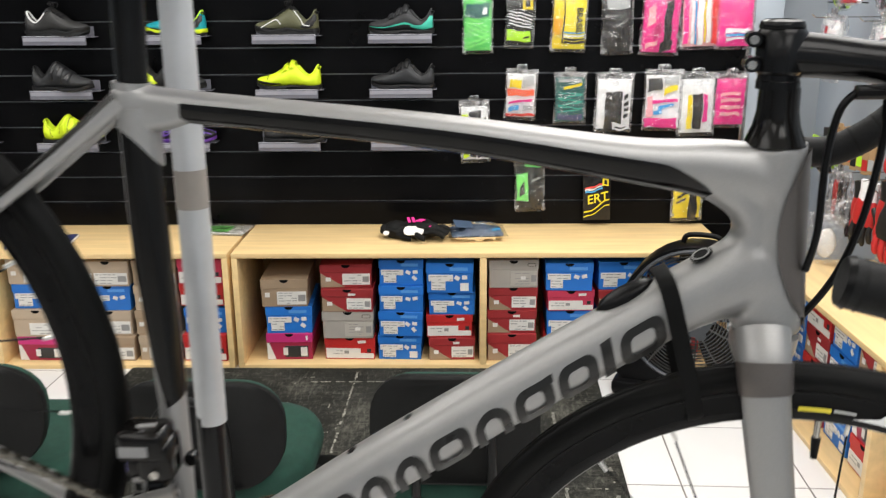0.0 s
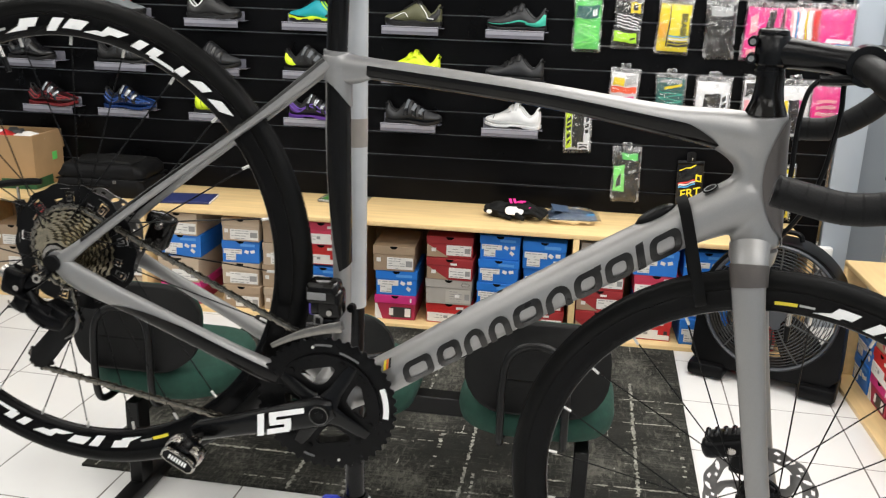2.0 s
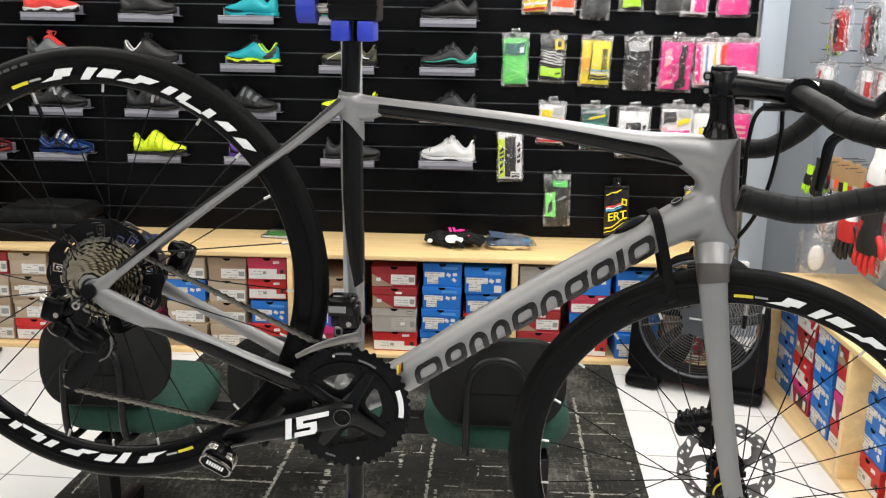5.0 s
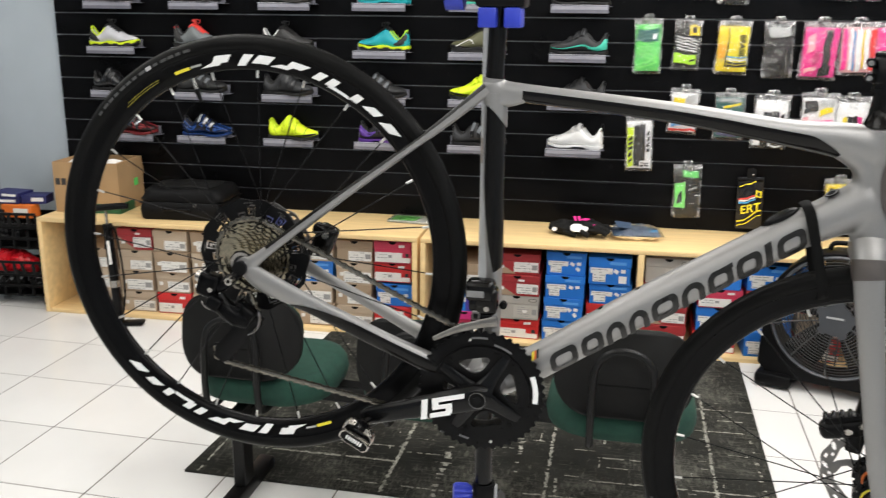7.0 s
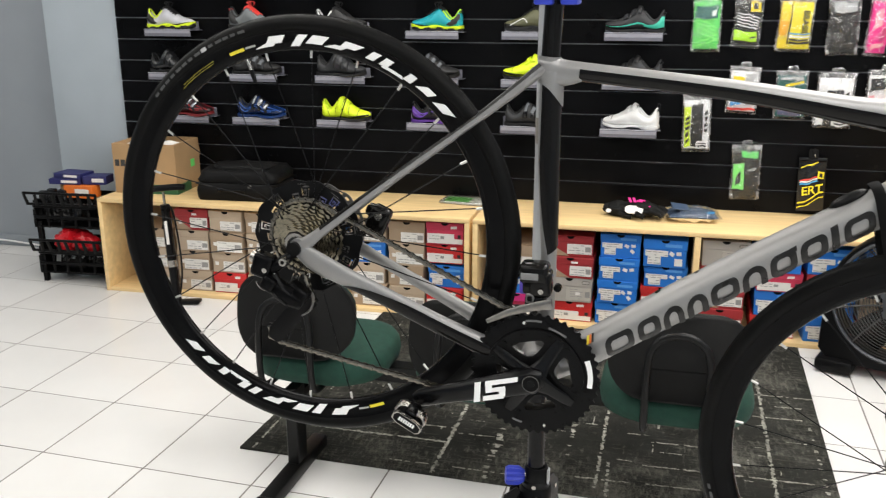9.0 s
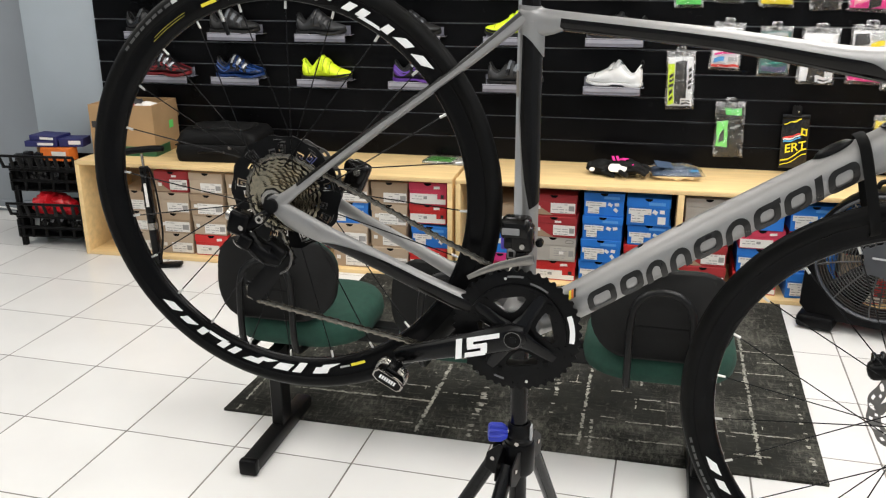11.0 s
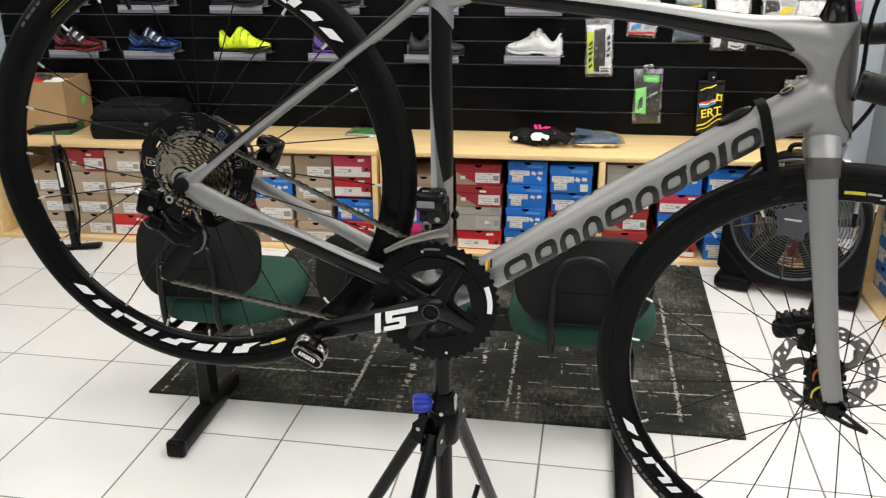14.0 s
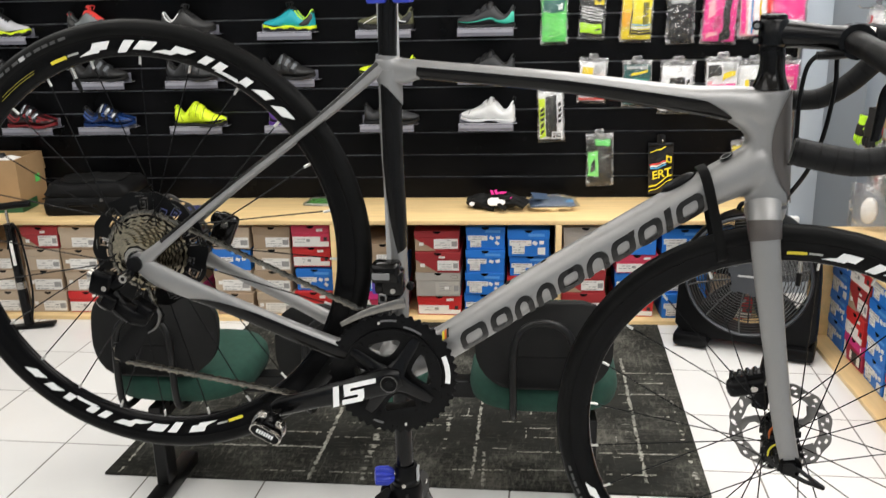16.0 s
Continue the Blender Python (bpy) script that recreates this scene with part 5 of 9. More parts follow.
bench = thing("bench_seating", "three green seats with black backs on a steel beam", "bench", pose(-1.72, -1.86, 0, 0, 0, -1.5))
part("beam", one_box(-0.64, 0.78, -0.03, 0.03, 0.295, 0.352, 0.004, 1), M["black_steel"], bench)
for lx, reach in ((-0.600, -0.425), (0.722, -0.60)):
    part("post", one_box(lx - 0.020, lx + 0.020, -0.205, -0.135, 0.05, 0.318, 0.003, 1), M["black_steel"], bench)
    part("beam_arm", one_box(lx - 0.020, lx + 0.020, -0.135, 0.03, 0.262, 0.2945, 0.003, 1), M["black_steel"], bench)
    part("foot", one_box(lx - 0.027, lx + 0.027, reach, 0.02, 0.004, 0.05, 0.008, 2), M["black_steel"], bench)
    part("foot_cap", one_box(lx - 0.029, lx + 0.029, reach - 0.01, reach + 0.02, 0.002, 0.053, 0.008, 2), M["black"], bench)
for sx, so, low in ((-0.58, 0.045, 0.0), (-0.01, 0.02, 0.034), (0.585, 0.0, 0.010)):
    bench_seat(bench, sx, so, low)


# ---- floor fan ----
fan = thing("floor_fan", "black square box fan with round wire grille, standing on tiles", "fan", pose(-0.222, -0.745, 0, -4, 0, -21) @ Matrix.Scale(1.0, 4))
out_pts = []
for a in range(0, 181, 12):
    out_pts.append((0.285 * math.cos(radians(a)), 0.335 + 0.275 * math.sin(radians(a))))
out_pts += [(-0.292, 0.10), (-0.285, 0.055), (-0.24, 0.04), (0.24, 0.04), (0.285, 0.055), (0.292, 0.10)]
bm = bmesh.new()
inner = [(0.252 * math.cos(radians(a)), 0.335 + 0.252 * math.sin(radians(a))) for a in range(0, 360, 10)]
ring_out = []
for a in range(0, 360, 10):
    d = Vector((math.cos(radians(a)), math.sin(radians(a))))
    c = Vector((0, 0.335))
    best = None
    for (p, q) in zip(out_pts, out_pts[1:] + out_pts[:1]):
        p, q = Vector(p) - c, Vector(q) - c
        e = q - p
        den = d.x * e.y - d.y * e.x
        if abs(den) < 1e-9:
            continue
        t = (p.x * e.y - p.y * e.x) / den
        s = (p.x * d.y - p.y * d.x) / den
        if t > 0 and -1e-6 <= s <= 1 + 1e-6:
            best = max(best or 0, t)
    ring_out.append(c + d * (best or 0.3))
rings(bm, [[Vector((x, -0.085, z)) for x, z in inner], [Vector((p.x * 0.985, -0.085, 0.335 + (p.y - 0.335) * 0.985)) for p in ring_out],
           [Vector((p.x, -0.07, p.y)) for p in ring_out], [Vector((p.x, 0.09, p.y)) for p in ring_out], [Vector((x, 0.09, z)) for x, z in inner]], closed=True)
part("housing", bm, M["black"], fan, "moulded black plastic housing")
for fx in (-0.215, 0.215):
    part("foot", one_box(fx - 0.075, fx + 0.075, -0.12, 0.14, 0.0, 0.06, 0.018, 2), M["black"], fan)
bm = bmesh.new()
for k in range(16):
    r = 0.066 + k * 0.0122
    turned(bm, [(r + 0.0015, -0.0013), (r + 0.0015, 0.0013), (r - 0.0015, 0.0013), (r - 0.0015, -0.0013)], 48, (0, -0.108 + 0.00010 * k * k, 0.335))
part("grille", bm, M["wire"], fan, "dark grey wire ring grille")
part("grille_rim", turned(bmesh.new(), [(0.262, -0.088), (0.262, -0.083), (0.246, -0.083), (0.249, -0.091), (0.256, -0.094)], 64, (0, 0, 0.335)), M["fan_grey"], fan, "dark grey rim of the grille", smooth=60)
for k in range(10):
    a = radians(k * 36 + 10)
    pts = [(q * math.cos(a + e), y, 0.335 + q * math.sin(a + e)) for q, e, y in ((0.060, 0.0, -0.110), (0.130, 0.02, -0.107), (0.200, 0.05, -0.098), (0.250, 0.08, -0.088))]
    part("spoke", sweep(bmesh.new(), curve_points(pts, 4), [(0.0034, 0.0018)] * 13, 6, ref=(0, 1, 0)), M["wire"], fan)
badge = [(q * math.cos(radians(a)), 0.335 + q * math.sin(radians(a))) for a, q in ((k * 9, 0.083 if k % 8 < 3 else 0.066) for k in range(40))]
part("hub_badge", plate(bmesh.new(), badge, -0.116, -0.104), M["fan_grey"], fan, "lobed dark grey centre plate")
part("badge_mark", one_box(-0.036, 0.030, -0.1175, -0.1155, 0.340, 0.348), LG, fan)
for k in range(5):
    bm = bmesh.new()
    a = radians(k * 72 + 20)
    m = Matrix.Translation((0, -0.02, 0.335)) @ Matrix.Rotation(-a, 4, "Y")
    loops = []
    for r, w, tw in ((0.05, 0.036, 32), (0.12, 0.064, 28), (0.2, 0.082, 24), (0.240, 0.078, 22)):
        ct, st = math.cos(radians(tw)), math.sin(radians(tw))
        loops.append([m @ Vector((r, (u * st + v), u * ct)) for u, v in ((-w, 0.002), (0, 0.006), (w, 0.002), (w, -0.002), (0, 0.002), (-w, -0.002))])
    rings(bm, loops)
    part("blade", bm, M["fan_blade"], fan, "dark glossy fan blade")
part("motor", disc(bmesh.new(), (0, 0, 0.335), 0.06, -0.03, 0.08, 28), M["black"], fan)
bm = bmesh.new()
for k in range(11):
    r = 0.065 + k * 0.0175
    turned(bm, [(r + 0.0013, -0.0013), (r + 0.0013, 0.0013), (r - 0.0013, 0.0013), (r - 0.0013, -0.0013)], 40, (0, 0.088, 0.335))
for k in range(8):
    a = radians(k * 45)
    rod(bm, (0.05 * math.cos(a), 0.088, 0.335 + 0.05 * math.sin(a)), (0.252 * math.cos(a), 0.088, 0.335 + 0.252 * math.sin(a)), 0.003, seg=6)
part("rear_grille", bm, M["wire"], fan)
part("handle", sweep(bmesh.new(), curve_points([(-0.07, 0.0, 0.605), (-0.05, 0.0, 0.635), (0.05, 0.0, 0.635), (0.07, 0.0, 0.605)], 5), 0.010, 10), M["black"], fan)

# ---- things beside and on the left cabinet ----
carton = thing("carton", "open brown cardboard carton with green and orange print", "cardboard box", pose(-3.865, -0.205, TOP + 0.001, 0, 0, 3))
CW, CD, CH = 0.178, 0.14, 0.265
bm = bmesh.new()
for x0, x1, y0, y1 in ((-CW, CW, -CD, -CD + 0.004), (-CW, CW, CD - 0.004, CD), (-CW, -CW + 0.004, -CD + 0.004, CD - 0.004), (CW - 0.004, CW, -CD + 0.004, CD - 0.004)):
    box(bm, x0, x1, y0, y1, 0, CH)
box(bm, -CW + 0.004, CW - 0.004, -CD + 0.004, CD - 0.004, 0, 0.004)
part("body", bm, M["cardboard"], carton)
part("flap", one_box(-CW, CW, -0.004, 0.0, -0.10, 0.0, m=pose(0, CD - 0.006, CH, 14)), M["cardboard"], carton)
part("flap", one_box(-0.004, 0.0, -CD + 0.012, CD - 0.012, -0.09, 0.0, m=pose(CW - 0.006, 0, CH, 0, 14, 0)), M["cardboard"], carton)
part("flap", one_box(0.0, 0.004, -CD + 0.012, CD - 0.012, -0.09, 0.0, m=pose(-CW + 0.006, 0, CH, 0, -14, 0)), M["cardboard"], carton)
part("green_band", one_box(0.0, CW, -CD - 0.0015, -CD, 0.0, 0.05), col("green_print", (0.02, 0.10, 0.04)), carton, "dark green printed band")
part("green_band", one_box(CW, CW + 0.0015, -CD, 0.02, 0.0, 0.05), col("green_print", (0.02, 0.10, 0.04)), carton, "dark green printed band")
part("orange_mark", one_box(-0.09, -0.04, -CD - 0.0015, -CD, 0.01, 0.07), ORG, carton, "orange printed square")
for mx in (-0.155, -0.122):
    part("printed_mark", one_box(mx - 0.012, mx + 0.012, -CD - 0.0015, -CD, 0.145, 0.180), M["ink"], carton, "black printed block")
part("green_tape", one_box(CW + 0.0005, CW + 0.002, 0.03, 0.075, 0.12, 0.16), GRN, carton)
filling = thing("plastic_bag_bundle", "white and red plastic bags filling a carton", "plastic bags", pose(-3.865, -0.205, TOP + 0.200, 0, 0, 3))
for k, (gx, gy, mm) in enumerate(((-0.09, 0.0, M["label"]), (0.0, 0.03, M["ink"]), (0.09, -0.02, M["label"]), (-0.02, -0.06, RED_))):
    bm = bmesh.new()
    bmesh.ops.create_icosphere(bm, subdivisions=3, radius=0.068)
    for v in bm.verts:
        v.co = Vector((v.co.x * 1.0, v.co.y * 0.75, v.co.z * 0.75)) * (1 + 0.55 * noise.noise(v.co * 26 + Vector((k * 5, 0, 0))) + 0.25 * noise.noise(v.co * 60 + Vector((0, k * 5, 0))))
        v.co += Vector((gx, gy, 0.02))
    part("bag", bm, mm, filling, smooth=60)

case = thing("soft_case", "black soft fabric carrying bag on cabinet", "bag", pose(-3.32, -0.245, TOP + 0.001, 0, 0, 3))


def soft_slab(w, d, levels, r, seed, amount):
    """A slumped fabric block built up in levels of height and size."""
    bm = bmesh.new()
    out = rounded(w, d, r, 8)
    n = len(out)
    loops = []
    for z, k in levels:
        lp = []
        for i in range(n * 3):
            (x0, y0), (x1, y1), f = out[i // 3], out[(i // 3 + 1) % n], (i % 3) / 3
            x, y = (x0 + (x1 - x0) * f) * k, (y0 + (y1 - y0) * f) * k
            q = noise.noise((x * 11 + seed, y * 11, z * 14)) + 0.5 * noise.noise((x * 28, y * 28 + seed, z * 30))
            lp.append(Vector((x * (1 + amount * q * 0.5), y * (1 + amount * q * 0.6), max(0.0, z + amount * 0.10 * q * (z > 0.01)))))
        loops.append(lp)
    return rings(bm, loops)


part("lower_half", soft_slab(0.445, 0.315, ((0.0, 0.97), (0.012, 1.0), (0.05, 1.01), (0.078, 0.985), (0.086, 0.95)), 0.04, 3, 0.09), M["tape"], case, smooth=60)
part("upper_half", soft_slab(0.430, 0.300, ((0.084, 0.96), (0.094, 1.0), (0.122, 1.0), (0.142, 0.95), (0.152, 0.86), (0.155, 0.6), (0.152, 0.25)), 0.05, 9, 0.16), M["tape"], case, smooth=60)
part("flap", soft_slab(0.30, 0.20, ((0.150, 1.0), (0.160, 0.99), (0.164, 0.9), (0.165, 0.4)), 0.04, 5, 0.14), M["seat_black"], case, "matt black lid flap", smooth=60)
part("zip", one_box(-0.218, 0.218, -0.155, 0.155, 0.081, 0.088, 0.003, 1), M["black"], case)
part("zip_puller", one_box(0.07, 0.088, -0.163, -0.157, 0.070, 0.086, 0.002, 1), M["rotor"], case)
part("handle", sweep(bmesh.new(), curve_points([(-0.09, -0.158, 0.050), (-0.06, -0.180, 0.058), (0.03, -0.180, 0.060), (0.05, -0.158, 0.050)], 5), (0.007), 8), M["black"], case)
rng = random.Random(8)

books = thing("catalogue", "dark blue catalogue lying on cabinet", "catalogue", pose(-2.87, -0.33, TOP + 0.001, 0, 0, 8))
part("cover", one_box(-0.15, 0.10, -0.09, 0.09, 0.0, 0.012, 0.002, 1), NVY, books)
part("pages", one_box(-0.147, 0.104, -0.087, 0.087, 0.002, 0.010), M["label"], books)
flat = thing("flat_pack", "flat green and white packet lying on cabinet", "packet", pose(-2.165, -0.14, TOP + 0.001, 0, 0, -6))
part("card", one_box(-0.11, 0.11, -0.075, 0.075, 0.0, 0.008, 0.002, 1), M["label"], flat)
part("green_print", one_box(-0.10, 0.03, -0.05, 0.05, 0.0082, 0.010), col("light_green_print", (0.22, 0.62, 0.16)), flat)
part("clear_wrap", one_box(-0.113, 0.113, -0.078, 0.078, -0.0005, 0.014, 0.004, 2), M["film"], flat)

gloves = thing("cycling_gloves", "pair of black cycling gloves with pink print on cabinet top", "gloves", pose(-1.325, -0.27, TOP + 0.001, 0, 0, -4))
for gi, (gx, gy, gz, rz) in enumerate(((-0.05, 0.02, 0.0, 14), (0.045, -0.005, 0.012, -10))):
    bm = bmesh.new()
    bmesh.ops.create_icosphere(bm, subdivisions=4, radius=1.0)
    for v in bm.verts:
        n = noise.noise(v.co * 2.4 + Vector((gi * 4, 0, 0)))
        v.co = Vector((v.co.x * 0.085, v.co.y * 0.052, max(0.0, 0.030 + v.co.z * 0.036))) * (1 + 0.22 * n)
    m = pose(gx, gy, gz, 0, 0, rz)
    bmesh.ops.transform(bm, matrix=m, verts=bm.verts)
    for f in range(4):
        q = [m @ Vector(c) for c in ((0.05, -0.040 + 0.024 * f, 0.030), (0.088, -0.048 + 0.029 * f, 0.026 + 0.008 * (f % 2)), (0.112, -0.052 + 0.031 * f, 0.014))]
        sweep(bm, curve_points(q, 4), [0.0135 - 0.0003 * g for g in range(9)], 10)
    q = [m @ Vector(c) for c in ((-0.02, -0.045, 0.022), (0.012, -0.078, 0.016), (0.035, -0.085, 0.012))]
    sweep(bm, curve_points(q, 4), 0.0125, 10)
    part("glove", bm, M["seat_black"], gloves, smooth=60)
part("palm_patch", plate(bmesh.new(), rounded(0.085, 0.042, 0.020, 5), -0.002, 0.002), M["label"], gloves, "white oval patch").matrix_basis = pose(0.015, -0.058, 0.048, -42, 0, 4)
for bx, by, bz, w, h, rz in ((-0.01, 0.0, 0.082, 0.012, 0.034, 20), (0.010, -0.004, 0.084, 0.012, 0.034, 20), (0.035, -0.006, 0.080, 0.030, 0.010, -15), (0.075, -0.02, 0.062, 0.026, 0.010, -30), (0.045, 0.012, 0.080, 0.030, 0.009, -10)):
    part("pink_print", one_box(-w / 2, w / 2, -h / 2, h / 2, 0.0, 0.003), PNK, gloves).matrix_basis = pose(bx, by - 0.012, bz, 24, 0, rz)
part("white_print", plate(bmesh.new(), rounded(0.026, 0.020, 0.008, 4), -0.002, 0.002), M["label"], gloves).matrix_basis = pose(-0.105, -0.035, 0.030, -40, 0, -25)
packet = thing("eyewear_packet", "dark grey item in crinkled clear bag on cabinet", "packet", pose(-1.05, -0.25, TOP + 0.002, 0, 0, 5))
bm = bag(bmesh.new(), 0.22, 0.16, 0.045, 0.010, 4)
part("folded_textile", bm, col("slate_fabric", (0.045, 0.075, 0.13)), packet, smooth=60).matrix_basis = pose(0, 0.07, 0.002, -90, 0, 0)
bm = bag(bmesh.new(), 0.25, 0.19, 0.055, 0.014, 8)
pf = part("clear_bag", bm, M["film"], packet, smooth=60)
pf.matrix_basis = pose(0, 0.08, 0.0, -90, 0, 0)
pf.visible_shadow = False
part("blue_card", one_box(0.02, 0.10, -0.07, -0.03, 0.0, 0.003, m=pose(0, 0, 0.048, 16)), SKY, packet)
part("tinted_lens", one_box(-0.10, -0.02, -0.05, 0.02, 0.0, 0.004, 0.001, 1, m=pose(0, 0, 0.055, 12, 8, 10)), col("slate_fabric", (0.045, 0.075, 0.13)), packet)


def organizer():
    o = thing("storage_crates", "two stacked black plastic crates holding boxes and red packets", "crate", pose(-4.305, -0.30, 0, 0, 0, 4))
    for lv, z0 in enumerate((0.05, 0.31)):
        crate = part("crate", one_box(-0.20, 0.20, -0.125, 0.13, z0, z0 + 0.012, 0.003, 1), M["black"], o)
        for k in range(6):
            x = -0.20 + 0.4 * k / 5
            part("bar", one_box(x - 0.008, x + 0.008, -0.130, -0.122, z0, z0 + 0.10 + 0.025 * (k % 2), 0.002, 1, m=pose(0, 0, 0)), M["black"], crate)
        for z in (z0 + 0.05, z0 + 0.11):
            part("rail", one_box(-0.205, 0.205, -0.133, -0.121, z, z + 0.018, 0.003, 1), M["black"], crate)
        for sx in (-0.205, 0.197):
            part("side", one_box(sx, sx + 0.008, -0.125, 0.13, z0, z0 + 0.15, 0.003, 1), M["black"], crate)
        part("back", one_box(-0.2, 0.2, 0.122, 0.13, z0, z0 + 0.16, 0.003, 1), M["black"], crate)
        for z, y in ((z0 + 0.128, -0.150), (z0 + 0.195, -0.182)):
            part("lip_rail", one_box(-0.222, 0.205, y, y + 0.012, z, z + 0.014, 0.003, 1), M["black"], crate)
        for k in range(9):
            x = -0.215 + 0.052 * k
            part("lip_bar", sweep(bmesh.new(), [(x, -0.148, z0 + 0.13), (x + 0.012 * (k % 2), -0.178, z0 + 0.20)], [(0.012, 0.003), (0.010, 0.003)], 6), M["black"], crate)
    for lx in (-0.185, 0.185):
        for ly in (-0.11, 0.115):
            part("leg", one_box(lx - 0.014, lx + 0.014, ly - 0.014, ly + 0.014, 0.0, 0.34, 0.003, 1), M["black"], o)
    return o


organizer()
for k, (x, y, z, w, d, h, rz, mm, lab) in enumerate(((-4.33, -0.33, 0.545, 0.18, 0.12, 0.03, 6, "navy", "dark blue flat product box with white print"), (-4.31, -0.32, 0.5755, 0.17, 0.12, 0.028, -4, "navy", "dark blue flat product box with white print"),
                                                     (-4.17, -0.31, 0.545, 0.13, 0.10, 0.045, 10, "navy", "dark blue product box with white label"), (-4.24, -0.36, 0.475, 0.17, 0.08, 0.068, 0, "orange", "orange product box with white stripe"),
                                                     (-4.35, -0.25, 0.475, 0.14, 0.1, 0.068, 0, "brown", "small brown cardboard product box"))):
    b = thing("product_box", lab, "box", pose(x, y, z, 0, 0, rz), "small boxes")
    mm = {"navy": col("navy_card", (0.016, 0.018, 0.105)), "orange": col("orange_card", (0.75, 0.17, 0.02)), "brown": M["cardboard"]}[mm]
    part("body", one_box(-w / 2, w / 2, -d / 2, d / 2, 0, h, 0.002, 1), mm, b)
    part("label", one_box(-w * 0.1, w * 0.4, -d / 2 - 0.0012, -d / 2 + 0.001, h * 0.3, h * 0.75), M["label"], b)
for k, (x, rz, h) in enumerate(((-4.455, 4, 0.185), (-4.395, -5, 0.20), (-4.335, 3, 0.195))):
    b = thing("upright_pack", "black upright accessory pack standing in crate", "packet", pose(x, -0.375, 0.3235, 8, 0, rz), "upright packs")
    part("card", one_box(-0.026, 0.026, -0.016, 0.016, 0, h, 0.007, 2), GLOSS, b)
    part("label", one_box(-0.014, 0.014, -0.0135, -0.0118, h * 0.55, h * 0.75), LG, b)
solid("wall_cable", sweep(bmesh.new(), curve_points([(-7.2, 0.130, 0.045), (-5.6, 0.128, 0.034), (-5.25, 0.125, 0.040), (-5.0, 0.122, 0.026), (-4.72, 0.110, 0.012)], 6), 0.006, 8), M["white"], "thin white cable lying along the skirting", "cable")

for k, (x, y, z, s) in enumerate(((-4.34, -0.38, 0.235, 0.07), (-4.26, -0.37, 0.225, 0.06), (-4.20, -0.38, 0.215, 0.05))):
    bm = bmesh.new()
    bmesh.ops.create_icosphere(bm, subdivisions=3, radius=s)
    for v in bm.verts:
        v.co *= 1 + 0.45 * noise.noise(v.co * 30 + Vector((k * 7, 0, 0)))
    solid("red_packet", bm, col("shiny_red_wrap", (0.55, 0.012, 0.02), 0.25), "crumpled shiny red plastic packet in crate", "packet", "red packets", m=pose(x, y, z))
for k in range(7):
    x = -4.45 + 0.052 * k
    b = thing("small_pack", "small black blister pack with grey label in crate", "packet", pose(x, -0.36 + 0.02 * (k % 3), 0.0632 + 0.0 * k, -12, 0, 8 * (k % 3 - 1)), "small packs")
    part("card", one_box(-0.022, 0.022, 0, 0.012, 0, 0.12, 0.002, 1), M["black"], b)
    part("label", one_box(-0.016, 0.016, -0.001, 0.001, 0.03, 0.07), LG, b)

rng = random.Random(21)
for k in range(22):
    low = k % 2
    x, y, z = -4.46 + 0.31 * ((k * 7) % 11) / 10, -0.36 + 0.10 * rng.random(), (0.105 if low else 0.365) + 0.05 * rng.random()
    bm = bag(bmesh.new(), 0.055 + 0.03 * rng.random(), 0.09 + 0.03 * rng.random(), 0.024, 0.010, 70 + k)
    b = thing("accessory_packet", "small black accessory in crinkled packet, heaped in crate", "packet", pose(x, y, z + 0.05, rng.uniform(-25, 10), rng.uniform(-40, 40), rng.uniform(-30, 30)), "packets in crates")
    part("packet_body", bm, GLOSS if k % 3 else M["seat_black"], b, smooth=45)
    if k % 3 != 1:
        part("label", one_box(-0.016, 0.010, -0.026, -0.0235, -0.060, -0.042), LG if k % 4 else M["nipple"], b)

pump = thing("floor_pump", "black upright floor pump with T handle standing on tiles", "floor pump", pose(-3.575, -0.605, 0, -2, -3, 12))
part("base", one_box(-0.12, 0.12, -0.03, 0.03, 0.0, 0.018, 0.006, 2), M["black"], pump)
part("barrel", rod(bmesh.new(), (0, 0, 0.018), (0, 0, 0.50), 0.023, seg=20), M["alu_black"], pump)
part("collar", rod(bmesh.new(), (0, 0, 0.20), (0, 0, 0.235), 0.024, seg=20), M["steel"], pump)
part("cap", rod(bmesh.new(), (0, 0, 0.49), (0, 0, 0.52), 0.023, seg=20), M["black"], pump)
part("shaft", rod(bmesh.new(), (0, 0, 0.52), (0, 0, 0.585), 0.007, seg=10), M["steel"], pump)
part("handle", sweep(bmesh.new(), curve_points([(-0.112, 0, 0.590), (-0.06, 0, 0.600), (0.0, 0, 0.604), (0.06, 0, 0.606), (0.112, 0, 0.604)], 4), [(0.014, 0.014)] * 2 + [(0.0165, 0.0165)] * 13 + [(0.014, 0.014)] * 2, 14, ref=(0, 1, 0)), M["black"], pump, smooth=60)
part("white_print", one_box(-0.007, 0.007, -0.0245, -0.020, 0.32, 0.44), M["label"], pump)
part("hose", sweep(bmesh.new(), curve_points([(0.02, -0.02, 0.03), (0.06, -0.04, 0.2), (0.05, -0.03, 0.45), (0.02, -0.025, 0.52), (-0.02, -0.02, 0.4)], 6), 0.005, 8), M["black"], pump)

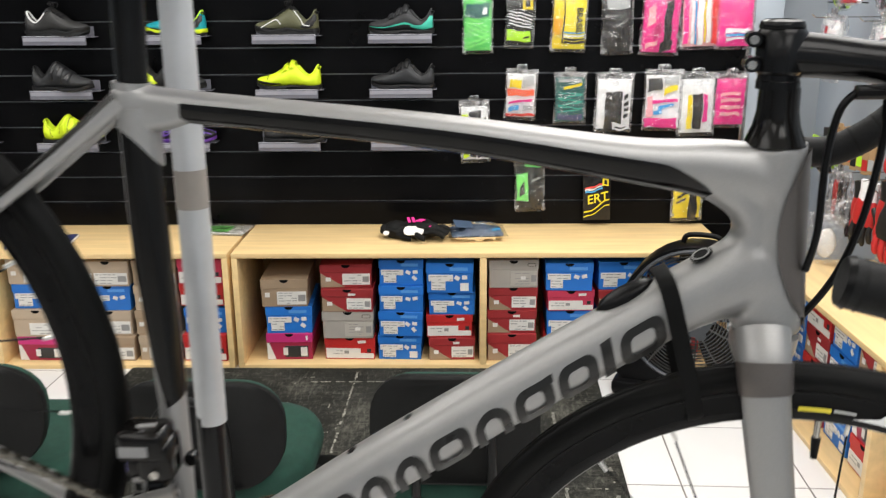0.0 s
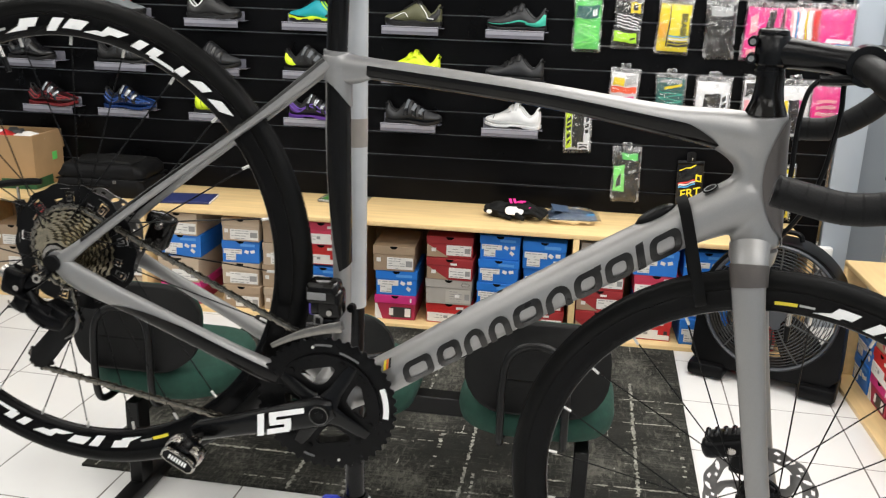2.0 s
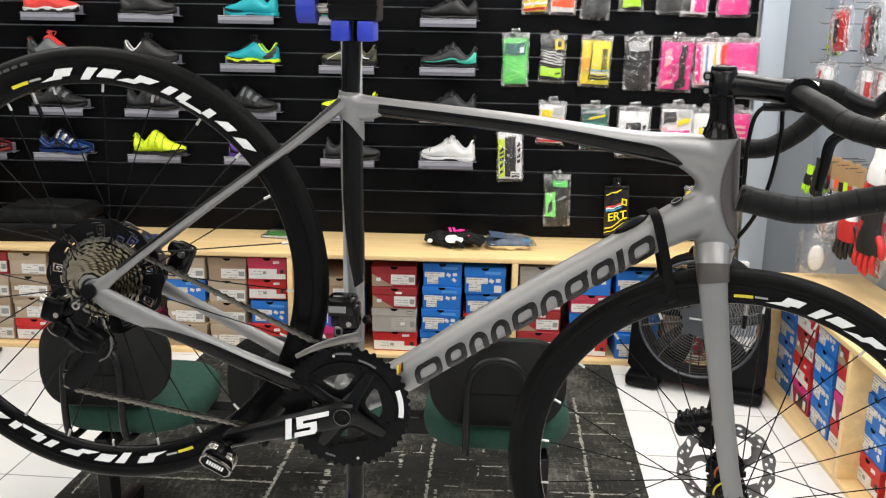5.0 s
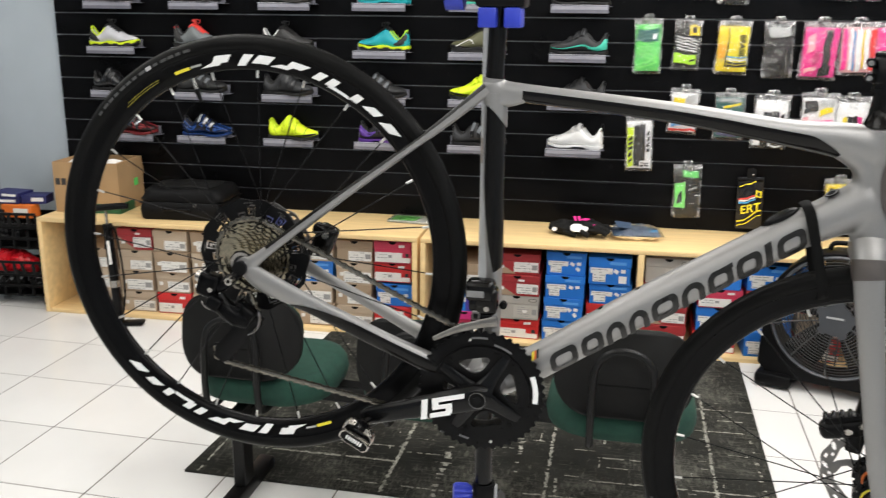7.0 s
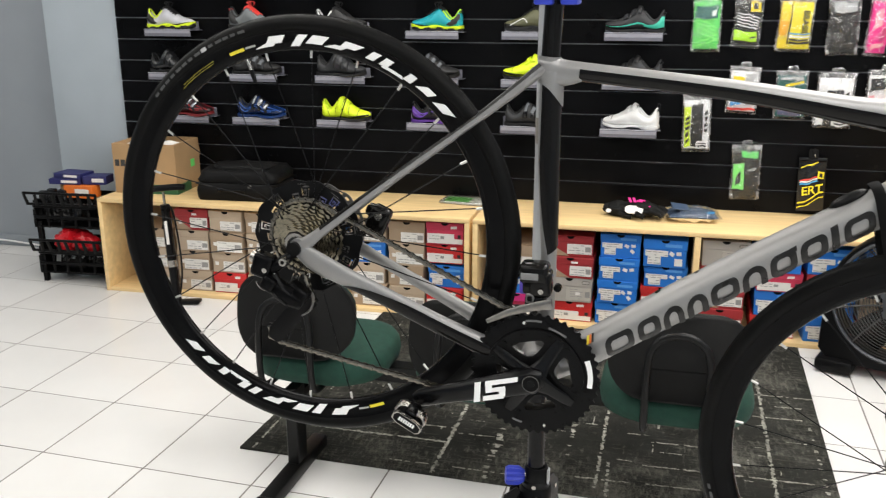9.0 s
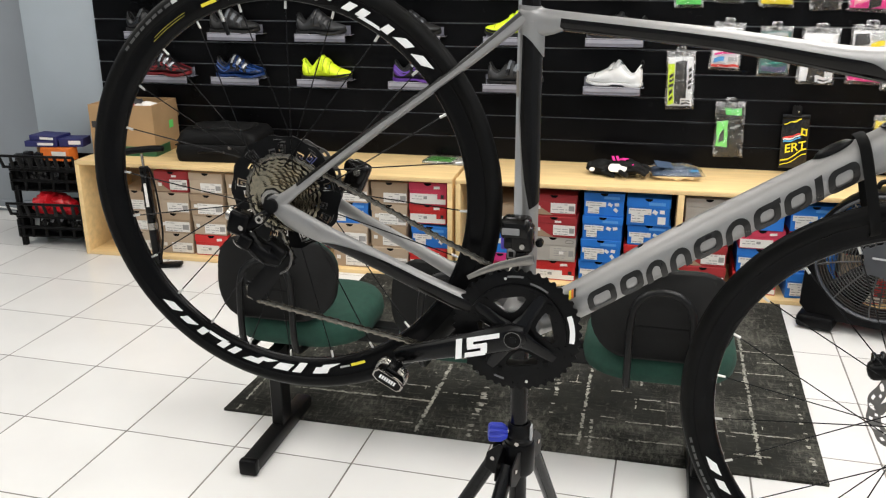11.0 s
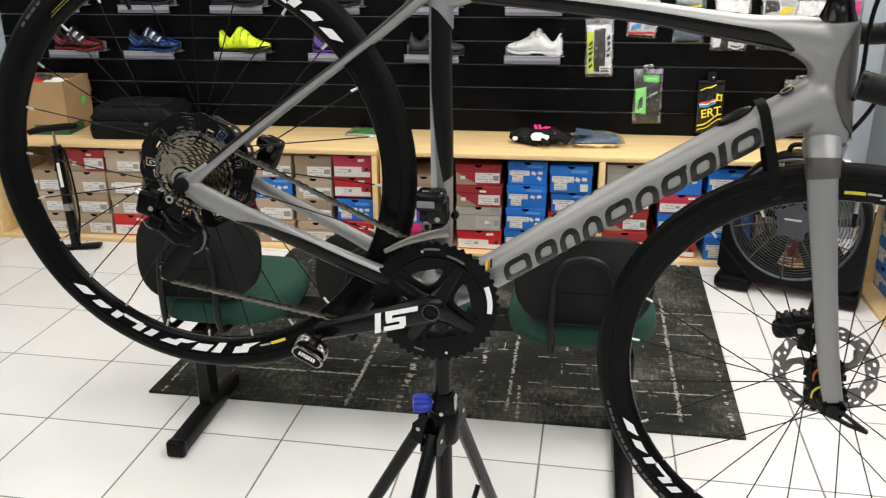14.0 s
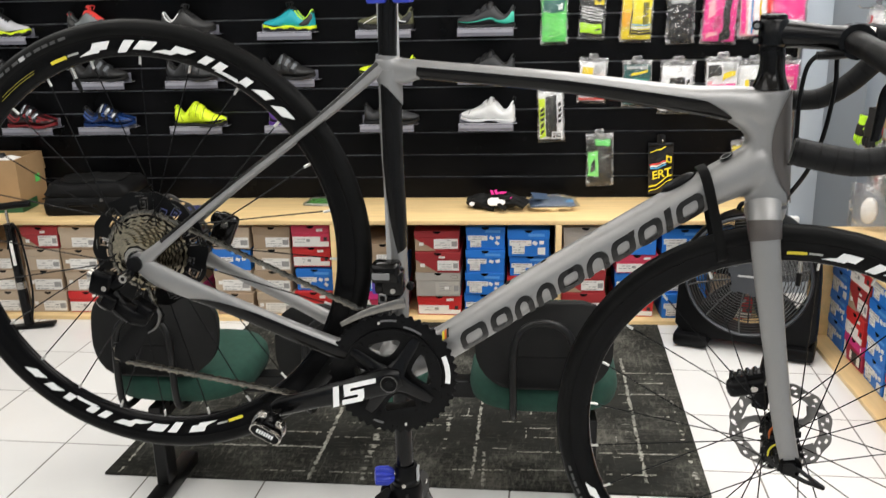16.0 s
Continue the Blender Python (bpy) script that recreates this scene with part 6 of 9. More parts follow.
# ---- goods at the side wall ----
clear = thing("clear_bag", "clear plastic bag with grey and white part on cabinet", "bag", pose(0.275, -0.665, TOP + 0.002, 0, 0, -35))
bm = bag(bmesh.new(), 0.17, 0.20, 0.09, 0.012, 2)
fb = part("film", bm, M["bag_film"], clear, smooth=60)
fb.matrix_basis = pose(0, 0.04, 0.20)
fb.visible_shadow = False
bm = bmesh.new()
rings(bm, [[Vector((0.034 * k * math.cos(a), y, 0.085 + 0.056 * k * math.sin(a))) for a in [2 * math.pi * g / 24 for g in range(24)]] for y, k in ((-0.022, 0.80), (-0.016, 1.0), (0.006, 1.0), (0.012, 0.85))])
part("white_part", bm, M["label"], clear, "white oval plastic part", smooth=60)
bm = bag(bmesh.new(), 0.11, 0.10, 0.05, 0.016, 5)
part("creased_top", bm, M["creased"], clear, smooth=30).matrix_basis = pose(0.025, 0.045, 0.255)

EASTWALL = pose(X1, 0, 0, 0, 0, -90)
HANG = [
    (0.72, 1.44, 0.15, 0.26, WPR, [(0.1, 0.35, 0.1, 0.9, RED_)], "white and red gloves in bag"),
    (0.66, 1.68, 0.15, 0.24, BLK, [(0.2, 0.6, 0.2, 0.8, RED_)], "black and red gloves in bag"),
    (0.58, 0.86, 0.13, 0.22, BLK, [(0.3, 0.6, 0.1, 0.9, RED_)], "black and red gloves hanging in bag"),
    (0.75, 0.84, 0.15, 0.26, RED_, [(0.3, 0.6, 0.1, 0.9, BLK)], "red and black gloves hanging in bag"),
    (0.93, 0.86, 0.15, 0.28, RED_, [(0.1, 0.3, 0.1, 0.9, WPR)], "red and white gloves hanging in bag"),
    (0.36, 1.43, 0.16, 0.26, WPR, [(0.1, 0.3, 0.0, 0.9, RED_), (0.7, 0.9, 0.0, 0.5, BLK)], "white gloves with red cuffs in bag"),
    (0.56, 1.42, 0.16, 0.28, WPR, [(0.55, 0.9, 0.0, 0.8, RED_)], "white and red gloves in bag"),
    (0.30, 1.60, 0.09, 0.16, LIME, [(0.2, 0.8, 0.0, 0.3, BLK)], "neon yellow gloves on a hook"),
    (0.46, 1.66, 0.15, 0.2, RED_, [(0.2, 0.6, 0.2, 0.8, BLK)], "red and black gloves in bag"),
    (0.78, 1.42, 0.16, 0.28, BLK, [(0.3, 0.7, 0.1, 0.9, WPR)], "black and white gloves in bag"),
    (0.98, 1.42, 0.16, 0.28, WPR, [(0.3, 0.7, 0.1, 0.9, RED_)], "white gloves in bag"),
]
for k, (u, z, w, h, body, panels, lab) in enumerate(HANG):
    p = pack(lab, "gloves pack", w, h, body, panels, seed=50 + k * 2, t=0.045, reach=0.075 + 0.05 * (k % 3))
    p.matrix_basis = EASTWALL @ pose(u, -0.06 - 0.05 * (k % 3), z, 0, rng.uniform(-4, 4), rng.uniform(-8, 8))


def hanging_glove(label, u, z, out, cuff, palm, tips, turn=0.0, size=1.0):
    """A glove hung by its cuff, fingers down."""
    g = thing("hanging_glove", label, "glove", EASTWALL @ pose(u, -out, z, 0, turn, 20) @ Matrix.Scale(size, 4), "gloves on hooks")
    bm = bmesh.new()
    rings(bm, [[Vector((w * math.cos(a), d * math.sin(a) + 0.003 * math.sin(3 * a + zz * 60), zz)) for a in [2 * math.pi * k / 16 for k in range(16)]] for zz, w, d in ((0.0, 0.036, 0.014), (-0.03, 0.035, 0.016), (-0.065, 0.038, 0.018))])
    part("cuff", bm, cuff, g, smooth=60)
    bm = bmesh.new()
    rings(bm, [[Vector((w * math.cos(a), d * math.sin(a), zz)) for a in [2 * math.pi * k / 16 for k in range(16)]] for zz, w, d in ((-0.063, 0.037, 0.018), (-0.09, 0.046, 0.022), (-0.125, 0.049, 0.021), (-0.15, 0.046, 0.016))])
    part("palm", bm, palm, g, smooth=60)
    for k, (fx, ln) in enumerate(((-0.034, 0.062), (-0.012, 0.078), (0.011, 0.080), (0.033, 0.066))):
        pts = curve_points([(fx, 0, -0.14), (fx * 1.1, -0.008, -0.14 - ln * 0.5), (fx * 1.05 + 0.004, -0.004 + 0.006 * (k % 2), -0.14 - ln)], 4)
        part("finger", sweep(bmesh.new(), pts, [0.0092] * 7 + [0.008, 0.004], 10, ref=(1, 0, 0)), tips, g, smooth=60)
    pts = curve_points([(0.036, 0, -0.085), (0.062, -0.008, -0.11), (0.070, -0.006, -0.15)], 4)
    part("thumb", sweep(bmesh.new(), pts, [0.0125] * 7 + [0.010, 0.005], 10, ref=(0, 1, 0)), tips, g, smooth=60)
    reach = rod(bmesh.new(), (0, -0.03, 0.004), (0, -0.03 + 0.05 / size, 0.004), 0.0022, seg=6)
    wall_end = pose(0, 0, 0, 0, 0, -20) @ Vector((0, (out + 0.002) / size, 0.004))
    rod(reach, (0, -0.03 + 0.05 / size, 0.004), wall_end, 0.0022, seg=6)
    part("hook", reach, M["steel"], g)


for u, z, out, cuff, palm, tips, turn, size, lab in (
        (0.29, 0.945, 0.17, LIME, BLK, LIME, 8, 0.62, "neon yellow and black glove on wire hook"), (0.375, 0.985, 0.15, BLK, BLK, LIME, -8, 0.72, "black and neon yellow glove on wire hook"),
        (0.455, 1.00, 0.19, BLK, BLK, BLK, 3, 0.85, "black cycling glove on wire hook"), (0.80, 0.86, 0.20, BLK, RED_, RED_, -5, 0.95, "red glove with black cuff on hook"),
        (0.90, 0.88, 0.22, WPR, RED_, BLK, 4, 1.05, "red glove with white cuff on hook"), (1.00, 0.90, 0.20, BLK, RED_, RED_, -3, 1.05, "red and black glove on wire hook"),
        (1.10, 0.90, 0.22, BLK, BLK, RED_, 5, 1.2, "black glove with red fingers on hook"), (1.02, 1.14, 0.18, WPR, WPR, RED_, 5, 1.1, "white glove with red fingers on hook"),
        (0.72, 0.80, 0.16, RED_, BLK, BLK, 5, 0.9, "black glove with red cuff on hook")):
    hanging_glove(lab, u, z, out, cuff, palm, tips, turn, size)
for k in range(9):
    u = 0.405 + 0.048 * k
    c = thing("hang_card", "narrow tan cardboard hang card on hook", "card", EASTWALL @ pose(u, -0.15, 0.862 + 0.008 * (k % 2), 0, 2 * (k % 3 - 1), 15), "cards on hooks")
    part("card", one_box(-0.017, 0.017, -0.002, 0.002, 0.0, 0.15, 0.001, 1), M["cardboard"], c)
    part("card_print", one_box(-0.014, 0.014, -0.0032, -0.002, 0.015, 0.055), (LIME, RED_, LG, ORG, BLK)[k % 5], c)
    part("hook", rod(bmesh.new(), (0, -0.03, 0.13), (0, 0.14, 0.13), 0.0022, seg=6), M["steel"], c)
solid("wire_hook", rod(bmesh.new(), (0, 0, 0), (0, -0.16, 0.004), 0.0025, seg=6), M["black_steel"], "thin black wire display hook on wall", "hook", m=EASTWALL @ pose(0.27, -0.02, 1.47))

# ---- repair stand ----
SX, SY = -1.433, -2.945
stand = thing("repair_stand", "black tripod bicycle repair stand with grey mast and blue clamp", "repair stand", pose(SX, SY, 0))
part("mast", rod(bmesh.new(), (0.005, 0, 1.02), (0.005, 0, 1.58), 0.0175, seg=28), M["mast"], stand, "light grey aluminium upper mast")
part("mast_tape", rod(bmesh.new(), (0.005, 0, 1.2815), (0.005, 0, 1.325), 0.0179, seg=28), paint("brown_grey_tape", (0.21, 0.19, 0.17)), stand, "brownish band of tape")
part("lower_mast", rod(bmesh.new(), (0.010, 0, 0.10), (0.003, 0, 1.03), 0.0168, seg=28), M["alu_black"], stand, "black lower mast tube")
part("mast_collar", turned(bmesh.new(), [(0.0175, 0.632), (0.026, 0.632), (0.026, 0.640), (0.0225, 0.644), (0.0225, 0.668), (0.0205, 0.672), (0.0175, 0.672)], 28, (0.007, 0, 0), "z"), M["black"], stand)
part("collar_band", one_box(0.028, 0.0325, -0.012, 0.004, 0.640, 0.668, 0.001, 1), M["mast"], stand, "pale metal clamp end")
part("collar_bolt", rod(bmesh.new(), (0.006, -0.027, 0.638), (0.006, -0.024, 0.638), 0.0042, seg=12), M["steel"], stand)
hub = part("tripod_hub", turned(bmesh.new(), [(0.0175, 0.568), (0.028, 0.568), (0.031, 0.574), (0.031, 0.626), (0.028, 0.632), (0.0175, 0.632)], 28, (0.007, 0, 0), "z"), M["black"], stand)
bm = bmesh.new()
rings(bm, [[Vector((x, (r + 0.0022 * math.cos(10 * q)) * math.cos(q), (r + 0.0022 * math.cos(10 * q)) * math.sin(q))) for q in [2 * math.pi * k / 80 for k in range(80)]] for x, r in ((-0.040, 0.009), (-0.039, 0.0155), (-0.034, 0.0185), (-0.012, 0.0185), (-0.006, 0.0145), (0.0, 0.010))])
knob = part("clamp_knob", bm, M["blue"], stand, "blue ribbed plastic knob")
knob.matrix_basis = pose(-0.014, -0.012, 0.653, 0, 4, 14) @ Matrix.Scale(0.90, 4)
part("knob_bolt", rod(bmesh.new(), (-0.03, -0.012, 0.655), (0.0, -0.006, 0.655), 0.006, seg=10), M["steel"], stand)
for ax, ay, z0 in ((-0.353, 0.073, 0.598), (0.130, 0.360, 0.618), (-0.143, -0.380, 0.600)):
    d = Vector((ax, ay, 0)).normalized()
    off = Vector((0.007, 0, 0))
    p0 = off + d * 0.040 + Vector((0, 0, z0))
    p1 = off + Vector((ax, ay, 0.012))
    leg = part("leg", rod(bmesh.new(), p0, p1, 0.0140, 0.0132, 16), M["alu_black"], stand, "black tubular tripod leg")
    part("foot_cap", rod(bmesh.new(), p1 + (p0 - p1).normalized() * 0.05, p1 - Vector((0, 0, 0.010)), 0.017, 0.018, 14), M["black"], leg)
    side = Vector((-d.y, d.x, 0))
    bm = bmesh.new()
    for sg in (-1, 1):
        loops = []
        for w in (0.0150, 0.0180):
            out = ((0.010, 0.020), (0.034, 0.026), (0.058, 0.004), (0.062, -0.030), (0.044, -0.040), (0.012, -0.026))
            loops.append([off + d * u + side * (sg * w) + Vector((0, 0, z0 + v)) for u, v in out])
        rings(bm, loops)
    part("leg_bracket", bm, M["black"], leg, "black pressed steel bracket")
    for u, v in ((0.046, -0.006),):
        q = off + d * u + Vector((0, 0, z0 + v))
        part("bolt", rod(bmesh.new(), q - side * 0.0200, q + side * 0.0200, 0.0045, seg=12), M["steel"], leg)
    q = off + Vector((ax, ay, 0)) * 0.42 + Vector((0, 0, z0 * 0.58))
    part("brace", rod(bmesh.new(), off + Vector((0, 0, 0.20)) + d * 0.018, q, 0.006, seg=8), M["black"], leg)
part("lower_collar", rod(bmesh.new(), (0.009, 0, 0.17), (0.009, 0, 0.23), 0.026, seg=20), M["black"], stand)
part("clamp_arm", one_box(-0.022, 0.040, -0.21, 0.03, 1.545, 1.60, 0.008, 2), M["black"], stand, "black clamp arm")
part("clamp_body", one_box(0.010, 0.078, -0.262, -0.187, 1.536, 1.61, 0.005, 2), M["black"], stand)
part("jaw", one_box(0.0140, 0.0395, -0.262, -0.202, 1.509, 1.536, 0.003, 2), M["blue"], stand, "blue rubber clamp jaw")
part("jaw", one_box(0.0495, 0.0725, -0.262, -0.202, 1.509, 1.536, 0.003, 2), M["blue"], stand, "blue rubber clamp jaw")
lever = part("jaw_knob", rod(bmesh.new(), (-0.036, -0.225, 1.553), (-0.010, -0.225, 1.553), 0.021, seg=18), M["blue"], stand, "blue clamp tightening knob")
part("screw", rod(bmesh.new(), (-0.012, -0.225, 1.553), (0.016, -0.225, 1.553), 0.007, seg=10), M["steel"], lever)
bm = bmesh.new()
for g in range(5):
    box(bm, 0.010, 0.079, -0.2635, -0.2600, 1.552 + 0.011 * g, 1.557 + 0.011 * g, 0.001, 1)
part("clamp_ribs", bm, M["black"], stand)

# ---- road bicycle ----
bike = thing("road_bicycle", "satin grey carbon road bicycle with black parts in repair stand", "bicycle", pose(-1.3, -3.174, 1.1, 0.53, 0, -1.64))
REAR, FRONT, CRANK = Vector((-0.4700, 0, 0.058)), Vector((0.4762, 0, -0.2338)), Vector((-0.100, 0, -0.120))
STEER = Matrix.Translation((0.425, 0, 0.2)) @ Matrix.Rotation(radians(-12), 4, Vector((-0.03, 0, 1)).normalized()) @ Matrix.Translation((-0.425, 0, -0.2))


def pipe(bm, keys, seg=20, n=6, power=0.92):
    """keys: (x, y, z, half height, half width)."""
    pts = curve_points([k[:3] for k in keys], n)
    rad = curve_points([(k[3], k[4], 0) for k in keys], n)
    return sweep(bm, pts, [(r.x, r.y) for r in rad], seg, ref=(0, 1, 0), power=power)


TOPTUBE = [(-0.110, 0, 0.327, 0.014, 0.015), (-0.05, 0, 0.3205, 0.0125, 0.0155), (0.147, 0, 0.3005, 0.0138, 0.018), (0.30, 0, 0.278, 0.0178, 0.020), (0.368, 0, 0.2705, 0.0235, 0.021), (0.418, 0, 0.262, 0.028, 0.022)]
DOWNTUBE = [(-0.100, 0, -0.128, 0.027, 0.032), (-0.0265, 0, -0.088, 0.0265, 0.031), (0.11, 0, 0.0045, 0.0275, 0.029), (0.25, 0, 0.094, 0.0275, 0.027), (0.345, 0, 0.152, 0.0275, 0.025), (0.418, 0, 0.188, 0.036, 0.024)]
bm = bmesh.new()
pipe(bm, TOPTUBE)
pipe(bm, DOWNTUBE)
sweep(bm, [(0.4195, 0, 0.2905), (0.4235, 0, 0.255), (0.4275, 0, 0.21), (0.4265, 0, 0.165), (0.426, 0, 0.130)], [(0.0255, 0.0225), (0.0235, 0.022), (0.0225, 0.0225), (0.028, 0.0235), (0.0295, 0.026)], 24)
pipe(bm, [(0.36, 0, 0.262, 0.012, 0.018), (0.396, 0, 0.240, 0.0135, 0.019), (0.4035, 0, 0.214, 0.0125, 0.019), (0.379, 0, 0.176, 0.014, 0.02)])
disc(bm, (CRANK.x, 0, CRANK.z), 0.033, -0.040, 0.040, 28)
sweep(bm, [(-0.1005, 0, 0.338), (-0.0975, 0, 0.322), (-0.0960, 0, 0.310)], [(0.0165, 0.0168), (0.0185, 0.0170), (0.0178, 0.0162)], 18)
pipe(bm, [(-0.116, 0, 0.322, 0.008, 0.014), (-0.098, 0, 0.311, 0.011, 0.016), (-0.073, 0, 0.3085, 0.0085, 0.0155), (-0.043, 0, 0.3165, 0.006, 0.0145)])
lug = bmesh.new()
rings(lug, [[Vector((-0.0955 + 0.0178 * math.cos(a), 0.0171 * math.sin(a), z + dip * (0.5 + 0.5 * math.cos(a)) ** 2)) for a in [2 * math.pi * k / 28 for k in range(28)]] for z, dip in ((0.320, 0.0), (0.312, -0.012), (0.305, -0.032), (0.304, -0.033))])
frame_part = part("frame", bm, M["paint_grey"], bike, "satin grey carbon main frame", smooth=80)
re = frame_part.modifiers.new("blend", "REMESH")
re.mode, re.voxel_size, re.use_smooth_shade = "VOXEL", 0.0024, True
sm = frame_part.modifiers.new("soft", "SMOOTH")
sm.factor, sm.iterations = 0.5, 30


def under_strip(keys, a0, a1, extra=0.0012, seg=10, n=6, power=0.92):
    """A band on a tube between two angles of its section."""
    pts = curve_points([k[:3] for k in keys], n)
    rad = curve_points([(k[3], k[4], 0) for k in keys], n)
    bm = bmesh.new()
    rows = []
    for i, p in enumerate(pts):
        d = (pts[min(i + 1, len(pts) - 1)] - pts[max(i - 1, 0)]).normalized()
        side = d.cross(Vector((0, 1, 0))).normalized()
        up = side.cross(d)
        t = i / (len(pts) - 1)
        b0, b1 = a0(t), a1(t)
        row = []
        for k in range(seg + 1):
            a = radians(b0 + (b1 - b0) * k / seg)
            c, s = math.cos(a), math.sin(a)
            c, s = math.copysign(abs(c) ** power, c), math.copysign(abs(s) ** power, s)
            row.append(bm.verts.new(p + side * ((rad[i].x + extra) * c) + up * ((rad[i].y + extra) * s)))
        rows.append(row)
    for a, b in zip(rows, rows[1:]):
        for k in range(seg):
            bm.faces.new((a[k], a[k + 1], b[k + 1], b[k]))
    return bm


part("seat_lug", lug, M["paint_grey"], frame_part, "grey lug with slanted lower edge", smooth=60)
TT2 = [(-0.055, 0, 0.3208, 0.0125, 0.0155)] + TOPTUBE[2:4] + [(0.350, 0, 0.2725, 0.0215, 0.0205), (0.383, 0, 0.2685, 0.0255, 0.0212)]
part("black_underside", under_strip(TT2, lambda t: 100 + 40 * t + 45 * max(0.0, (t - 0.6) / 0.4) ** 2, lambda t: 284 - 22 * t * t - 74 * max(0.0, (t - 0.55) / 0.45) ** 2, 0.0015), M["carbon"], frame_part, "gloss black underside of the top tube", smooth=60)
bm = bmesh.new()
rows = []
for k in range(15):
    f = k / 14
    z = 0.2865 - 0.152 * f
    cx = 0.4195 + 0.0065 * f
    rx = 0.0255 + 0.004 * f * f
    ry = 0.0222 + 0.0038 * f * f
    wide = radians(34 + 60 * math.sin(math.pi * min(1, f * 1.08)) ** 0.7 if f < 0.92 else 30)
    rows.append([bm.verts.new((cx + (rx + 0.0022) * math.cos(wide * (q / 8 - 1)), (ry + 0.0022) * math.sin(wide * (q / 8 - 1)), z)) for q in range(17)])
for a, b in zip(rows, rows[1:]):
    for q in range(16):
        bm.faces.new((a[q], a[q + 1], b[q + 1], b[q]))
part("front_panel", bm, M["paint_dark"], frame_part, "darker graphite front of the head tube", smooth=80)
TUBE_Z = (-0.09, 0.0, 0.06, 0.12, 0.18, 0.235, 0.305)
TUBE_X = (-0.0945, -0.0915, -0.0912, -0.0930, -0.0957, -0.0965, -0.0962)
TUBE_R = (0.0135, 0.0122, 0.0118, 0.0134, 0.0152, 0.0157, 0.0152)
levels = [0.305 - 0.395 * k / 24 for k in range(25)]
part("seat_tube", sweep(bmesh.new(), [(float(np.interp(z, TUBE_Z, TUBE_X)), 0, z) for z in levels], [(float(np.interp(z, TUBE_Z, TUBE_R)), 0.0155) for z in levels], 24), M["paint_grey"], bike, "slim grey seat tube with black sides", smooth=60)
bm = bmesh.new()
rows = []
for k in range(25):
    f = k / 24
    row = []
    for q in range(33):
        e = q / 16 - 1
        z = 0.304 - f * (0.237 + 0.010 * abs(e))
        cx, rx = float(np.interp(z, TUBE_Z, TUBE_X)), float(np.interp(z, TUBE_Z, TUBE_R))
        back = float(np.interp(z, (0.055, 0.075, 0.10, 0.14, 0.19, 0.30), (-0.0905, -0.0945, -0.0990, -0.1035, -0.1066, -0.1055)))
        w = e * math.acos(max(-0.98, min(0.98, (back - cx) / rx)))
        row.append(bm.verts.new((cx + (rx + 0.0011) * math.cos(w), (0.0155 + 0.0011) * math.sin(w), z)))
    rows.append(row)
for u, d in zip(rows, rows[1:]):
    for q in range(32):
        bm.faces.new((u[q], u[q + 1], d[q + 1], d[q]))
part("black_panel", bm, M["carbon"], bike, "gloss black pointed panel on the seat tube", smooth=60)
part("seatpost", rod(bmesh.new(), (-0.0975, 0, 0.335), (-0.0895, 0, 0.52), 0.0132, seg=24), M["carbon"], bike, "gloss black round seatpost")
part("seat_clamp", sweep(bmesh.new(), [(-0.0985, 0, 0.334), (-0.0980, 0, 0.340)], [(0.0156, 0.0156)] * 2, 20), M["paint_grey"], bike)
for sg in (-1, 1):
    keys = [(-0.106, sg * 0.010, 0.325, 0.009, 0.007), (-0.195, sg * 0.026, 0.254, 0.0062, 0.006), (-0.336, sg * 0.048, 0.151, 0.0062, 0.006), (-0.425, sg * 0.060, 0.082, 0.0075, 0.006), (-0.458, sg * 0.063, 0.056, 0.012, 0.006)]
    stay = part("seatstay", pipe(bmesh.new(), keys, 14), M["paint_grey"], bike, "thin grey seatstay", smooth=60)
    part("dark_underside", under_strip(keys[:4], lambda t: 95, lambda t: 252, 0.0006), M["carbon"], stay, "gloss black lower side", smooth=60)
    keys = [(-0.466, sg * 0.063, 0.056, 0.012, 0.006), (-0.435, sg * 0.063, 0.034, 0.017, 0.007), (-0.388, sg * 0.059, 0.0110, 0.0152, 0.0076), (-0.35, sg * 0.055, -0.006, 0.014, 0.008), (-0.24, sg * 0.046, -0.058, 0.0145, 0.010), (-0.15, sg * 0.034, -0.100, 0.017, 0.013), (-0.11, sg * 0.028, -0.118, 0.018, 0.014)]
    if sg > 0:
        keys = [(x, y, z, hh * k, hw) for (x, y, z, hh, hw), k in zip(keys, (1.0, 0.74, 0.66, 0.66, 0.74, 0.9, 1.0))]
    cs = part("chainstay", pipe(bmesh.new(), keys, 16), M["paint_grey"], bike, "grey carbon chainstay", smooth=60)
    if sg < 0:
        part("black_underside", under_strip(keys[2:], lambda t: 84, lambda t: 222 + 78 * min(1.0, 2.6 * t), 0.0010), M["carbon"], cs, "gloss black lower side", smooth=60)
    bm = disc(bmesh.new(), (-0.4630, 0, 0.056), 0.0135, sg * 0.063 - 0.004, sg * 0.063 + 0.004, 24)
    part("dropout", bm, M["paint_grey"], bike)
part("thru_axle", disc(bmesh.new(), (-0.4680, 0, 0.0535), 0.0112, -0.074, 0.07, 24), M["black"], bike)

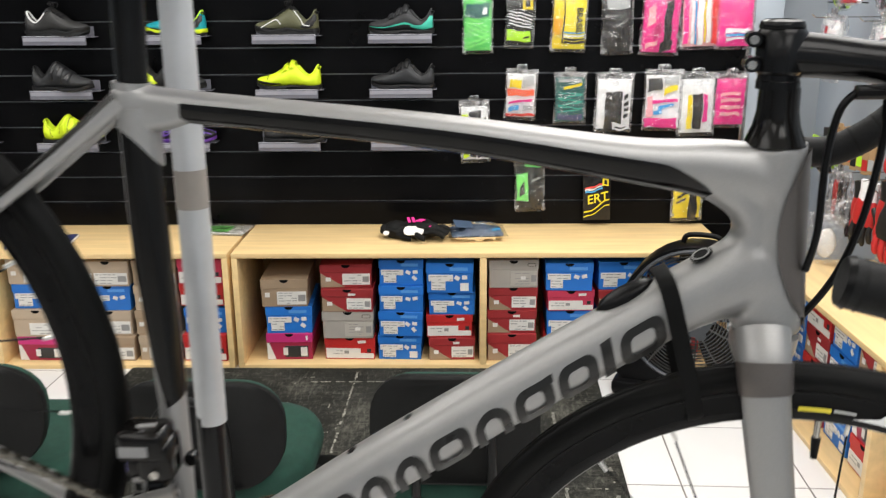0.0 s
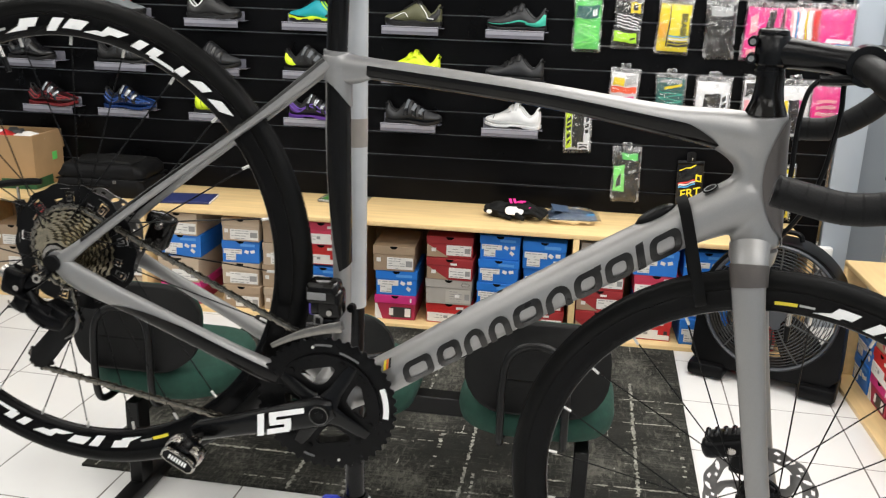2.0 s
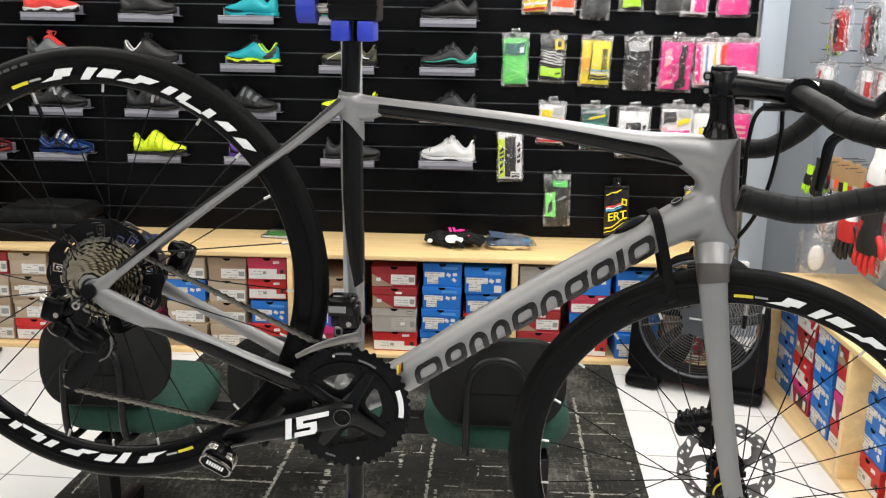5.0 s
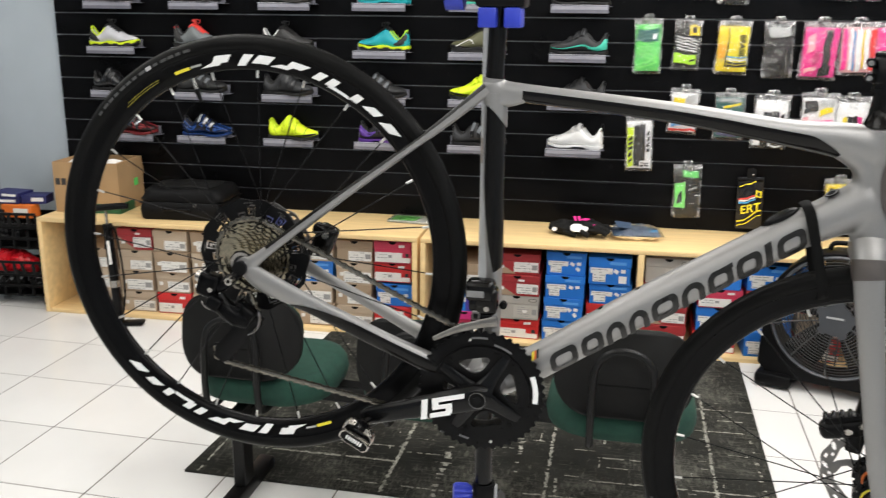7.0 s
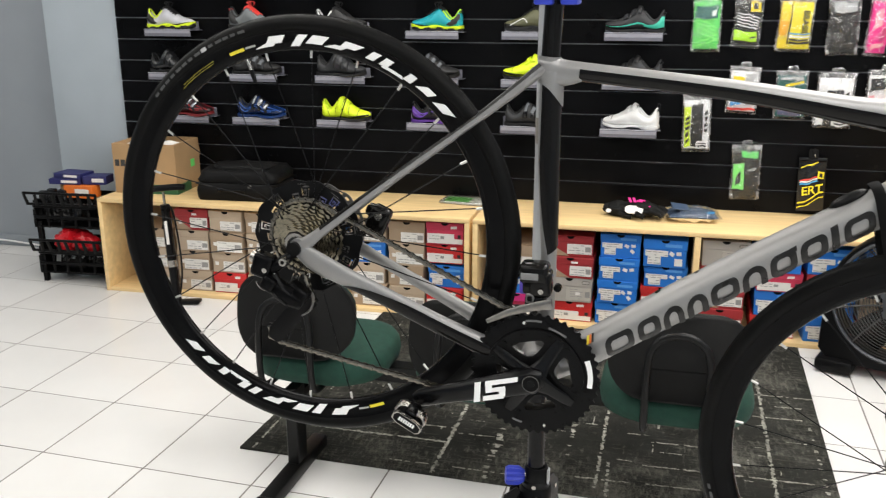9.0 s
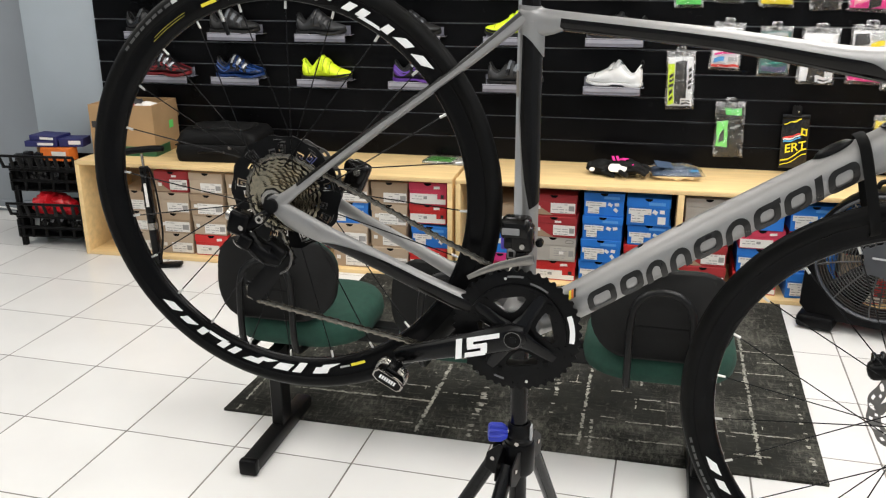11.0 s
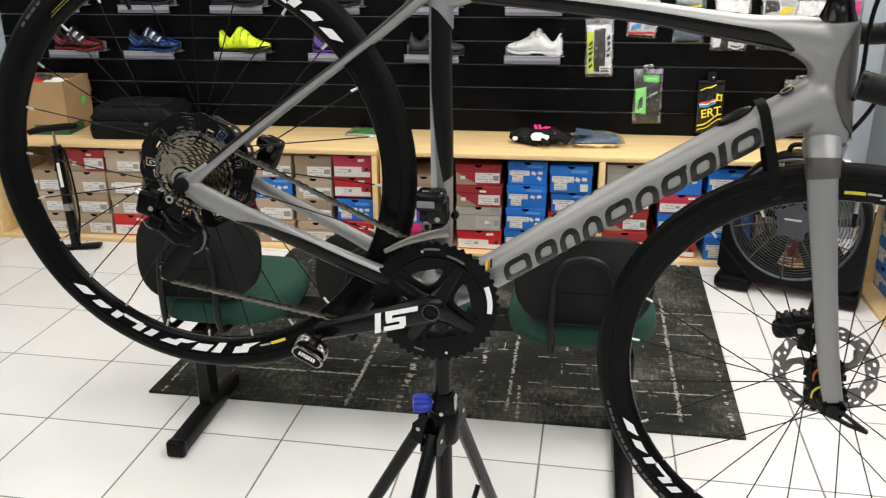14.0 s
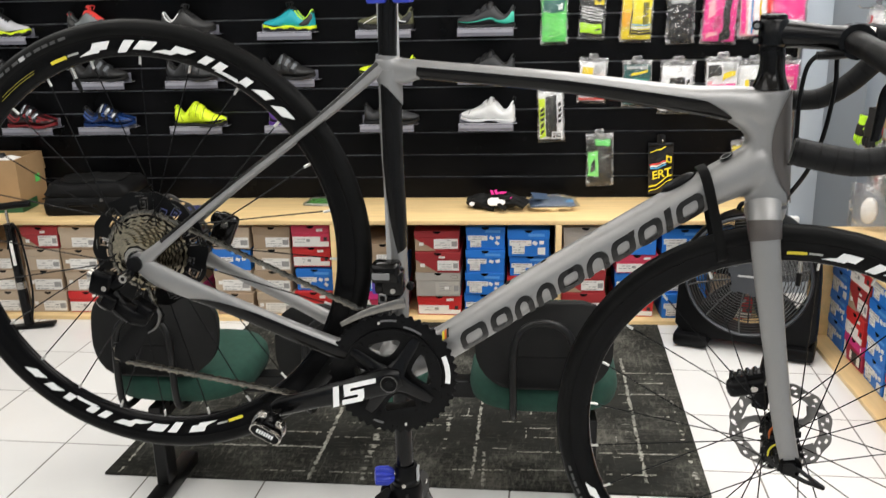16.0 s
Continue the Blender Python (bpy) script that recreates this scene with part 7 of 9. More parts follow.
# fork, headset and stem turn with the bars
for sg in (-1, 1):
    keys = [(0.422, sg * 0.016, 0.134, 0.0235, 0.016), (0.4250, sg * 0.038, 0.110, 0.0210, 0.0115), (0.4300, sg * 0.046, 0.07, 0.0190, 0.0095), (0.4495, sg * 0.051, -0.05, 0.0160, 0.0085), (0.470, sg * 0.056, -0.165, 0.0145, 0.0085), (0.484, sg * 0.060, -0.224, 0.0135, 0.0085)]
    leg = part("fork_leg", pipe(bmesh.new(), keys, 18), M["paint_grey"], bike, "satin grey carbon fork blade", smooth=60)
    leg.matrix_basis = STEER
    part("fork_band", pipe(bmesh.new(), [(0.4246, sg * 0.0360, 0.116, 0.0230, 0.0148), (0.4256, sg * 0.0398, 0.104, 0.0224, 0.0138), (0.4276, sg * 0.0428, 0.0905, 0.0215, 0.0126)], 18), M["paint_dark"], leg, "darker graphite band", smooth=60)
    bm = disc(bmesh.new(), (0.4865, 0, -0.2338), 0.0160, sg * 0.060 - 0.007, sg * 0.060 + 0.007, 20)
    part("fork_end", bm, M["black"], leg)
part("fork_crown", sweep(bmesh.new(), [(0.4255, 0, 0.1295), (0.4245, 0, 0.115), (0.423, 0, 0.10)], [(0.0285, 0.027), (0.027, 0.034), (0.02, 0.034)], 24), M["paint_grey"], bike, smooth=60).matrix_basis = STEER
ax = part("axle_lever", rod(bmesh.new(), (0.4865, -0.076, -0.2338), (0.4865, 0.066, -0.2338), 0.0085, seg=16), M["black"], bike, "black quick-release front axle lever")
part("axle_bolt", rod(bmesh.new(), (0.4865, -0.0775, -0.2338), (0.4865, -0.0755, -0.2338), 0.0030, seg=10), M["steel"], ax)
LEV = [(0.4865 + (x - 0.4865) * 0.86, -0.2338 + (z + 0.2338) * 0.86) for x, z in ((0.474, -0.225), (0.490, -0.2235), (0.515, -0.241), (0.541, -0.2585), (0.5385, -0.2625), (0.508, -0.2545), (0.484, -0.2435), (0.474, -0.240))]
SLOT = [(0.4865 + (x - 0.4865) * 0.86, -0.2338 + (z + 0.2338) * 0.86) for x, z in ((0.494, -0.2345), (0.500, -0.2360), (0.512, -0.2445), (0.521, -0.2520), (0.518, -0.2525), (0.508, -0.2495), (0.498, -0.2440), (0.493, -0.2400))]
bm = bmesh.new()
rings(bm, [[Vector((o[0], -0.078, o[1])), Vector((o[0], -0.0715, o[1])), Vector((q[0], -0.0715, q[1])), Vector((q[0], -0.078, q[1]))] for o, q in zip(LEV, SLOT)], closed=True)
part("lever", bm, M["alu_black"], ax, "slotted black lever")
ax.matrix_basis = STEER
part("headset_cone", turned(bmesh.new(), [(0.0, 0.289), (0.0245, 0.289), (0.0225, 0.294), (0.0185, 0.304), (0.0163, 0.316), (0.0158, 0.334), (0.0, 0.334)], 32, (0.4185, 0, 0), "z"), M["carbon"], bike, "gloss black headset cone").matrix_basis = STEER
bm = turned(bmesh.new(), [(0.0, 0.333), (0.0168, 0.333), (0.0168, 0.339), (0.0160, 0.340), (0.0160, 0.344), (0.0190, 0.347), (0.0190, 0.376), (0.0170, 0.379), (0.0, 0.379)], 28, (0.4165, 0, 0), "z", closed=False)
stem = part("stem", bm, M["alu_black"], bike, "black aluminium stem")
stem.matrix_basis = STEER
part("stem_body", sweep(bmesh.new(), [(0.418, 0, 0.360), (0.445, 0, 0.3585), (0.48, 0, 0.355), (0.508, 0, 0.3515)], [(0.0185, 0.017), (0.0170, 0.0155), (0.0160, 0.0165), (0.0185, 0.022)], 20), M["alu_black"], stem)
part("top_cap", turned(bmesh.new(), [(0.0, 0.379), (0.0172, 0.379), (0.0176, 0.381), (0.0162, 0.3845), (0.0130, 0.386), (0.0120, 0.3845), (0.0, 0.3845)], 28, (0.4158, 0, 0), "z", closed=False), M["alu_black"], stem)
part("cap_bolt", disc(bmesh.new(), (0.4158, 0, 0), 0.005, 0.383, 0.3855, 12, "z"), M["steel"], stem)
for z in (0.352, 0.371):
    part("pinch_bolt", rod(bmesh.new(), (0.395, -0.014, z), (0.395, 0.014, z), 0.006, seg=10), M["alu_black"], stem)
    part("bolt_head", rod(bmesh.new(), (0.395, -0.0155, z), (0.395, -0.0138, z), 0.0036, seg=8), M["steel"], stem)
part("face_plate", disc(bmesh.new(), (0.517, 0, 0.3505), 0.0225, -0.021, 0.021, 24), M["alu_black"], stem)
for fz in (-0.013, 0.013):
    for fy in (-0.015, 0.015):
        part("plate_bolt", rod(bmesh.new(), (0.522, fy, 0.3505 + fz), (0.536, fy, 0.3505 + fz), 0.004, seg=8), M["steel"], stem)
for sg in (-1, 1):
    if sg < 0:
        keys = [(0.515, -0.02, 0.350), (0.524, -0.05, 0.346), (0.540, -0.09, 0.337), (0.560, -0.13, 0.326), (0.588, -0.168, 0.321), (0.625, -0.195, 0.318), (0.655, -0.203, 0.304), (0.652, -0.205, 0.278), (0.625, -0.205, 0.261),
                (0.590, -0.205, 0.252), (0.560, -0.205, 0.2445), (0.532, -0.205, 0.236), (0.503, -0.205, 0.2335), (0.472, -0.205, 0.238), (0.444, -0.205, 0.2435)]
    else:
        keys = [(0.515, 0.02, 0.350), (0.516, 0.08, 0.350), (0.522, 0.14, 0.349), (0.545, 0.185, 0.347), (0.578, 0.203, 0.343), (0.600, 0.206, 0.330), (0.592, 0.206, 0.318), (0.567, 0.206, 0.303), (0.538, 0.206, 0.274), (0.500, 0.206, 0.2505), (0.462, 0.206, 0.2465)]
    pts = curve_points(keys, 7)
    bm = sweep(bmesh.new(), pts, [0.0157 if i > 10 else 0.0148 for i in range(len(pts))], 16, ref=(0.2, 1, 0.1))
    bar = part("handlebar", bm, M["tape"], bike, "black taped drop handlebar", smooth=60)
    bar.matrix_basis = STEER
    bm = bmesh.new()
    for i in range(20, len(pts) - 1, 4):
        d = (pts[i + 1] - pts[i - 1]).normalized()
        rod(bm, pts[i] - d * 0.0012, pts[i] + d * 0.0012, 0.0164, 0.0157, 16)
    part("tape_wrap", bm, M["tape"], bar)["kind"] = "stuff"
    part("bar_plug", rod(bmesh.new(), pts[-1], pts[-1] + (pts[-1] - pts[-2]).normalized() * 0.004, 0.0168, 0.015, 16), M["black"], bar)
    if sg < 0:
        hood = [(0.640, -0.200, 0.313, 0.016, 0.014), (0.672, -0.203, 0.306, 0.017, 0.015), (0.706, -0.204, 0.318, 0.016, 0.014), (0.728, -0.204, 0.350, 0.013, 0.012), (0.726, -0.204, 0.368, 0.007, 0.008)]
        lev = [(0.722, -0.206, 0.330, 0.009, 0.006), (0.716, -0.208, 0.29, 0.008, 0.005), (0.700, -0.211, 0.24, 0.008, 0.005), (0.694, -0.213, 0.205, 0.006, 0.004)]
    else:
        hood = [(0.592, 0.205, 0.337, 0.015, 0.014), (0.622, 0.206, 0.322, 0.016, 0.015), (0.648, 0.207, 0.318, 0.015, 0.014), (0.668, 0.207, 0.340, 0.012, 0.012), (0.668, 0.207, 0.355, 0.007, 0.008)]
        lev = [(0.650, 0.209, 0.300, 0.009, 0.006), (0.612, 0.210, 0.279, 0.008, 0.005), (0.592, 0.211, 0.262, 0.009, 0.005), (0.587, 0.212, 0.225, 0.008, 0.005), (0.582, 0.213, 0.185, 0.006, 0.004)]
    part("brake_hood", pipe(bmesh.new(), hood, 14), M["black"], bar, "black rubber brake hood", smooth=60)
    part("brake_lever", pipe(bmesh.new(), lev, 12), M["alu_black"], bar, "black brake lever", smooth=60)
for keys in ([(0.502, -0.02, 0.338), (0.486, -0.022, 0.3375), (0.472, -0.02, 0.334), (0.460, -0.02, 0.318), (0.455, -0.02, 0.278), (0.455, -0.02, 0.224), (0.450, -0.016, 0.190)],
             [(0.496, 0.0, 0.340), (0.497, 0.0, 0.318), (0.498, 0.0, 0.300), (0.495, 0.0, 0.262), (0.488, 0.0, 0.219), (0.474, 0.0, 0.178), (0.452, 0.0, 0.142), (0.438, 0.006, 0.124)]):
    part("cable", sweep(bmesh.new(), curve_points(keys, 6), 0.0030, 8, ref=(0.3, 1, 0.2)), M["black"], bike, "thin black cable housing").matrix_basis = STEER
part("cable_guide", sweep(bmesh.new(), curve_points([(0.508, -0.012, 0.335), (0.490, -0.018, 0.334), (0.470, -0.02, 0.3335)], 5), [(0.0055, 0.007)] * 11, 10), M["black"], bike).matrix_basis = STEER


def spoke_ends(count, phase, shift):
    """Angle at the rim, angle at the flange and side of each crossed spoke."""
    out = []
    for k in range(count):
        a = 2 * math.pi * k / count + radians(phase)
        lean = 1 if ((k + shift) // 2) % 2 == (1 if shift == 0 else 0) else -1
        near = (k % 2 == 1) if shift else (k % 2 == 0)
        out.append((a, a + radians(70) * lean, -1 if near else 1))
    return out


def rim_place(bm, c, r, deg, proud):
    """A vertex on the near face of the rim."""
    y = -0.0106 - (r - 0.300) * 0.06 if r > 0.300 else -0.0074 - (r - 0.288) * 0.275
    return bm.verts.new((c[0] + r * math.cos(radians(deg)), y - proud, c[2] + r * math.sin(radians(deg))))


def wheel(name, c, label, hub_w, phase, shift, starts, text_spans):
    rim = part(name, turned(bmesh.new(), [(0.3115, -0.0095), (0.3155, -0.0112), (0.3155, -0.0095), (0.312, -0.006), (0.312, 0.006), (0.3155, 0.0095), (0.3155, 0.0112), (0.3115, 0.0108), (0.300, 0.0105), (0.288, 0.0072), (0.2855, 0.004), (0.2855, -0.004), (0.288, -0.0072), (0.300, -0.0105)], 120, c), M["rim_black"], bike, label)
    prof = [(0.3235 + 0.0135 * math.cos(radians(a)), 0.0132 * math.sin(radians(a))) for a in range(-150, 151, 20)]
    part("tyre", turned(bmesh.new(), prof, 120, c, closed=True), M["rubber"], rim, "black rubber road tyre", smooth=60)
    bm = bmesh.new()
    for tr in (0.0, 0.004, -0.004):
        turned(bm, [(0.3372 - abs(tr) * 0.12, tr - 0.0006), (0.3378 - abs(tr) * 0.12, tr), (0.3372 - abs(tr) * 0.12, tr + 0.0006)], 120, c)
    part("tread_line", bm, M["rubber"], rim)
    hb = bmesh.new()
    turned(hb, [(0.0, -hub_w), (0.011, -hub_w), (0.016, -0.039), (0.024, -0.036), (0.0245, -0.028), (0.016, -0.022), (0.015, 0.022), (0.0245, 0.028), (0.024, 0.036), (0.017, 0.040), (0.011, hub_w), (0.0, hub_w)], 36, c, closed=False)
    part("hub", hb, M["alu_black"], rim)
    for a, b, sg in spoke_ends(24, phase, shift):
        p0 = Vector(c) + Vector((0.023 * math.cos(b), sg * 0.031, 0.023 * math.sin(b)))
        p1 = Vector(c) + Vector((0.286 * math.cos(a), 0, 0.286 * math.sin(a)))
        part("spoke", sweep(bmesh.new(), [p0, p1], [(0.0010, 0.0010)] * 2, 6), M["black"], rim)
    for a, b, sg in spoke_ends(24, phase, shift):
        p1 = Vector(c) + Vector((0.2865 * math.cos(a), 0, 0.2865 * math.sin(a)))
        p2 = Vector(c) + Vector((0.274 * math.cos(a), sg * 0.0012, 0.274 * math.sin(a)))
        part("spoke_nipple", rod(bmesh.new(), p2, p1, 0.0020, seg=6), M["nipple"], rim)
    for a0 in starts:
        # low and high edge across the band, then the span of each in degrees on from the start
        strokes = ((0.15, 0.5, 0.0, 6.0, 4.0, 7.0), (0.35, 1.0, 3.6, 8.6, 5.1, 10.0), (0.0, 1.0, 11.4, 14.0, 13.9, 16.8), (0.25, 1.0, 16.0, 21.0, 18.3, 23.2),
                   (0.15, 0.5, 21.5, 27.0, 25.0, 29.0), (0.45, 1.0, 26.5, 31.0, 28.0, 33.6), (0.2, 1.0, 34.4, 36.9, 36.4, 38.9), (0.2, 1.0, 38.7, 41.3, 40.3, 42.8), (0.08, 0.35, 39.5, 47.0, 41.0, 46.5),
                   (0.2, 1.0, 46.8, 49.4, 48.2, 50.4), (0.35, 1.0, 50.9, 55.6, 54.1, 57.3), (0.3, 1.0, 57.5, 61.8, 60.5, 64.9))
        for k, (f0, f1, i0, i1, o0, o1) in enumerate(strokes):
            bm = bmesh.new()
            rows = []
            for g in range(4):
                f = f0 + (f1 - f0) * g / 3
                lo, hi = i0 + (o0 - i0) * g / 3, i1 + (o1 - i1) * g / 3
                rows.append([rim_place(bm, c, 0.2915 + 0.0170 * f, a0 - lo - (hi - lo) * q / 4, 0.0008 + 0.00006 * (k % 3)) for q in range(5)])
            for u, v in zip(rows, rows[1:]):
                for q in range(4):
                    bm.faces.new((u[q], u[q + 1], v[q + 1], v[q]))
            part("rim_decal", bm, M["white"], rim, "white slanted decal stroke")
        for name, r0, r1, b0, b1, mm in (("yellow_sticker", 0.2972, 0.3018, 3.4, 8.4, M["yellow_decal"]), ("white_sticker", 0.2985, 0.3015, -0.4, 3.0, paint("dull_white_print", (0.36, 0.36, 0.35))),
                                         ("yellow_line", 0.3024, 0.3031, 14.0, 26.5, M["yellow_line"]), ("yellow_line", 0.2990, 0.2997, 14.5, 27.5, M["yellow_line"]))[:4 if shift and a0 == starts[0] else 2]:
            bm = bmesh.new()
            rows = [[rim_place(bm, c, r, a0 + b0 + (b1 - b0) * q / 8, 0.0009) for q in range(9)] for r in (r0, r1)]
            for q in range(8):
                bm.faces.new((rows[0][q], rows[0][q + 1], rows[1][q + 1], rows[1][q]))
            part(name, bm, mm, rim)
    for (a0, a1) in text_spans:
        # sidewall writing, too small to read, as plain bars
        n = 14
        for k in range(n):
            s0, s1 = a0 + (a1 - a0) * k / n, a0 + (a1 - a0) * (k + 0.62 + 0.2 * (k * 5 % 3) / 2) / n
            bm = bmesh.new()
            bars = ((0.3224, 0.3266, s0, s1),) if k != 8 else ((0.3218, 0.3274, s0, s1),)
            for r0, r1, b0, b1 in bars:
                rows = []
                for r in (r0, r1):
                    y = -0.0132 * math.sqrt(max(0, 1 - ((r - 0.3235) / 0.0135) ** 2)) - 0.0005
                    rows.append([bm.verts.new((c[0] + r * math.cos(radians(a)), y, c[2] + r * math.sin(radians(a)))) for a in (b0, (b0 + b1) / 2, b1)])
                for q in range(2):
                    bm.faces.new((rows[0][q], rows[0][q + 1], rows[1][q + 1], rows[1][q]))
            part("sidewall_mark", bm, paint("white_rubber_print", (0.42, 0.42, 0.42)) if k == 8 else paint("faint_rubber_print", (0.060, 0.060, 0.060)), rim, "faint grey sidewall bar")
    a = radians(starts[0] + 4.7)
    part("valve", rod(bmesh.new(), (c[0] + 0.286 * math.cos(a), 0, c[2] + 0.286 * math.sin(a)), (c[0] + 0.262 * math.cos(a), 0, c[2] + 0.262 * math.sin(a)), 0.0030, 0.0028, 10), M["steel"], rim, "steel valve stem")
    part("valve_cap", rod(bmesh.new(), (c[0] + 0.268 * math.cos(a), 0, c[2] + 0.268 * math.sin(a)), (c[0] + 0.248 * math.cos(a), 0, c[2] + 0.248 * math.sin(a)), 0.0042, 0.0030, 10), M["black"], rim, "black valve cap")
    return rim


def rotor(parent, c, y, r):
    """A wavy disc with slots through its braking band."""
    bm = bmesh.new()
    na, nr = 240, 9
    at = {}

    def kept(i, j):
        g = (i % na) % 20
        if 2 <= g <= 6:
            return not 4 <= j <= 6 if g in (2, 6) else not 3 <= j <= 7
        if 9 <= g <= 11:
            return not 2 <= j <= 3
        if 14 <= g <= 17:
            return not 5 <= j <= 6
        return True

    def vert(i, j, w):
        key = (i % na, j, w)
        if key not in at:
            a = 2 * math.pi * i / na
            f = j / nr
            q = r - 0.0185 + 0.0185 * f + (0.0016 * f + 0.0009 * (1 - f)) * math.cos(12 * a + 0.5)
            at[key] = bm.verts.new((c[0] + q * math.cos(a - 0.16 * f), y + w, c[2] + q * math.sin(a - 0.16 * f)))
        return at[key]

    for i in range(na):
        for j in range(nr):
            if not kept(i, j):
                continue
            bm.faces.new([vert(i, j, -0.0009), vert(i + 1, j, -0.0009), vert(i + 1, j + 1, -0.0009), vert(i, j + 1, -0.0009)])
            bm.faces.new([vert(i, j + 1, 0.0009), vert(i + 1, j + 1, 0.0009), vert(i + 1, j, 0.0009), vert(i, j, 0.0009)])
            for (ni, nj), (p, q) in (((i + 1, j), ((i + 1, j), (i + 1, j + 1))), ((i - 1, j), ((i, j + 1), (i, j))), ((i, j + 1), ((i + 1, j + 1), (i, j + 1))), ((i, j - 1), ((i, j), (i + 1, j)))):
                if not 0 <= nj < nr or not kept(ni, nj):
                    bm.faces.new([vert(*p, -0.0009), vert(*p, 0.0009), vert(*q, 0.0009), vert(*q, -0.0009)])
    ro = part("brake_rotor", bm, M["rotor"], parent, "slotted steel disc brake rotor", smooth=20)
    for k in range(5):
        a = 2 * math.pi * k / 5 + 0.3
        pts = [Vector((c[0] + q * math.cos(a + e), y, c[2] + q * math.sin(a + e))) for q, e in ((0.022, 0.0), (0.038, 0.08), (0.048, 0.22), (r - 0.0155, 0.46))]
        part("rotor_arm", sweep(bmesh.new(), pts, [(0.0095, 0.0009), (0.0058, 0.0009), (0.0056, 0.0009), (0.0085, 0.0009)], 8), M["rotor"], ro)
    part("rotor_carrier", turned(bmesh.new(), [(0.011, y - 0.004), (0.027, y - 0.004), (0.029, y), (0.027, y + 0.003), (0.011, y + 0.003)], 28, c), M["alu_black"], ro)
    part("lock_ring", turned(bmesh.new(), [(0.012, y + 0.003), (0.022, y + 0.003), (0.021, y + 0.006), (0.012, y + 0.006)], 24, c), M["black"], ro)
    return ro


rear = wheel("rear_wheel", tuple(REAR), "black aluminium rear wheel with white decals", 0.066, 12.0, 1, (104.0, 285.0), [(139.5, 105.0)])
front = wheel("front_wheel", tuple(FRONT), "black aluminium front wheel with white decals", 0.05, 9.8, 0, (85.0, 266.0), [(195.0, 230.0)])
front.matrix_basis = STEER
rotor(front, tuple(FRONT), 0.049, 0.0745)
bm = bmesh.new()
box(bm, -0.034, 0.034, -0.016, 0.020, -0.020, 0.014, 0.011, 3)
box(bm, -0.026, 0.030, -0.013, 0.016, 0.008, 0.024, 0.007, 2)
cal = part("brake_caliper", bm, M["black"], bike, "black finned disc brake caliper")
cal.matrix_basis = STEER @ pose(0.430, 0.046, -0.164, 0, -18, 0) @ Matrix.Diagonal((1.12, 0.9, 0.80, 1))
bm = bmesh.new()
for k in range(5):
    box(bm, -0.026 + 0.0105 * k, -0.020 + 0.0105 * k, -0.012, 0.016, 0.019, 0.0265, 0.002, 1)
part("cooling_fins", bm, M["alu_black"], cal)
for bx, bz in ((0.022, 0.004), (0.002, -0.004)):
    part("caliper_bolt", rod(bmesh.new(), (bx, -0.0195, bz), (bx, -0.014, bz), 0.0058, seg=12), M["steel"], cal)
part("banjo", rod(bmesh.new(), (0.030, -0.002, 0.018), (0.036, -0.002, 0.050), 0.006, seg=10), M["black"], cal)
part("brake_mount", one_box(-0.012, 0.012, -0.010, 0.014, -0.040, 0.045, 0.004, 2, m=pose(0.449, 0.050, -0.165, 0, 8, 0)), M["black"], bike).matrix_basis = STEER
part("orange_washer", turned(bmesh.new(), [(0.0125, 0.030), (0.0175, 0.030), (0.0175, 0.020), (0.0125, 0.020)], 24, tuple(FRONT)), paint("orange_ring", (0.55, 0.13, 0.02)), front, "small orange ring")
part("yellow_ring", turned(bmesh.new(), [(0.0205, -0.040), (0.0205, -0.0385), (0.0180, -0.0385), (0.0180, -0.040)], 10, tuple(FRONT), a0=105, a1=190), M["yellow_decal"], front, "yellow arc")
bm = bmesh.new()
for sg in (-1, 1):
    for k in range(12):
        a = 2 * math.pi * k / 12
        box(bm, 0.020, 0.030, -0.003, 0.003, -0.0045, 0.0045, 0.001, 1, m=Matrix.Translation(FRONT + Vector((0, sg * 0.032, 0))) @ Matrix.Rotation(a, 4, "Y"))
part("spoke_flange", bm, M["black"], front)["kind"] = "stuff"

# rear hub parts
bm = bmesh.new()
SPR = [(0.058, -0.0165), (0.052, -0.0205), (0.0475, -0.0245), (0.0435, -0.0285), (0.040, -0.0325), (0.037, -0.0365), (0.034, -0.0405), (0.031, -0.0445), (0.028, -0.0485), (0.0255, -0.0525), (0.023, -0.0565)]
for r, y in SPR:
    r *= 1.03
    teeth = int(r * 2 * math.pi / 0.0127 + 0.5)
    n = teeth * 4
    loops = []
    for k in range(n):
        rr = r + (0.0019, 0.0003, -0.0010, 0.0003)[k % 4]
        a = 2 * math.pi * k / n + r * 50
        loops.append([Vector((REAR.x + q * math.cos(a), y + w, REAR.z + q * math.sin(a))) for q, w in ((rr, -0.0008), (rr, 0.0008), (r - 0.0040 + 0.0008 * math.cos(9 * a), 0.0008), (r - 0.0040 + 0.0008 * math.cos(9 * a), -0.0008))])
    rings(bm, loops, closed=True)
cassette = part("cassette", bm, M["cassette"], rear, "silver eleven-speed cassette")
part("cassette_core", turned(bmesh.new(), [(0.0, -0.060), (0.017, -0.060), (0.019, -0.054), (0.046, -0.018), (0.046, -0.014), (0.0, -0.014)], 32, tuple(REAR), closed=False), M["dark"], rear)
part("lockring", turned(bmesh.new(), [(0.010, -0.0605), (0.0175, -0.0605), (0.0175, -0.057), (0.010, -0.057)], 24, tuple(REAR)), M["steel"], rear)
GLYPH = ("#######", "#.....#", "#.###.#", "#.#.#.#", "#.#...#", "#.#####", "#......")


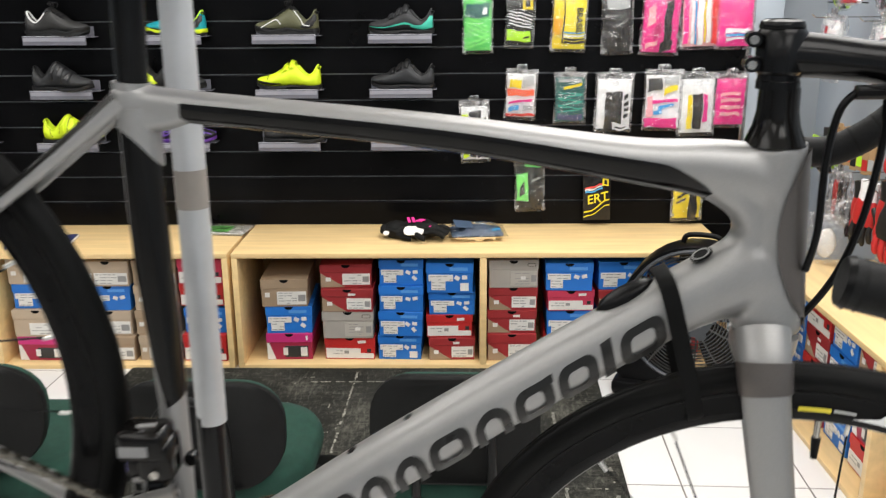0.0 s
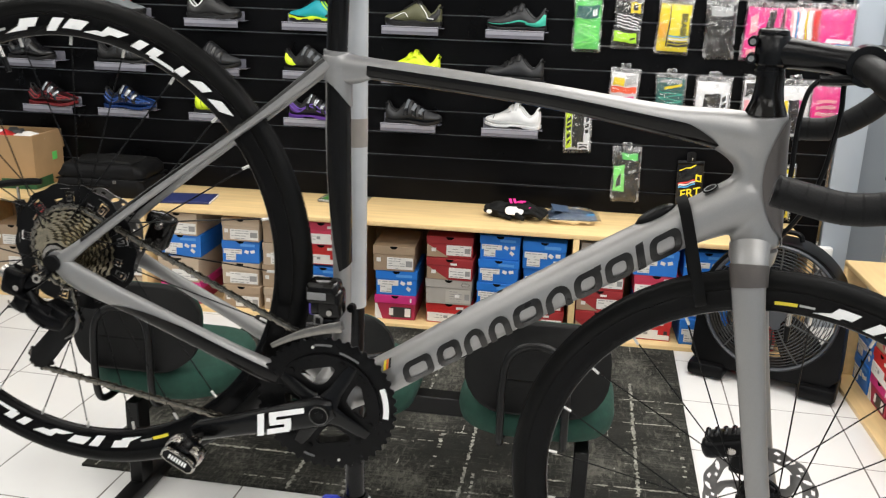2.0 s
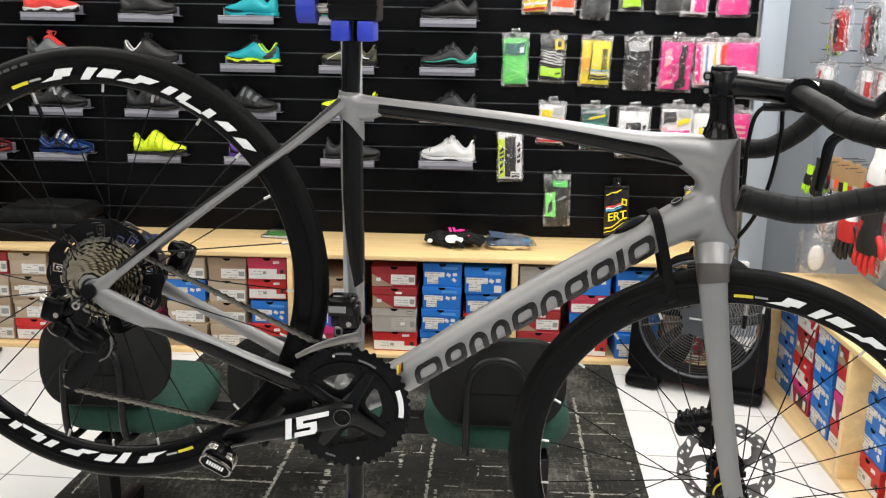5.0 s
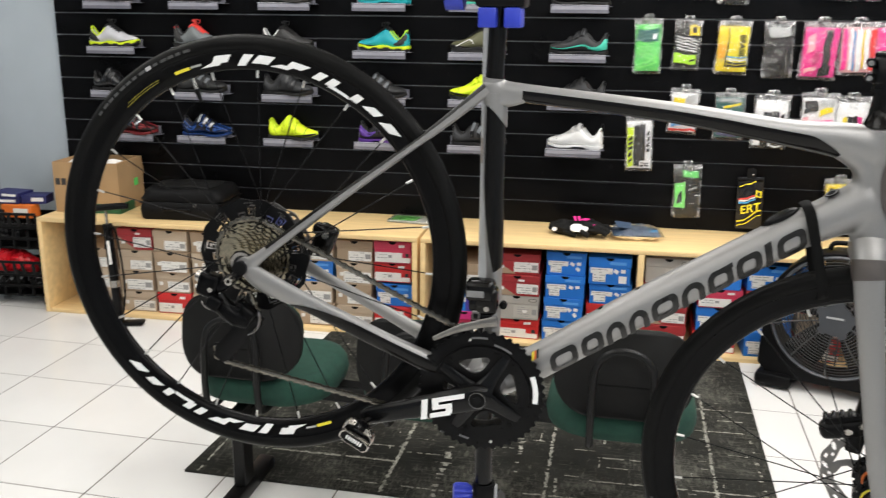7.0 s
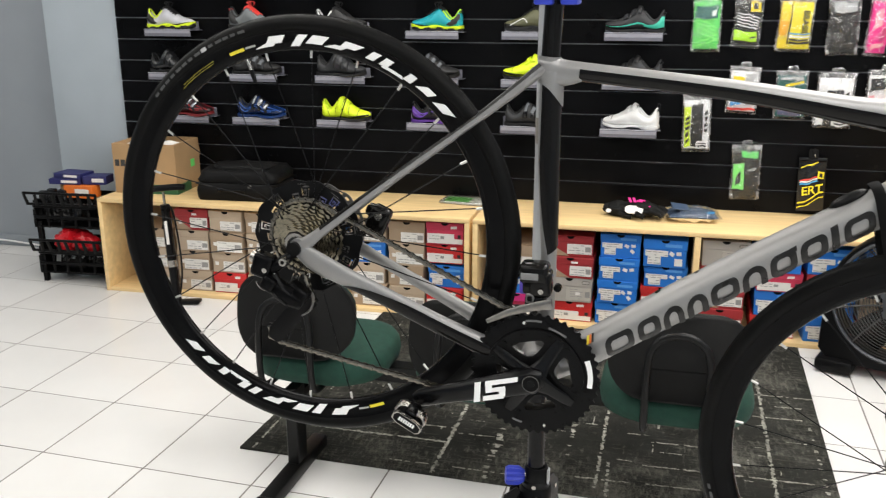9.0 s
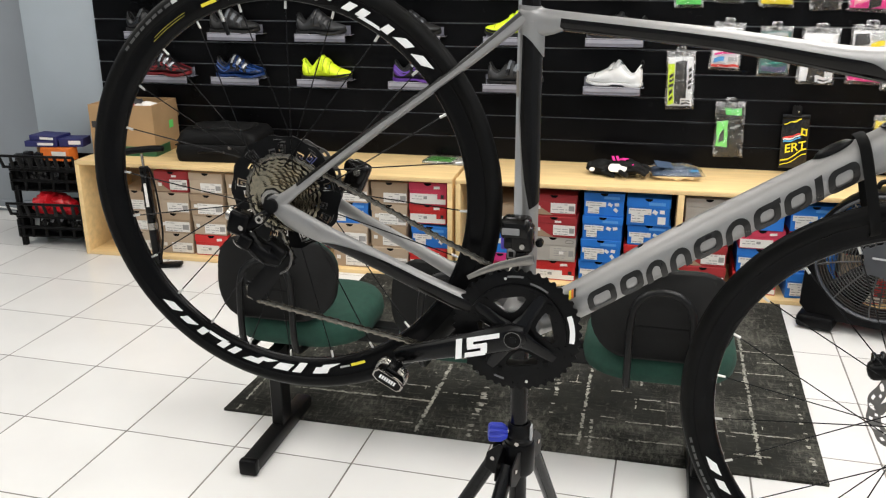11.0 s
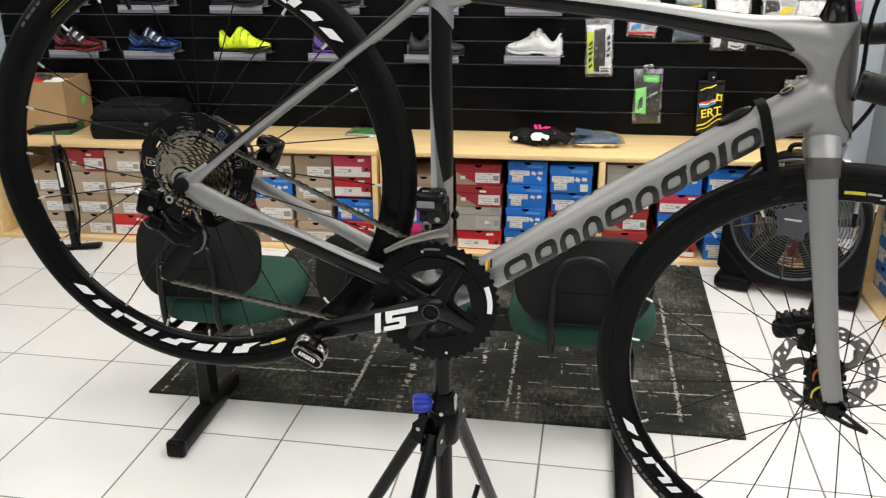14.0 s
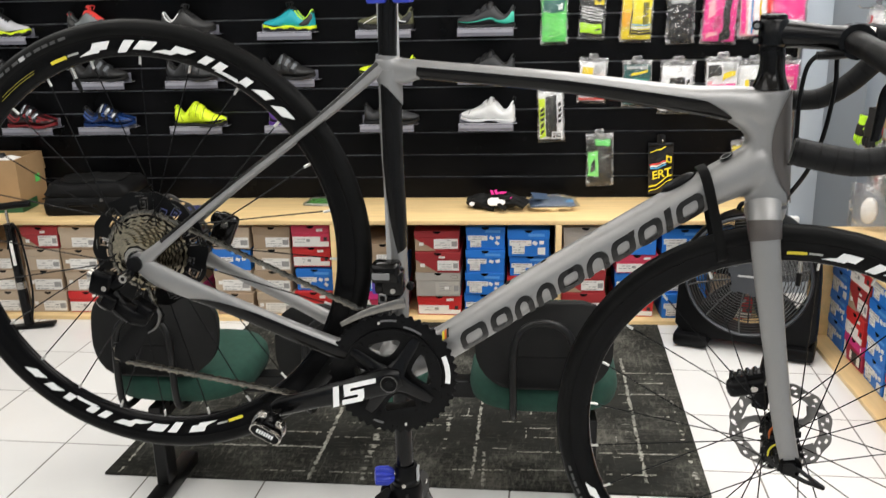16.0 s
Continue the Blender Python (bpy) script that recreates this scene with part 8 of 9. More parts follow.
def cut_disc(r0, r1, y0, y1):
    """A ring plate with rows of square spirals cut through it."""
    bm = bmesh.new()
    na, nr = 252, 22
    solid_cell = [[True] * nr for _ in range(na)]
    for k in range(9):
        for da, low in ((0, 12), (10, 8)):
            for i in range(7):
                for j in range(7):
                    if GLYPH[6 - j][i] == "#":
                        solid_cell[(k * 28 + 4 + da + i) % na][low + j] = False
    at = {}

    def vert(i, j, y):
        key = (i % na, j, y)
        if key not in at:
            a = 2 * math.pi * i / na
            r = r0 + (r1 - r0) * j / nr + (0.0016 * math.cos(14 * a) if j == nr else 0.0)
            at[key] = bm.verts.new((REAR.x + r * math.cos(a), y, REAR.z + r * math.sin(a)))
        return at[key]

    for i in range(na):
        for j in range(nr):
            if not solid_cell[i][j]:
                continue
            bm.faces.new([vert(i, j, y0), vert(i + 1, j, y0), vert(i + 1, j + 1, y0), vert(i, j + 1, y0)])
            bm.faces.new([vert(i, j + 1, y1), vert(i + 1, j + 1, y1), vert(i + 1, j, y1), vert(i, j, y1)])
            for (ni, nj), (p, q) in (((i + 1, j), ((i + 1, j), (i + 1, j + 1))), ((i - 1, j), ((i, j + 1), (i, j))), ((i, j + 1), ((i + 1, j + 1), (i, j + 1))), ((i, j - 1), ((i, j), (i + 1, j)))):
                if not 0 <= nj < nr or not solid_cell[ni % na][nj]:
                    bm.faces.new([vert(*p, y0), vert(*p, y1), vert(*q, y1), vert(*q, y0)])
    return bm


guard = part("spoke_guard", cut_disc(0.030, 0.0895, -0.0125, -0.0105), M["black"], rear, "black plastic disc with cut-out spirals", smooth=20)
for k in range(9):
    a = 2 * math.pi * (k + 0.36) / 9
    bm = bmesh.new()
    turned(bm, [(0.0835, -0.0128), (0.0841, -0.0128), (0.0841, -0.0126), (0.0835, -0.0126)], 5, tuple(REAR), a0=math.degrees(a) - 5, a1=math.degrees(a) + 5)
    part("disc_mark", bm, paint("dull_silver_print", (0.19, 0.185, 0.175)), guard)

# rear mech
bm = bmesh.new()
box(bm, -0.016, 0.016, -0.016, 0.010, -0.019, 0.018, 0.006, 3, m=pose(-0.514, -0.078, 0.029, 0, 18, 0))
box(bm, -0.012, 0.010, -0.018, 0.004, -0.012, 0.010, 0.004, 2, m=pose(-0.500, -0.084, 0.004, 0, 30, 0))
mech = part("rear_derailleur", bm, M["mech_black"], bike, "black electronic rear derailleur", smooth=60)
part("upper_knuckle", pipe(bmesh.new(), [(-0.474, -0.070, 0.043, 0.007, 0.007), (-0.484, -0.078, 0.034, 0.009, 0.009), (-0.500, -0.082, 0.024, 0.009, 0.009)], 14), M["mech_black"], mech, smooth=60)
part("link_plate", pipe(bmesh.new(), [(-0.500, -0.084, 0.012, 0.011, 0.008), (-0.487, -0.086, -0.004, 0.010, 0.008), (-0.470, -0.082, -0.014, 0.012, 0.010)], 12), M["mech_black"], mech, smooth=60)
part("lower_knuckle", one_box(-0.018, 0.018, -0.012, 0.012, -0.014, 0.016, 0.006, 3, m=pose(-0.466, -0.072, -0.018, 0, 35, 0)), M["mech_black"], mech, "gloss black lower knuckle")
part("spring_loop", turned(bmesh.new(), [(0.0165, -0.001), (0.0165, 0.001), (0.0150, 0.001), (0.0150, -0.001)], 18, (-0.506, -0.094, 0.008), a0=190, a1=350), M["steel"], mech)
part("silver_cap", rod(bmesh.new(), (-0.531, -0.078, 0.040), (-0.522, -0.082, 0.038), 0.010, 0.008, seg=16), M["steel"], mech)
part("pivot_bolt", rod(bmesh.new(), (-0.478, -0.0925, 0.038), (-0.478, -0.080, 0.038), 0.0062, seg=16), M["steel"], mech)
part("bolt_socket", rod(bmesh.new(), (-0.478, -0.0930, 0.038), (-0.478, -0.0915, 0.038), 0.0030, seg=6), M["dark"], mech)
part("motor_body", pipe(bmesh.new(), [(-0.503, -0.080, 0.006, 0.010, 0.011), (-0.490, -0.082, -0.008, 0.0135, 0.014), (-0.474, -0.080, -0.021, 0.0135, 0.014), (-0.460, -0.072, -0.030, 0.011, 0.012)], 16, power=0.7), M["mech_black"], mech, "gloss black motor body", smooth=60)
part("link_edge", pipe(bmesh.new(), [(-0.508, -0.090, 0.002, 0.0012, 0.003), (-0.492, -0.094, -0.012, 0.0012, 0.003), (-0.474, -0.093, -0.030, 0.0012, 0.003)], 8), M["mech_black"], mech, smooth=60)
part("cage_guard", pipe(bmesh.new(), [(-0.4500, -0.062, -0.012, 0.0016, 0.004), (-0.4440, -0.062, -0.026, 0.0016, 0.004), (-0.4500, -0.062, -0.046, 0.0016, 0.004), (-0.4640, -0.062, -0.056, 0.0014, 0.004)], 8), M["rotor"], mech, "thin metal chain guard", smooth=60)
part("barrel_bolt", rod(bmesh.new(), (-0.507, -0.096, 0.024), (-0.507, -0.090, 0.024), 0.0040, seg=12), M["steel"], mech)
J1, J2 = Vector((-0.462, -0.050, -0.034)), Vector((-0.513, -0.050, -0.094))
for y in (-0.047, -0.058):
    bm = sweep(bmesh.new(), [J1 + Vector((0.008, y + 0.052, 0.010)), J1 + Vector((0, y + 0.052, 0)), J2 + Vector((0, y + 0.052, 0)), J2 + Vector((-0.006, y + 0.052, -0.010))], [(0.009, 0.0013), (0.0135, 0.0013), (0.0150, 0.0013), (0.009, 0.0013)], 10)
    part("cage_plate", bm, M["black"], mech)
for j in (J1, J2):
    bm = bmesh.new()
    loops = []
    for k in range(44):
        a = 2 * math.pi * k / 44
        rr = 0.0185 + (0.0018 if k % 4 < 2 else -0.0014)
        loops.append([Vector((j.x + q * math.cos(a), j.y + w, j.z + q * math.sin(a))) for q, w in ((rr, -0.0012), (rr, 0.0012), (0.004, 0.002), (0.004, -0.002))])
    rings(bm, loops, closed=True)
    part("jockey_wheel", bm, M["black"], mech)
bm = bmesh.new()
box(bm, -0.019, 0.019, -0.015, 0.015, -0.030, 0.030, 0.009, 3)
box(bm, -0.028, 0.0, -0.012, 0.012, 0.004, 0.026, 0.007, 2)
rc = part("rear_caliper", bm, M["carbon"], bike, "black rear disc brake caliper")
rc.matrix_basis = pose(-0.378, 0.058, 0.070, 0, 24, 0) @ Matrix.Scale(0.90, 4)
for bx, bz in ((0.002, 0.016), (0.006, -0.016), (-0.012, -0.024)):
    part("caliper_bolt", rod(bmesh.new(), (bx, -0.024, bz), (bx, -0.013, bz), 0.0060, seg=12), M["steel"], rc)
rotor(rear, tuple(REAR), 0.046, 0.072)

# crankset
crankset = None
for rr0, y, th, rin, mm in ((0.0945, -0.0470, 0.0022, 0.0655, M["ring_black"]), (0.066, -0.0400, 0.002, 0.052, M["inner_ring"])):
    teeth = int(rr0 * 2 * math.pi / 0.0127)
    bm = bmesh.new()
    n = teeth * 4
    loops = []
    for k in range(n):
        a = 2 * math.pi * k / n
        rr = rr0 + (0.0022 if k % 4 < 2 else -0.0018)
        loops.append([Vector((CRANK.x + q * math.cos(a), y + w, CRANK.z + q * math.sin(a))) for q, w in ((rr, -th / 2), (rr, th / 2), (rr0 - 0.006, th), (rin, th), (rin, -th), (rr0 - 0.006, -th))])
    rings(bm, loops, closed=True)
    crankset = part("chainring", bm, mm, crankset or bike, "black toothed chainring" if crankset is None else "dull steel inner chainring")
crankset = crankset.parent
openings = []
for k in range(4):
    mid = radians(12 + 90 * k)
    half = [(r, radians(45) - math.asin(0.0165 / r)) for r in (0.0310, 0.036, 0.043, 0.049, 0.0550, 0.0585)]
    ease = (0.55, 0.95, 1.0, 1.0, 0.97, 0.74)
    lobe = [(r, mid - h * e) for (r, h), e in zip(half, ease)] + [(r, mid + h * e) for (r, h), e in reversed(list(zip(half, ease)))]
    openings.append([(CRANK.x + r * math.cos(a), CRANK.z + r * math.sin(a)) for r, a in lobe])
rim_pts = [(CRANK.x + 0.0735 * math.cos(2 * math.pi * k / 64), CRANK.z + 0.0735 * math.sin(2 * math.pi * k / 64)) for k in range(64)]
part("spider", plate(bmesh.new(), rim_pts, -0.0535, -0.0500, openings), M["ring_black"], crankset, "black spider with four openings")
for k in range(4):
    a = radians(57 + 90 * k)
    dv = Vector((math.cos(a), 0, math.sin(a)))
    part("spider_arm", sweep(bmesh.new(), [CRANK + dv * 0.006 + Vector((0, -0.0640, 0)), CRANK + dv * 0.030 + Vector((0, -0.0575, 0)), CRANK + dv * 0.058 + Vector((0, -0.0545, 0)), CRANK + dv * 0.070 + Vector((0, -0.0535, 0))], [(0.017, 0.006), (0.0100, 0.0045), (0.0085, 0.0020), (0.0060, 0.0008)], 16, power=0.7), M["alu_black"], crankset)
    for da in (-13, 13):
        e = Vector((math.cos(a + radians(da)), 0, math.sin(a + radians(da)))) * 0.0655
        part("chainring_bolt", rod(bmesh.new(), CRANK + e + Vector((0, -0.0560, 0)), CRANK + e + Vector((0, -0.050, 0)), 0.0042, seg=12), M["dark"], crankset)
    e = Vector((math.cos(a + radians(45)), 0, math.sin(a + radians(45)))) * 0.083
    part("ring_pin", rod(bmesh.new(), CRANK + e + Vector((0, -0.0508, 0)), CRANK + e + Vector((0, -0.0480, 0)), 0.0021, seg=10), M["nipple"], crankset)
for a0, a1, rr in ((55, 76, 0.080), (84, 100, 0.087), (247, 258, 0.083)):
    part("ring_print", turned(bmesh.new(), [(rr, -0.0503), (rr, -0.0497), (rr - 0.003, -0.0497), (rr - 0.003, -0.0503)], 6, tuple(CRANK), a0=a0, a1=a1), paint("grey_rubber_print", (0.12, 0.12, 0.12)), crankset)
part("ring_decal", turned(bmesh.new(), [(0.0865, -0.0512), (0.0865, -0.0506), (0.079, -0.0506), (0.079, -0.0512)], 8, tuple(CRANK), a0=-8, a1=22), M["white"], crankset, "white curved decal")
d = Vector((-0.174, 0, -0.046)).normalized()
PED = CRANK + d * 0.1725
arm = part("crank_arm", sweep(bmesh.new(), [CRANK + d * -0.016 + Vector((0, -0.066, 0)), CRANK + Vector((0, -0.068, 0)), CRANK + d * 0.05 + Vector((0, -0.072, 0)), CRANK + d * 0.12 + Vector((0, -0.075, 0)), PED + Vector((0, -0.077, 0)), PED + d * 0.012 + Vector((0, -0.077, 0))],
                              [(0.012, 0.008), (0.0215, 0.012), (0.0195, 0.011), (0.0150, 0.009), (0.0145, 0.008), (0.008, 0.006)], 16, power=0.75), M["alu_black"], bike, "black crank arm with white mark", smooth=60)
part("crank_bolt", rod(bmesh.new(), CRANK + Vector((0, -0.083, 0)), CRANK + Vector((0, -0.075, 0)), 0.0130, seg=24), M["dark"], arm)
part("bolt_ring", turned(bmesh.new(), [(0.0119, -0.0842), (0.0126, -0.0842), (0.0126, -0.0828), (0.0119, -0.0828)], 24, tuple(CRANK)), M["rotor"], arm)
part("bolt_socket", rod(bmesh.new(), CRANK + Vector((0, -0.0838, 0)), CRANK + Vector((0, -0.0825, 0)), 0.006, seg=6), M["black"], arm)


def slanted(p, w, h, y, lean=0.3):
    """A slanted mark along the arm, w along and h across it."""
    up = Vector((-d.z, 0, d.x)) * -1
    if up.z < 0:
        up = -up
    a = -d
    bm = bmesh.new()
    q = [p + a * (-w / 2 - h * lean / 2) - up * h / 2, p + a * (w / 2 - h * lean / 2) - up * h / 2, p + a * (w / 2 + h * lean / 2) + up * h / 2, p + a * (-w / 2 + h * lean / 2) + up * h / 2]
    bm.faces.new([bm.verts.new(Vector((v.x, y, v.z))) for v in q])
    return bm


for along, w, h, lift in ((0.081, 0.0095, 0.031, 0.0), (0.044, 0.050, 0.0075, 0.0118), (0.0635, 0.010, 0.012, 0.0065), (0.053, 0.030, 0.0068, 0.0), (0.0425, 0.010, 0.012, -0.0065), (0.056, 0.032, 0.0075, -0.0118)):
    c = CRANK + d * along + Vector((0.0, 0, lift))
    part("white_mark", slanted(c, w, h, -0.0860 - 0.0002 * (h > 0.01)), M["white"], arm)
part("far_crank_arm", sweep(bmesh.new(), [CRANK + Vector((0, 0.066, 0)), CRANK - d * 0.08 + Vector((0, 0.072, 0)), CRANK - d * 0.1725 + Vector((0, 0.077, 0))], [(0.018, 0.01), (0.014, 0.009), (0.013, 0.008)], 14, power=0.75), M["alu_black"], bike, smooth=60)
bm = bmesh.new()
PLATE = [(-0.0275, 0.002), (-0.022, 0.009), (0.016, 0.0085), (0.0265, 0.0035), (0.0275, -0.005), (0.022, -0.0105), (-0.016, -0.0105), (-0.0265, -0.006)]
plate(bm, PLATE, -0.028, 0.026)
pedal = part("pedal", bm, M["black"], bike, "black and silver clip-in pedal")
pedal.matrix_basis = pose(PED.x - 0.005, -0.116, PED.z - 0.012, 0, 29, 0) @ Matrix.Scale(0.80, 4)
bm = bmesh.new()
rings(bm, [[Vector((x * k, y, z * k)) for y, k in ((-0.0295, 1.0), (-0.0295, 1.10), (-0.022, 1.13), (-0.022, 1.0))] for x, z in PLATE], closed=True)
part("metal_rim", bm, M["steel"], pedal, "polished metal edge")
part("axle", rod(bmesh.new(), (0, 0.024, 0), (0, 0.045, 0), 0.0085, seg=14), M["steel"], pedal)
part("front_claw", pipe(bmesh.new(), [(-0.027, -0.006, -0.002, 0.005, 0.016), (-0.029, -0.006, 0.010, 0.0035, 0.015), (-0.024, -0.006, 0.019, 0.0035, 0.012), (-0.013, -0.006, 0.021, 0.0030, 0.009)], 10), M["steel"], pedal, "polished cleat claw", smooth=60)
part("rear_claw", pipe(bmesh.new(), [(0.026, -0.004, 0.000, 0.005, 0.015), (0.027, -0.004, 0.009, 0.0040, 0.014), (0.020, -0.004, 0.016, 0.0040, 0.013), (0.008, -0.004, 0.015, 0.0045, 0.011)], 10), M["steel"], pedal, "polished cleat claw", smooth=60)
part("body_block", one_box(-0.014, 0.010, -0.018, 0.022, 0.006, 0.016, 0.003, 2), M["alu_black"], pedal)
for k in range(7):
    part("print_bar", one_box(-0.0165 + 0.0048 * k, -0.0133 + 0.0048 * k, -0.0288, -0.0278, -0.0045, 0.0030), M["white"], pedal)

# chain as links
bm = bmesh.new()


def chain_run(pts):
    pts = [Vector(p) for p in pts]
    for p, q in zip(pts, pts[1:]):
        n = max(1, int((q - p).length / 0.0127))
        for k in range(n):
            a, b = p.lerp(q, k / n), p.lerp(q, (k + 1) / n)
            w = 0.0034 if k % 2 else 0.0024
            for sg in (-1, 1):
                o = Vector((0, sg * w, 0))
                dd = (b - a).normalized()
                sweep(bm, [a - dd * 0.002 + o, a.lerp(b, 0.5) + o, b + dd * 0.002 + o], [(0.0042, 0.0006), (0.0024, 0.0006), (0.0042, 0.0006)], 6)
            rod(bm, a + Vector((0, -0.0042, 0)), a + Vector((0, 0.0042, 0)), 0.0019, seg=6)


def arc(c, r, y, a0, a1, n=14):
    return [(c.x + r * math.cos(radians(a0 + (a1 - a0) * k / n)), y, c.z + r * math.sin(radians(a0 + (a1 - a0) * k / n))) for k in range(n + 1)]


RC, RY = 0.0600, -0.0165
chain_run([(J2.x + 0.006, -0.0515, J2.z - 0.015), (CRANK.x - 0.006, -0.0400, CRANK.z - 0.0680)])
chain_run(arc(CRANK, 0.0680, -0.0385, -95, 69, 32))
chain_run([(CRANK.x + 0.068 * math.cos(radians(69)), -0.040, CRANK.z + 0.068 * math.sin(radians(69))), (REAR.x + RC * math.cos(radians(66)), RY, REAR.z + RC * math.sin(radians(66)))])
chain_run(arc(REAR, RC, RY, 66, 262, 17))
chain_run([(REAR.x + RC * math.cos(radians(262)), RY, REAR.z + RC * math.sin(radians(262))), (J1.x + 0.014, -0.051, J1.z + 0.002), (J1.x + 0.006, -0.051, J1.z - 0.012), (J2.x - 0.012, -0.051, J2.z + 0.008), (J2.x - 0.012, -0.051, J2.z - 0.008), (J2.x + 0.006, -0.0515, J2.z - 0.015)])
chain = part("chain", bm, M["chainsteel"], bike, "steel bicycle chain")
chain["kind"] = "stuff"

# front mech
bm = bmesh.new()
box(bm, -0.127, -0.084, -0.052, -0.016, 0.020, 0.051, 0.008, 3)
box(bm, -0.112, -0.080, -0.050, -0.016, 0.000, 0.040, 0.007, 3)
box(bm, -0.122, -0.100, -0.046, -0.020, 0.004, 0.024, 0.004, 2)
fd = part("front_derailleur", bm, M["carbon"], bike, "black electronic front derailleur", smooth=60)
# A grey patch paints the highlight on the upper housing.
part("grey_panel", one_box(-0.1235, -0.098, -0.0532, -0.0515, 0.0285, 0.0385, 0.0008, 1), paint("satin_grey_highlight", (0.17, 0.17, 0.17), 0.3), fd, "painted grey highlight on the housing")
part("clip", one_box(-0.1165, -0.1035, -0.0495, -0.046, -0.009, 0.007, 0.002, 1), M["rotor"], fd, "small metal clip")
part("clip_slot", one_box(-0.1135, -0.1065, -0.0505, -0.049, -0.005, 0.003, 0.0008, 1), M["dark"], fd)
part("pivot_bolt", rod(bmesh.new(), (-0.094, -0.0535, 0.012), (-0.094, -0.049, 0.012), 0.0040, seg=12), M["steel"], fd)
part("mount_bolt", rod(bmesh.new(), (-0.074, -0.020, 0.008), (-0.074, -0.012, 0.008), 0.0060, seg=14), M["alu_black"], fd)
part("linkage", one_box(-0.118, -0.088, -0.048, -0.02, -0.016, 0.002, 0.004, 2), M["alu_black"], fd)
bm = sweep(bmesh.new(), curve_points([(-0.078, -0.052, -0.006), (-0.105, -0.053, -0.012), (-0.14, -0.054, -0.024), (-0.172, -0.055, -0.040)], 5), [(0.0080 - 0.0003 * i, 0.0015) for i in range(16)], 8)
part("cage", bm, M["cage_steel"], fd, "satin steel chain cage")
bm = sweep(bmesh.new(), curve_points([(-0.078, -0.040, -0.008), (-0.105, -0.041, -0.014), (-0.14, -0.042, -0.026), (-0.17, -0.043, -0.042)], 5), [(0.0062 - 0.0002 * i, 0.0012) for i in range(16)], 8)
part("inner_cage", bm, M["rotor"], fd)
part("blue_tag", one_box(-0.129, -0.112, -0.03, -0.02, -0.002, 0.022, 0.002, 1), paint("violet_tag", (0.10, 0.06, 0.45)), fd)

# strap holding the front wheel, junction box, marks on the down tube
keys = [(0.335, 0.0, 0.182), (0.336, -0.018, 0.179), (0.340, -0.0285, 0.166), (0.351, -0.0300, 0.125), (0.364, -0.0270, 0.075), (0.371, -0.012, 0.052), (0.371, 0.012, 0.052), (0.360, 0.0270, 0.09), (0.346, 0.0285, 0.155), (0.336, 0.018, 0.179)]
pts = curve_points(keys + keys[:1], 6)[:-1]
part("strap", sweep(bmesh.new(), pts, [(0.0013, 0.0074)] * len(pts), 10, ref=(0.84, 0, 0.30), closed=True), M["dark"], bike, "black webbing strap round frame and front wheel", smooth=60)
bm = bmesh.new()
loops = []
for k in range(9):
    q = -1 + k / 4
    w = max(0.06, math.sqrt(max(0.0, 1 - q * q)))
    loops.append([Vector((0.027 * q, 0.012 * w * math.cos(e), 0.0075 * w * math.sin(e))) for e in [2 * math.pi * g / 16 for g in range(16)]])
rings(bm, loops)
part("junction_box", bm, M["black"], bike, "slim black rubber cover on the down tube", smooth=70).matrix_basis = pose(0.306, 0, 0.1605, 0, -31, 0)
badge = part("head_badge", disc(bmesh.new(), (0, 0, 0), 0.0095, -0.0006, 0.0006, 24, "z"), M["dark"], bike, "round black and white sticker")
badge.matrix_basis = Matrix.Translation((0.366, -0.006, 0.1985)) @ Vector((-0.50, -0.12, 0.85)).to_track_quat("Z", "Y").to_matrix().to_4x4()
part("white_ring", turned(bmesh.new(), [(0.0066, 0.0006), (0.0078, 0.0006), (0.0078, 0.0011), (0.0066, 0.0011)], 24, (0, 0, 0), "z"), paint("grey_ring_print", (0.22, 0.22, 0.22)), badge)
for t in (0.30, 0.44):
    p = Vector((-0.0265, 0, -0.088)).lerp(Vector((0.345, 0, 0.152)), t) + Vector((-0.542, 0, 0.84)) * 0.027
    part("bottle_bolt", rod(bmesh.new(), p, p + Vector((-0.542, 0, 0.84)) * 0.004, 0.0045, seg=10), M["black"], bike)

ax_dir = (Vector((0.345, 0, 0.152)) - Vector((-0.0265, 0, -0.088))).normalized()
ax_up = Vector((-ax_dir.z, 0, ax_dir.x))
AX0 = Vector((-0.0265, 0, -0.088))


def tube_mark(s, v, y_extra=0.0011):
    """A place on the near side of the down tube: s along it, v across it."""
    hw = 0.031 - 0.006 * min(1, max(0, s / 0.44))
    y = -hw * math.sqrt(max(0.0, 1 - (v / 0.0278) ** 2)) - y_extra
    p = AX0 + ax_dir * s + ax_up * v
    return Vector((p.x, y, p.z))


def mark_ring(s0, w, v0, v1, stroke, lean=0.25):
    bm = bmesh.new()
    h = v1 - v0
    out = rounded(w, h, min(w, h) * 0.34, 5, w / 2, h / 2)
    inn = rounded(max(0.004, w - 2 * stroke), max(0.003, h - 1.5 * stroke), min(w, h) * 0.18, 5, w / 2, h / 2)
    vo = [bm.verts.new(tube_mark(s0 + a + b * lean, v0 + b)) for a, b in out]
    vi = [bm.verts.new(tube_mark(s0 + a + b * lean, v0 + b)) for a, b in inn]
    n = len(vo)
    for k in range(n):
        bm.faces.new((vo[k], vo[(k + 1) % n], vi[(k + 1) % n], vi[k]))
    return bm


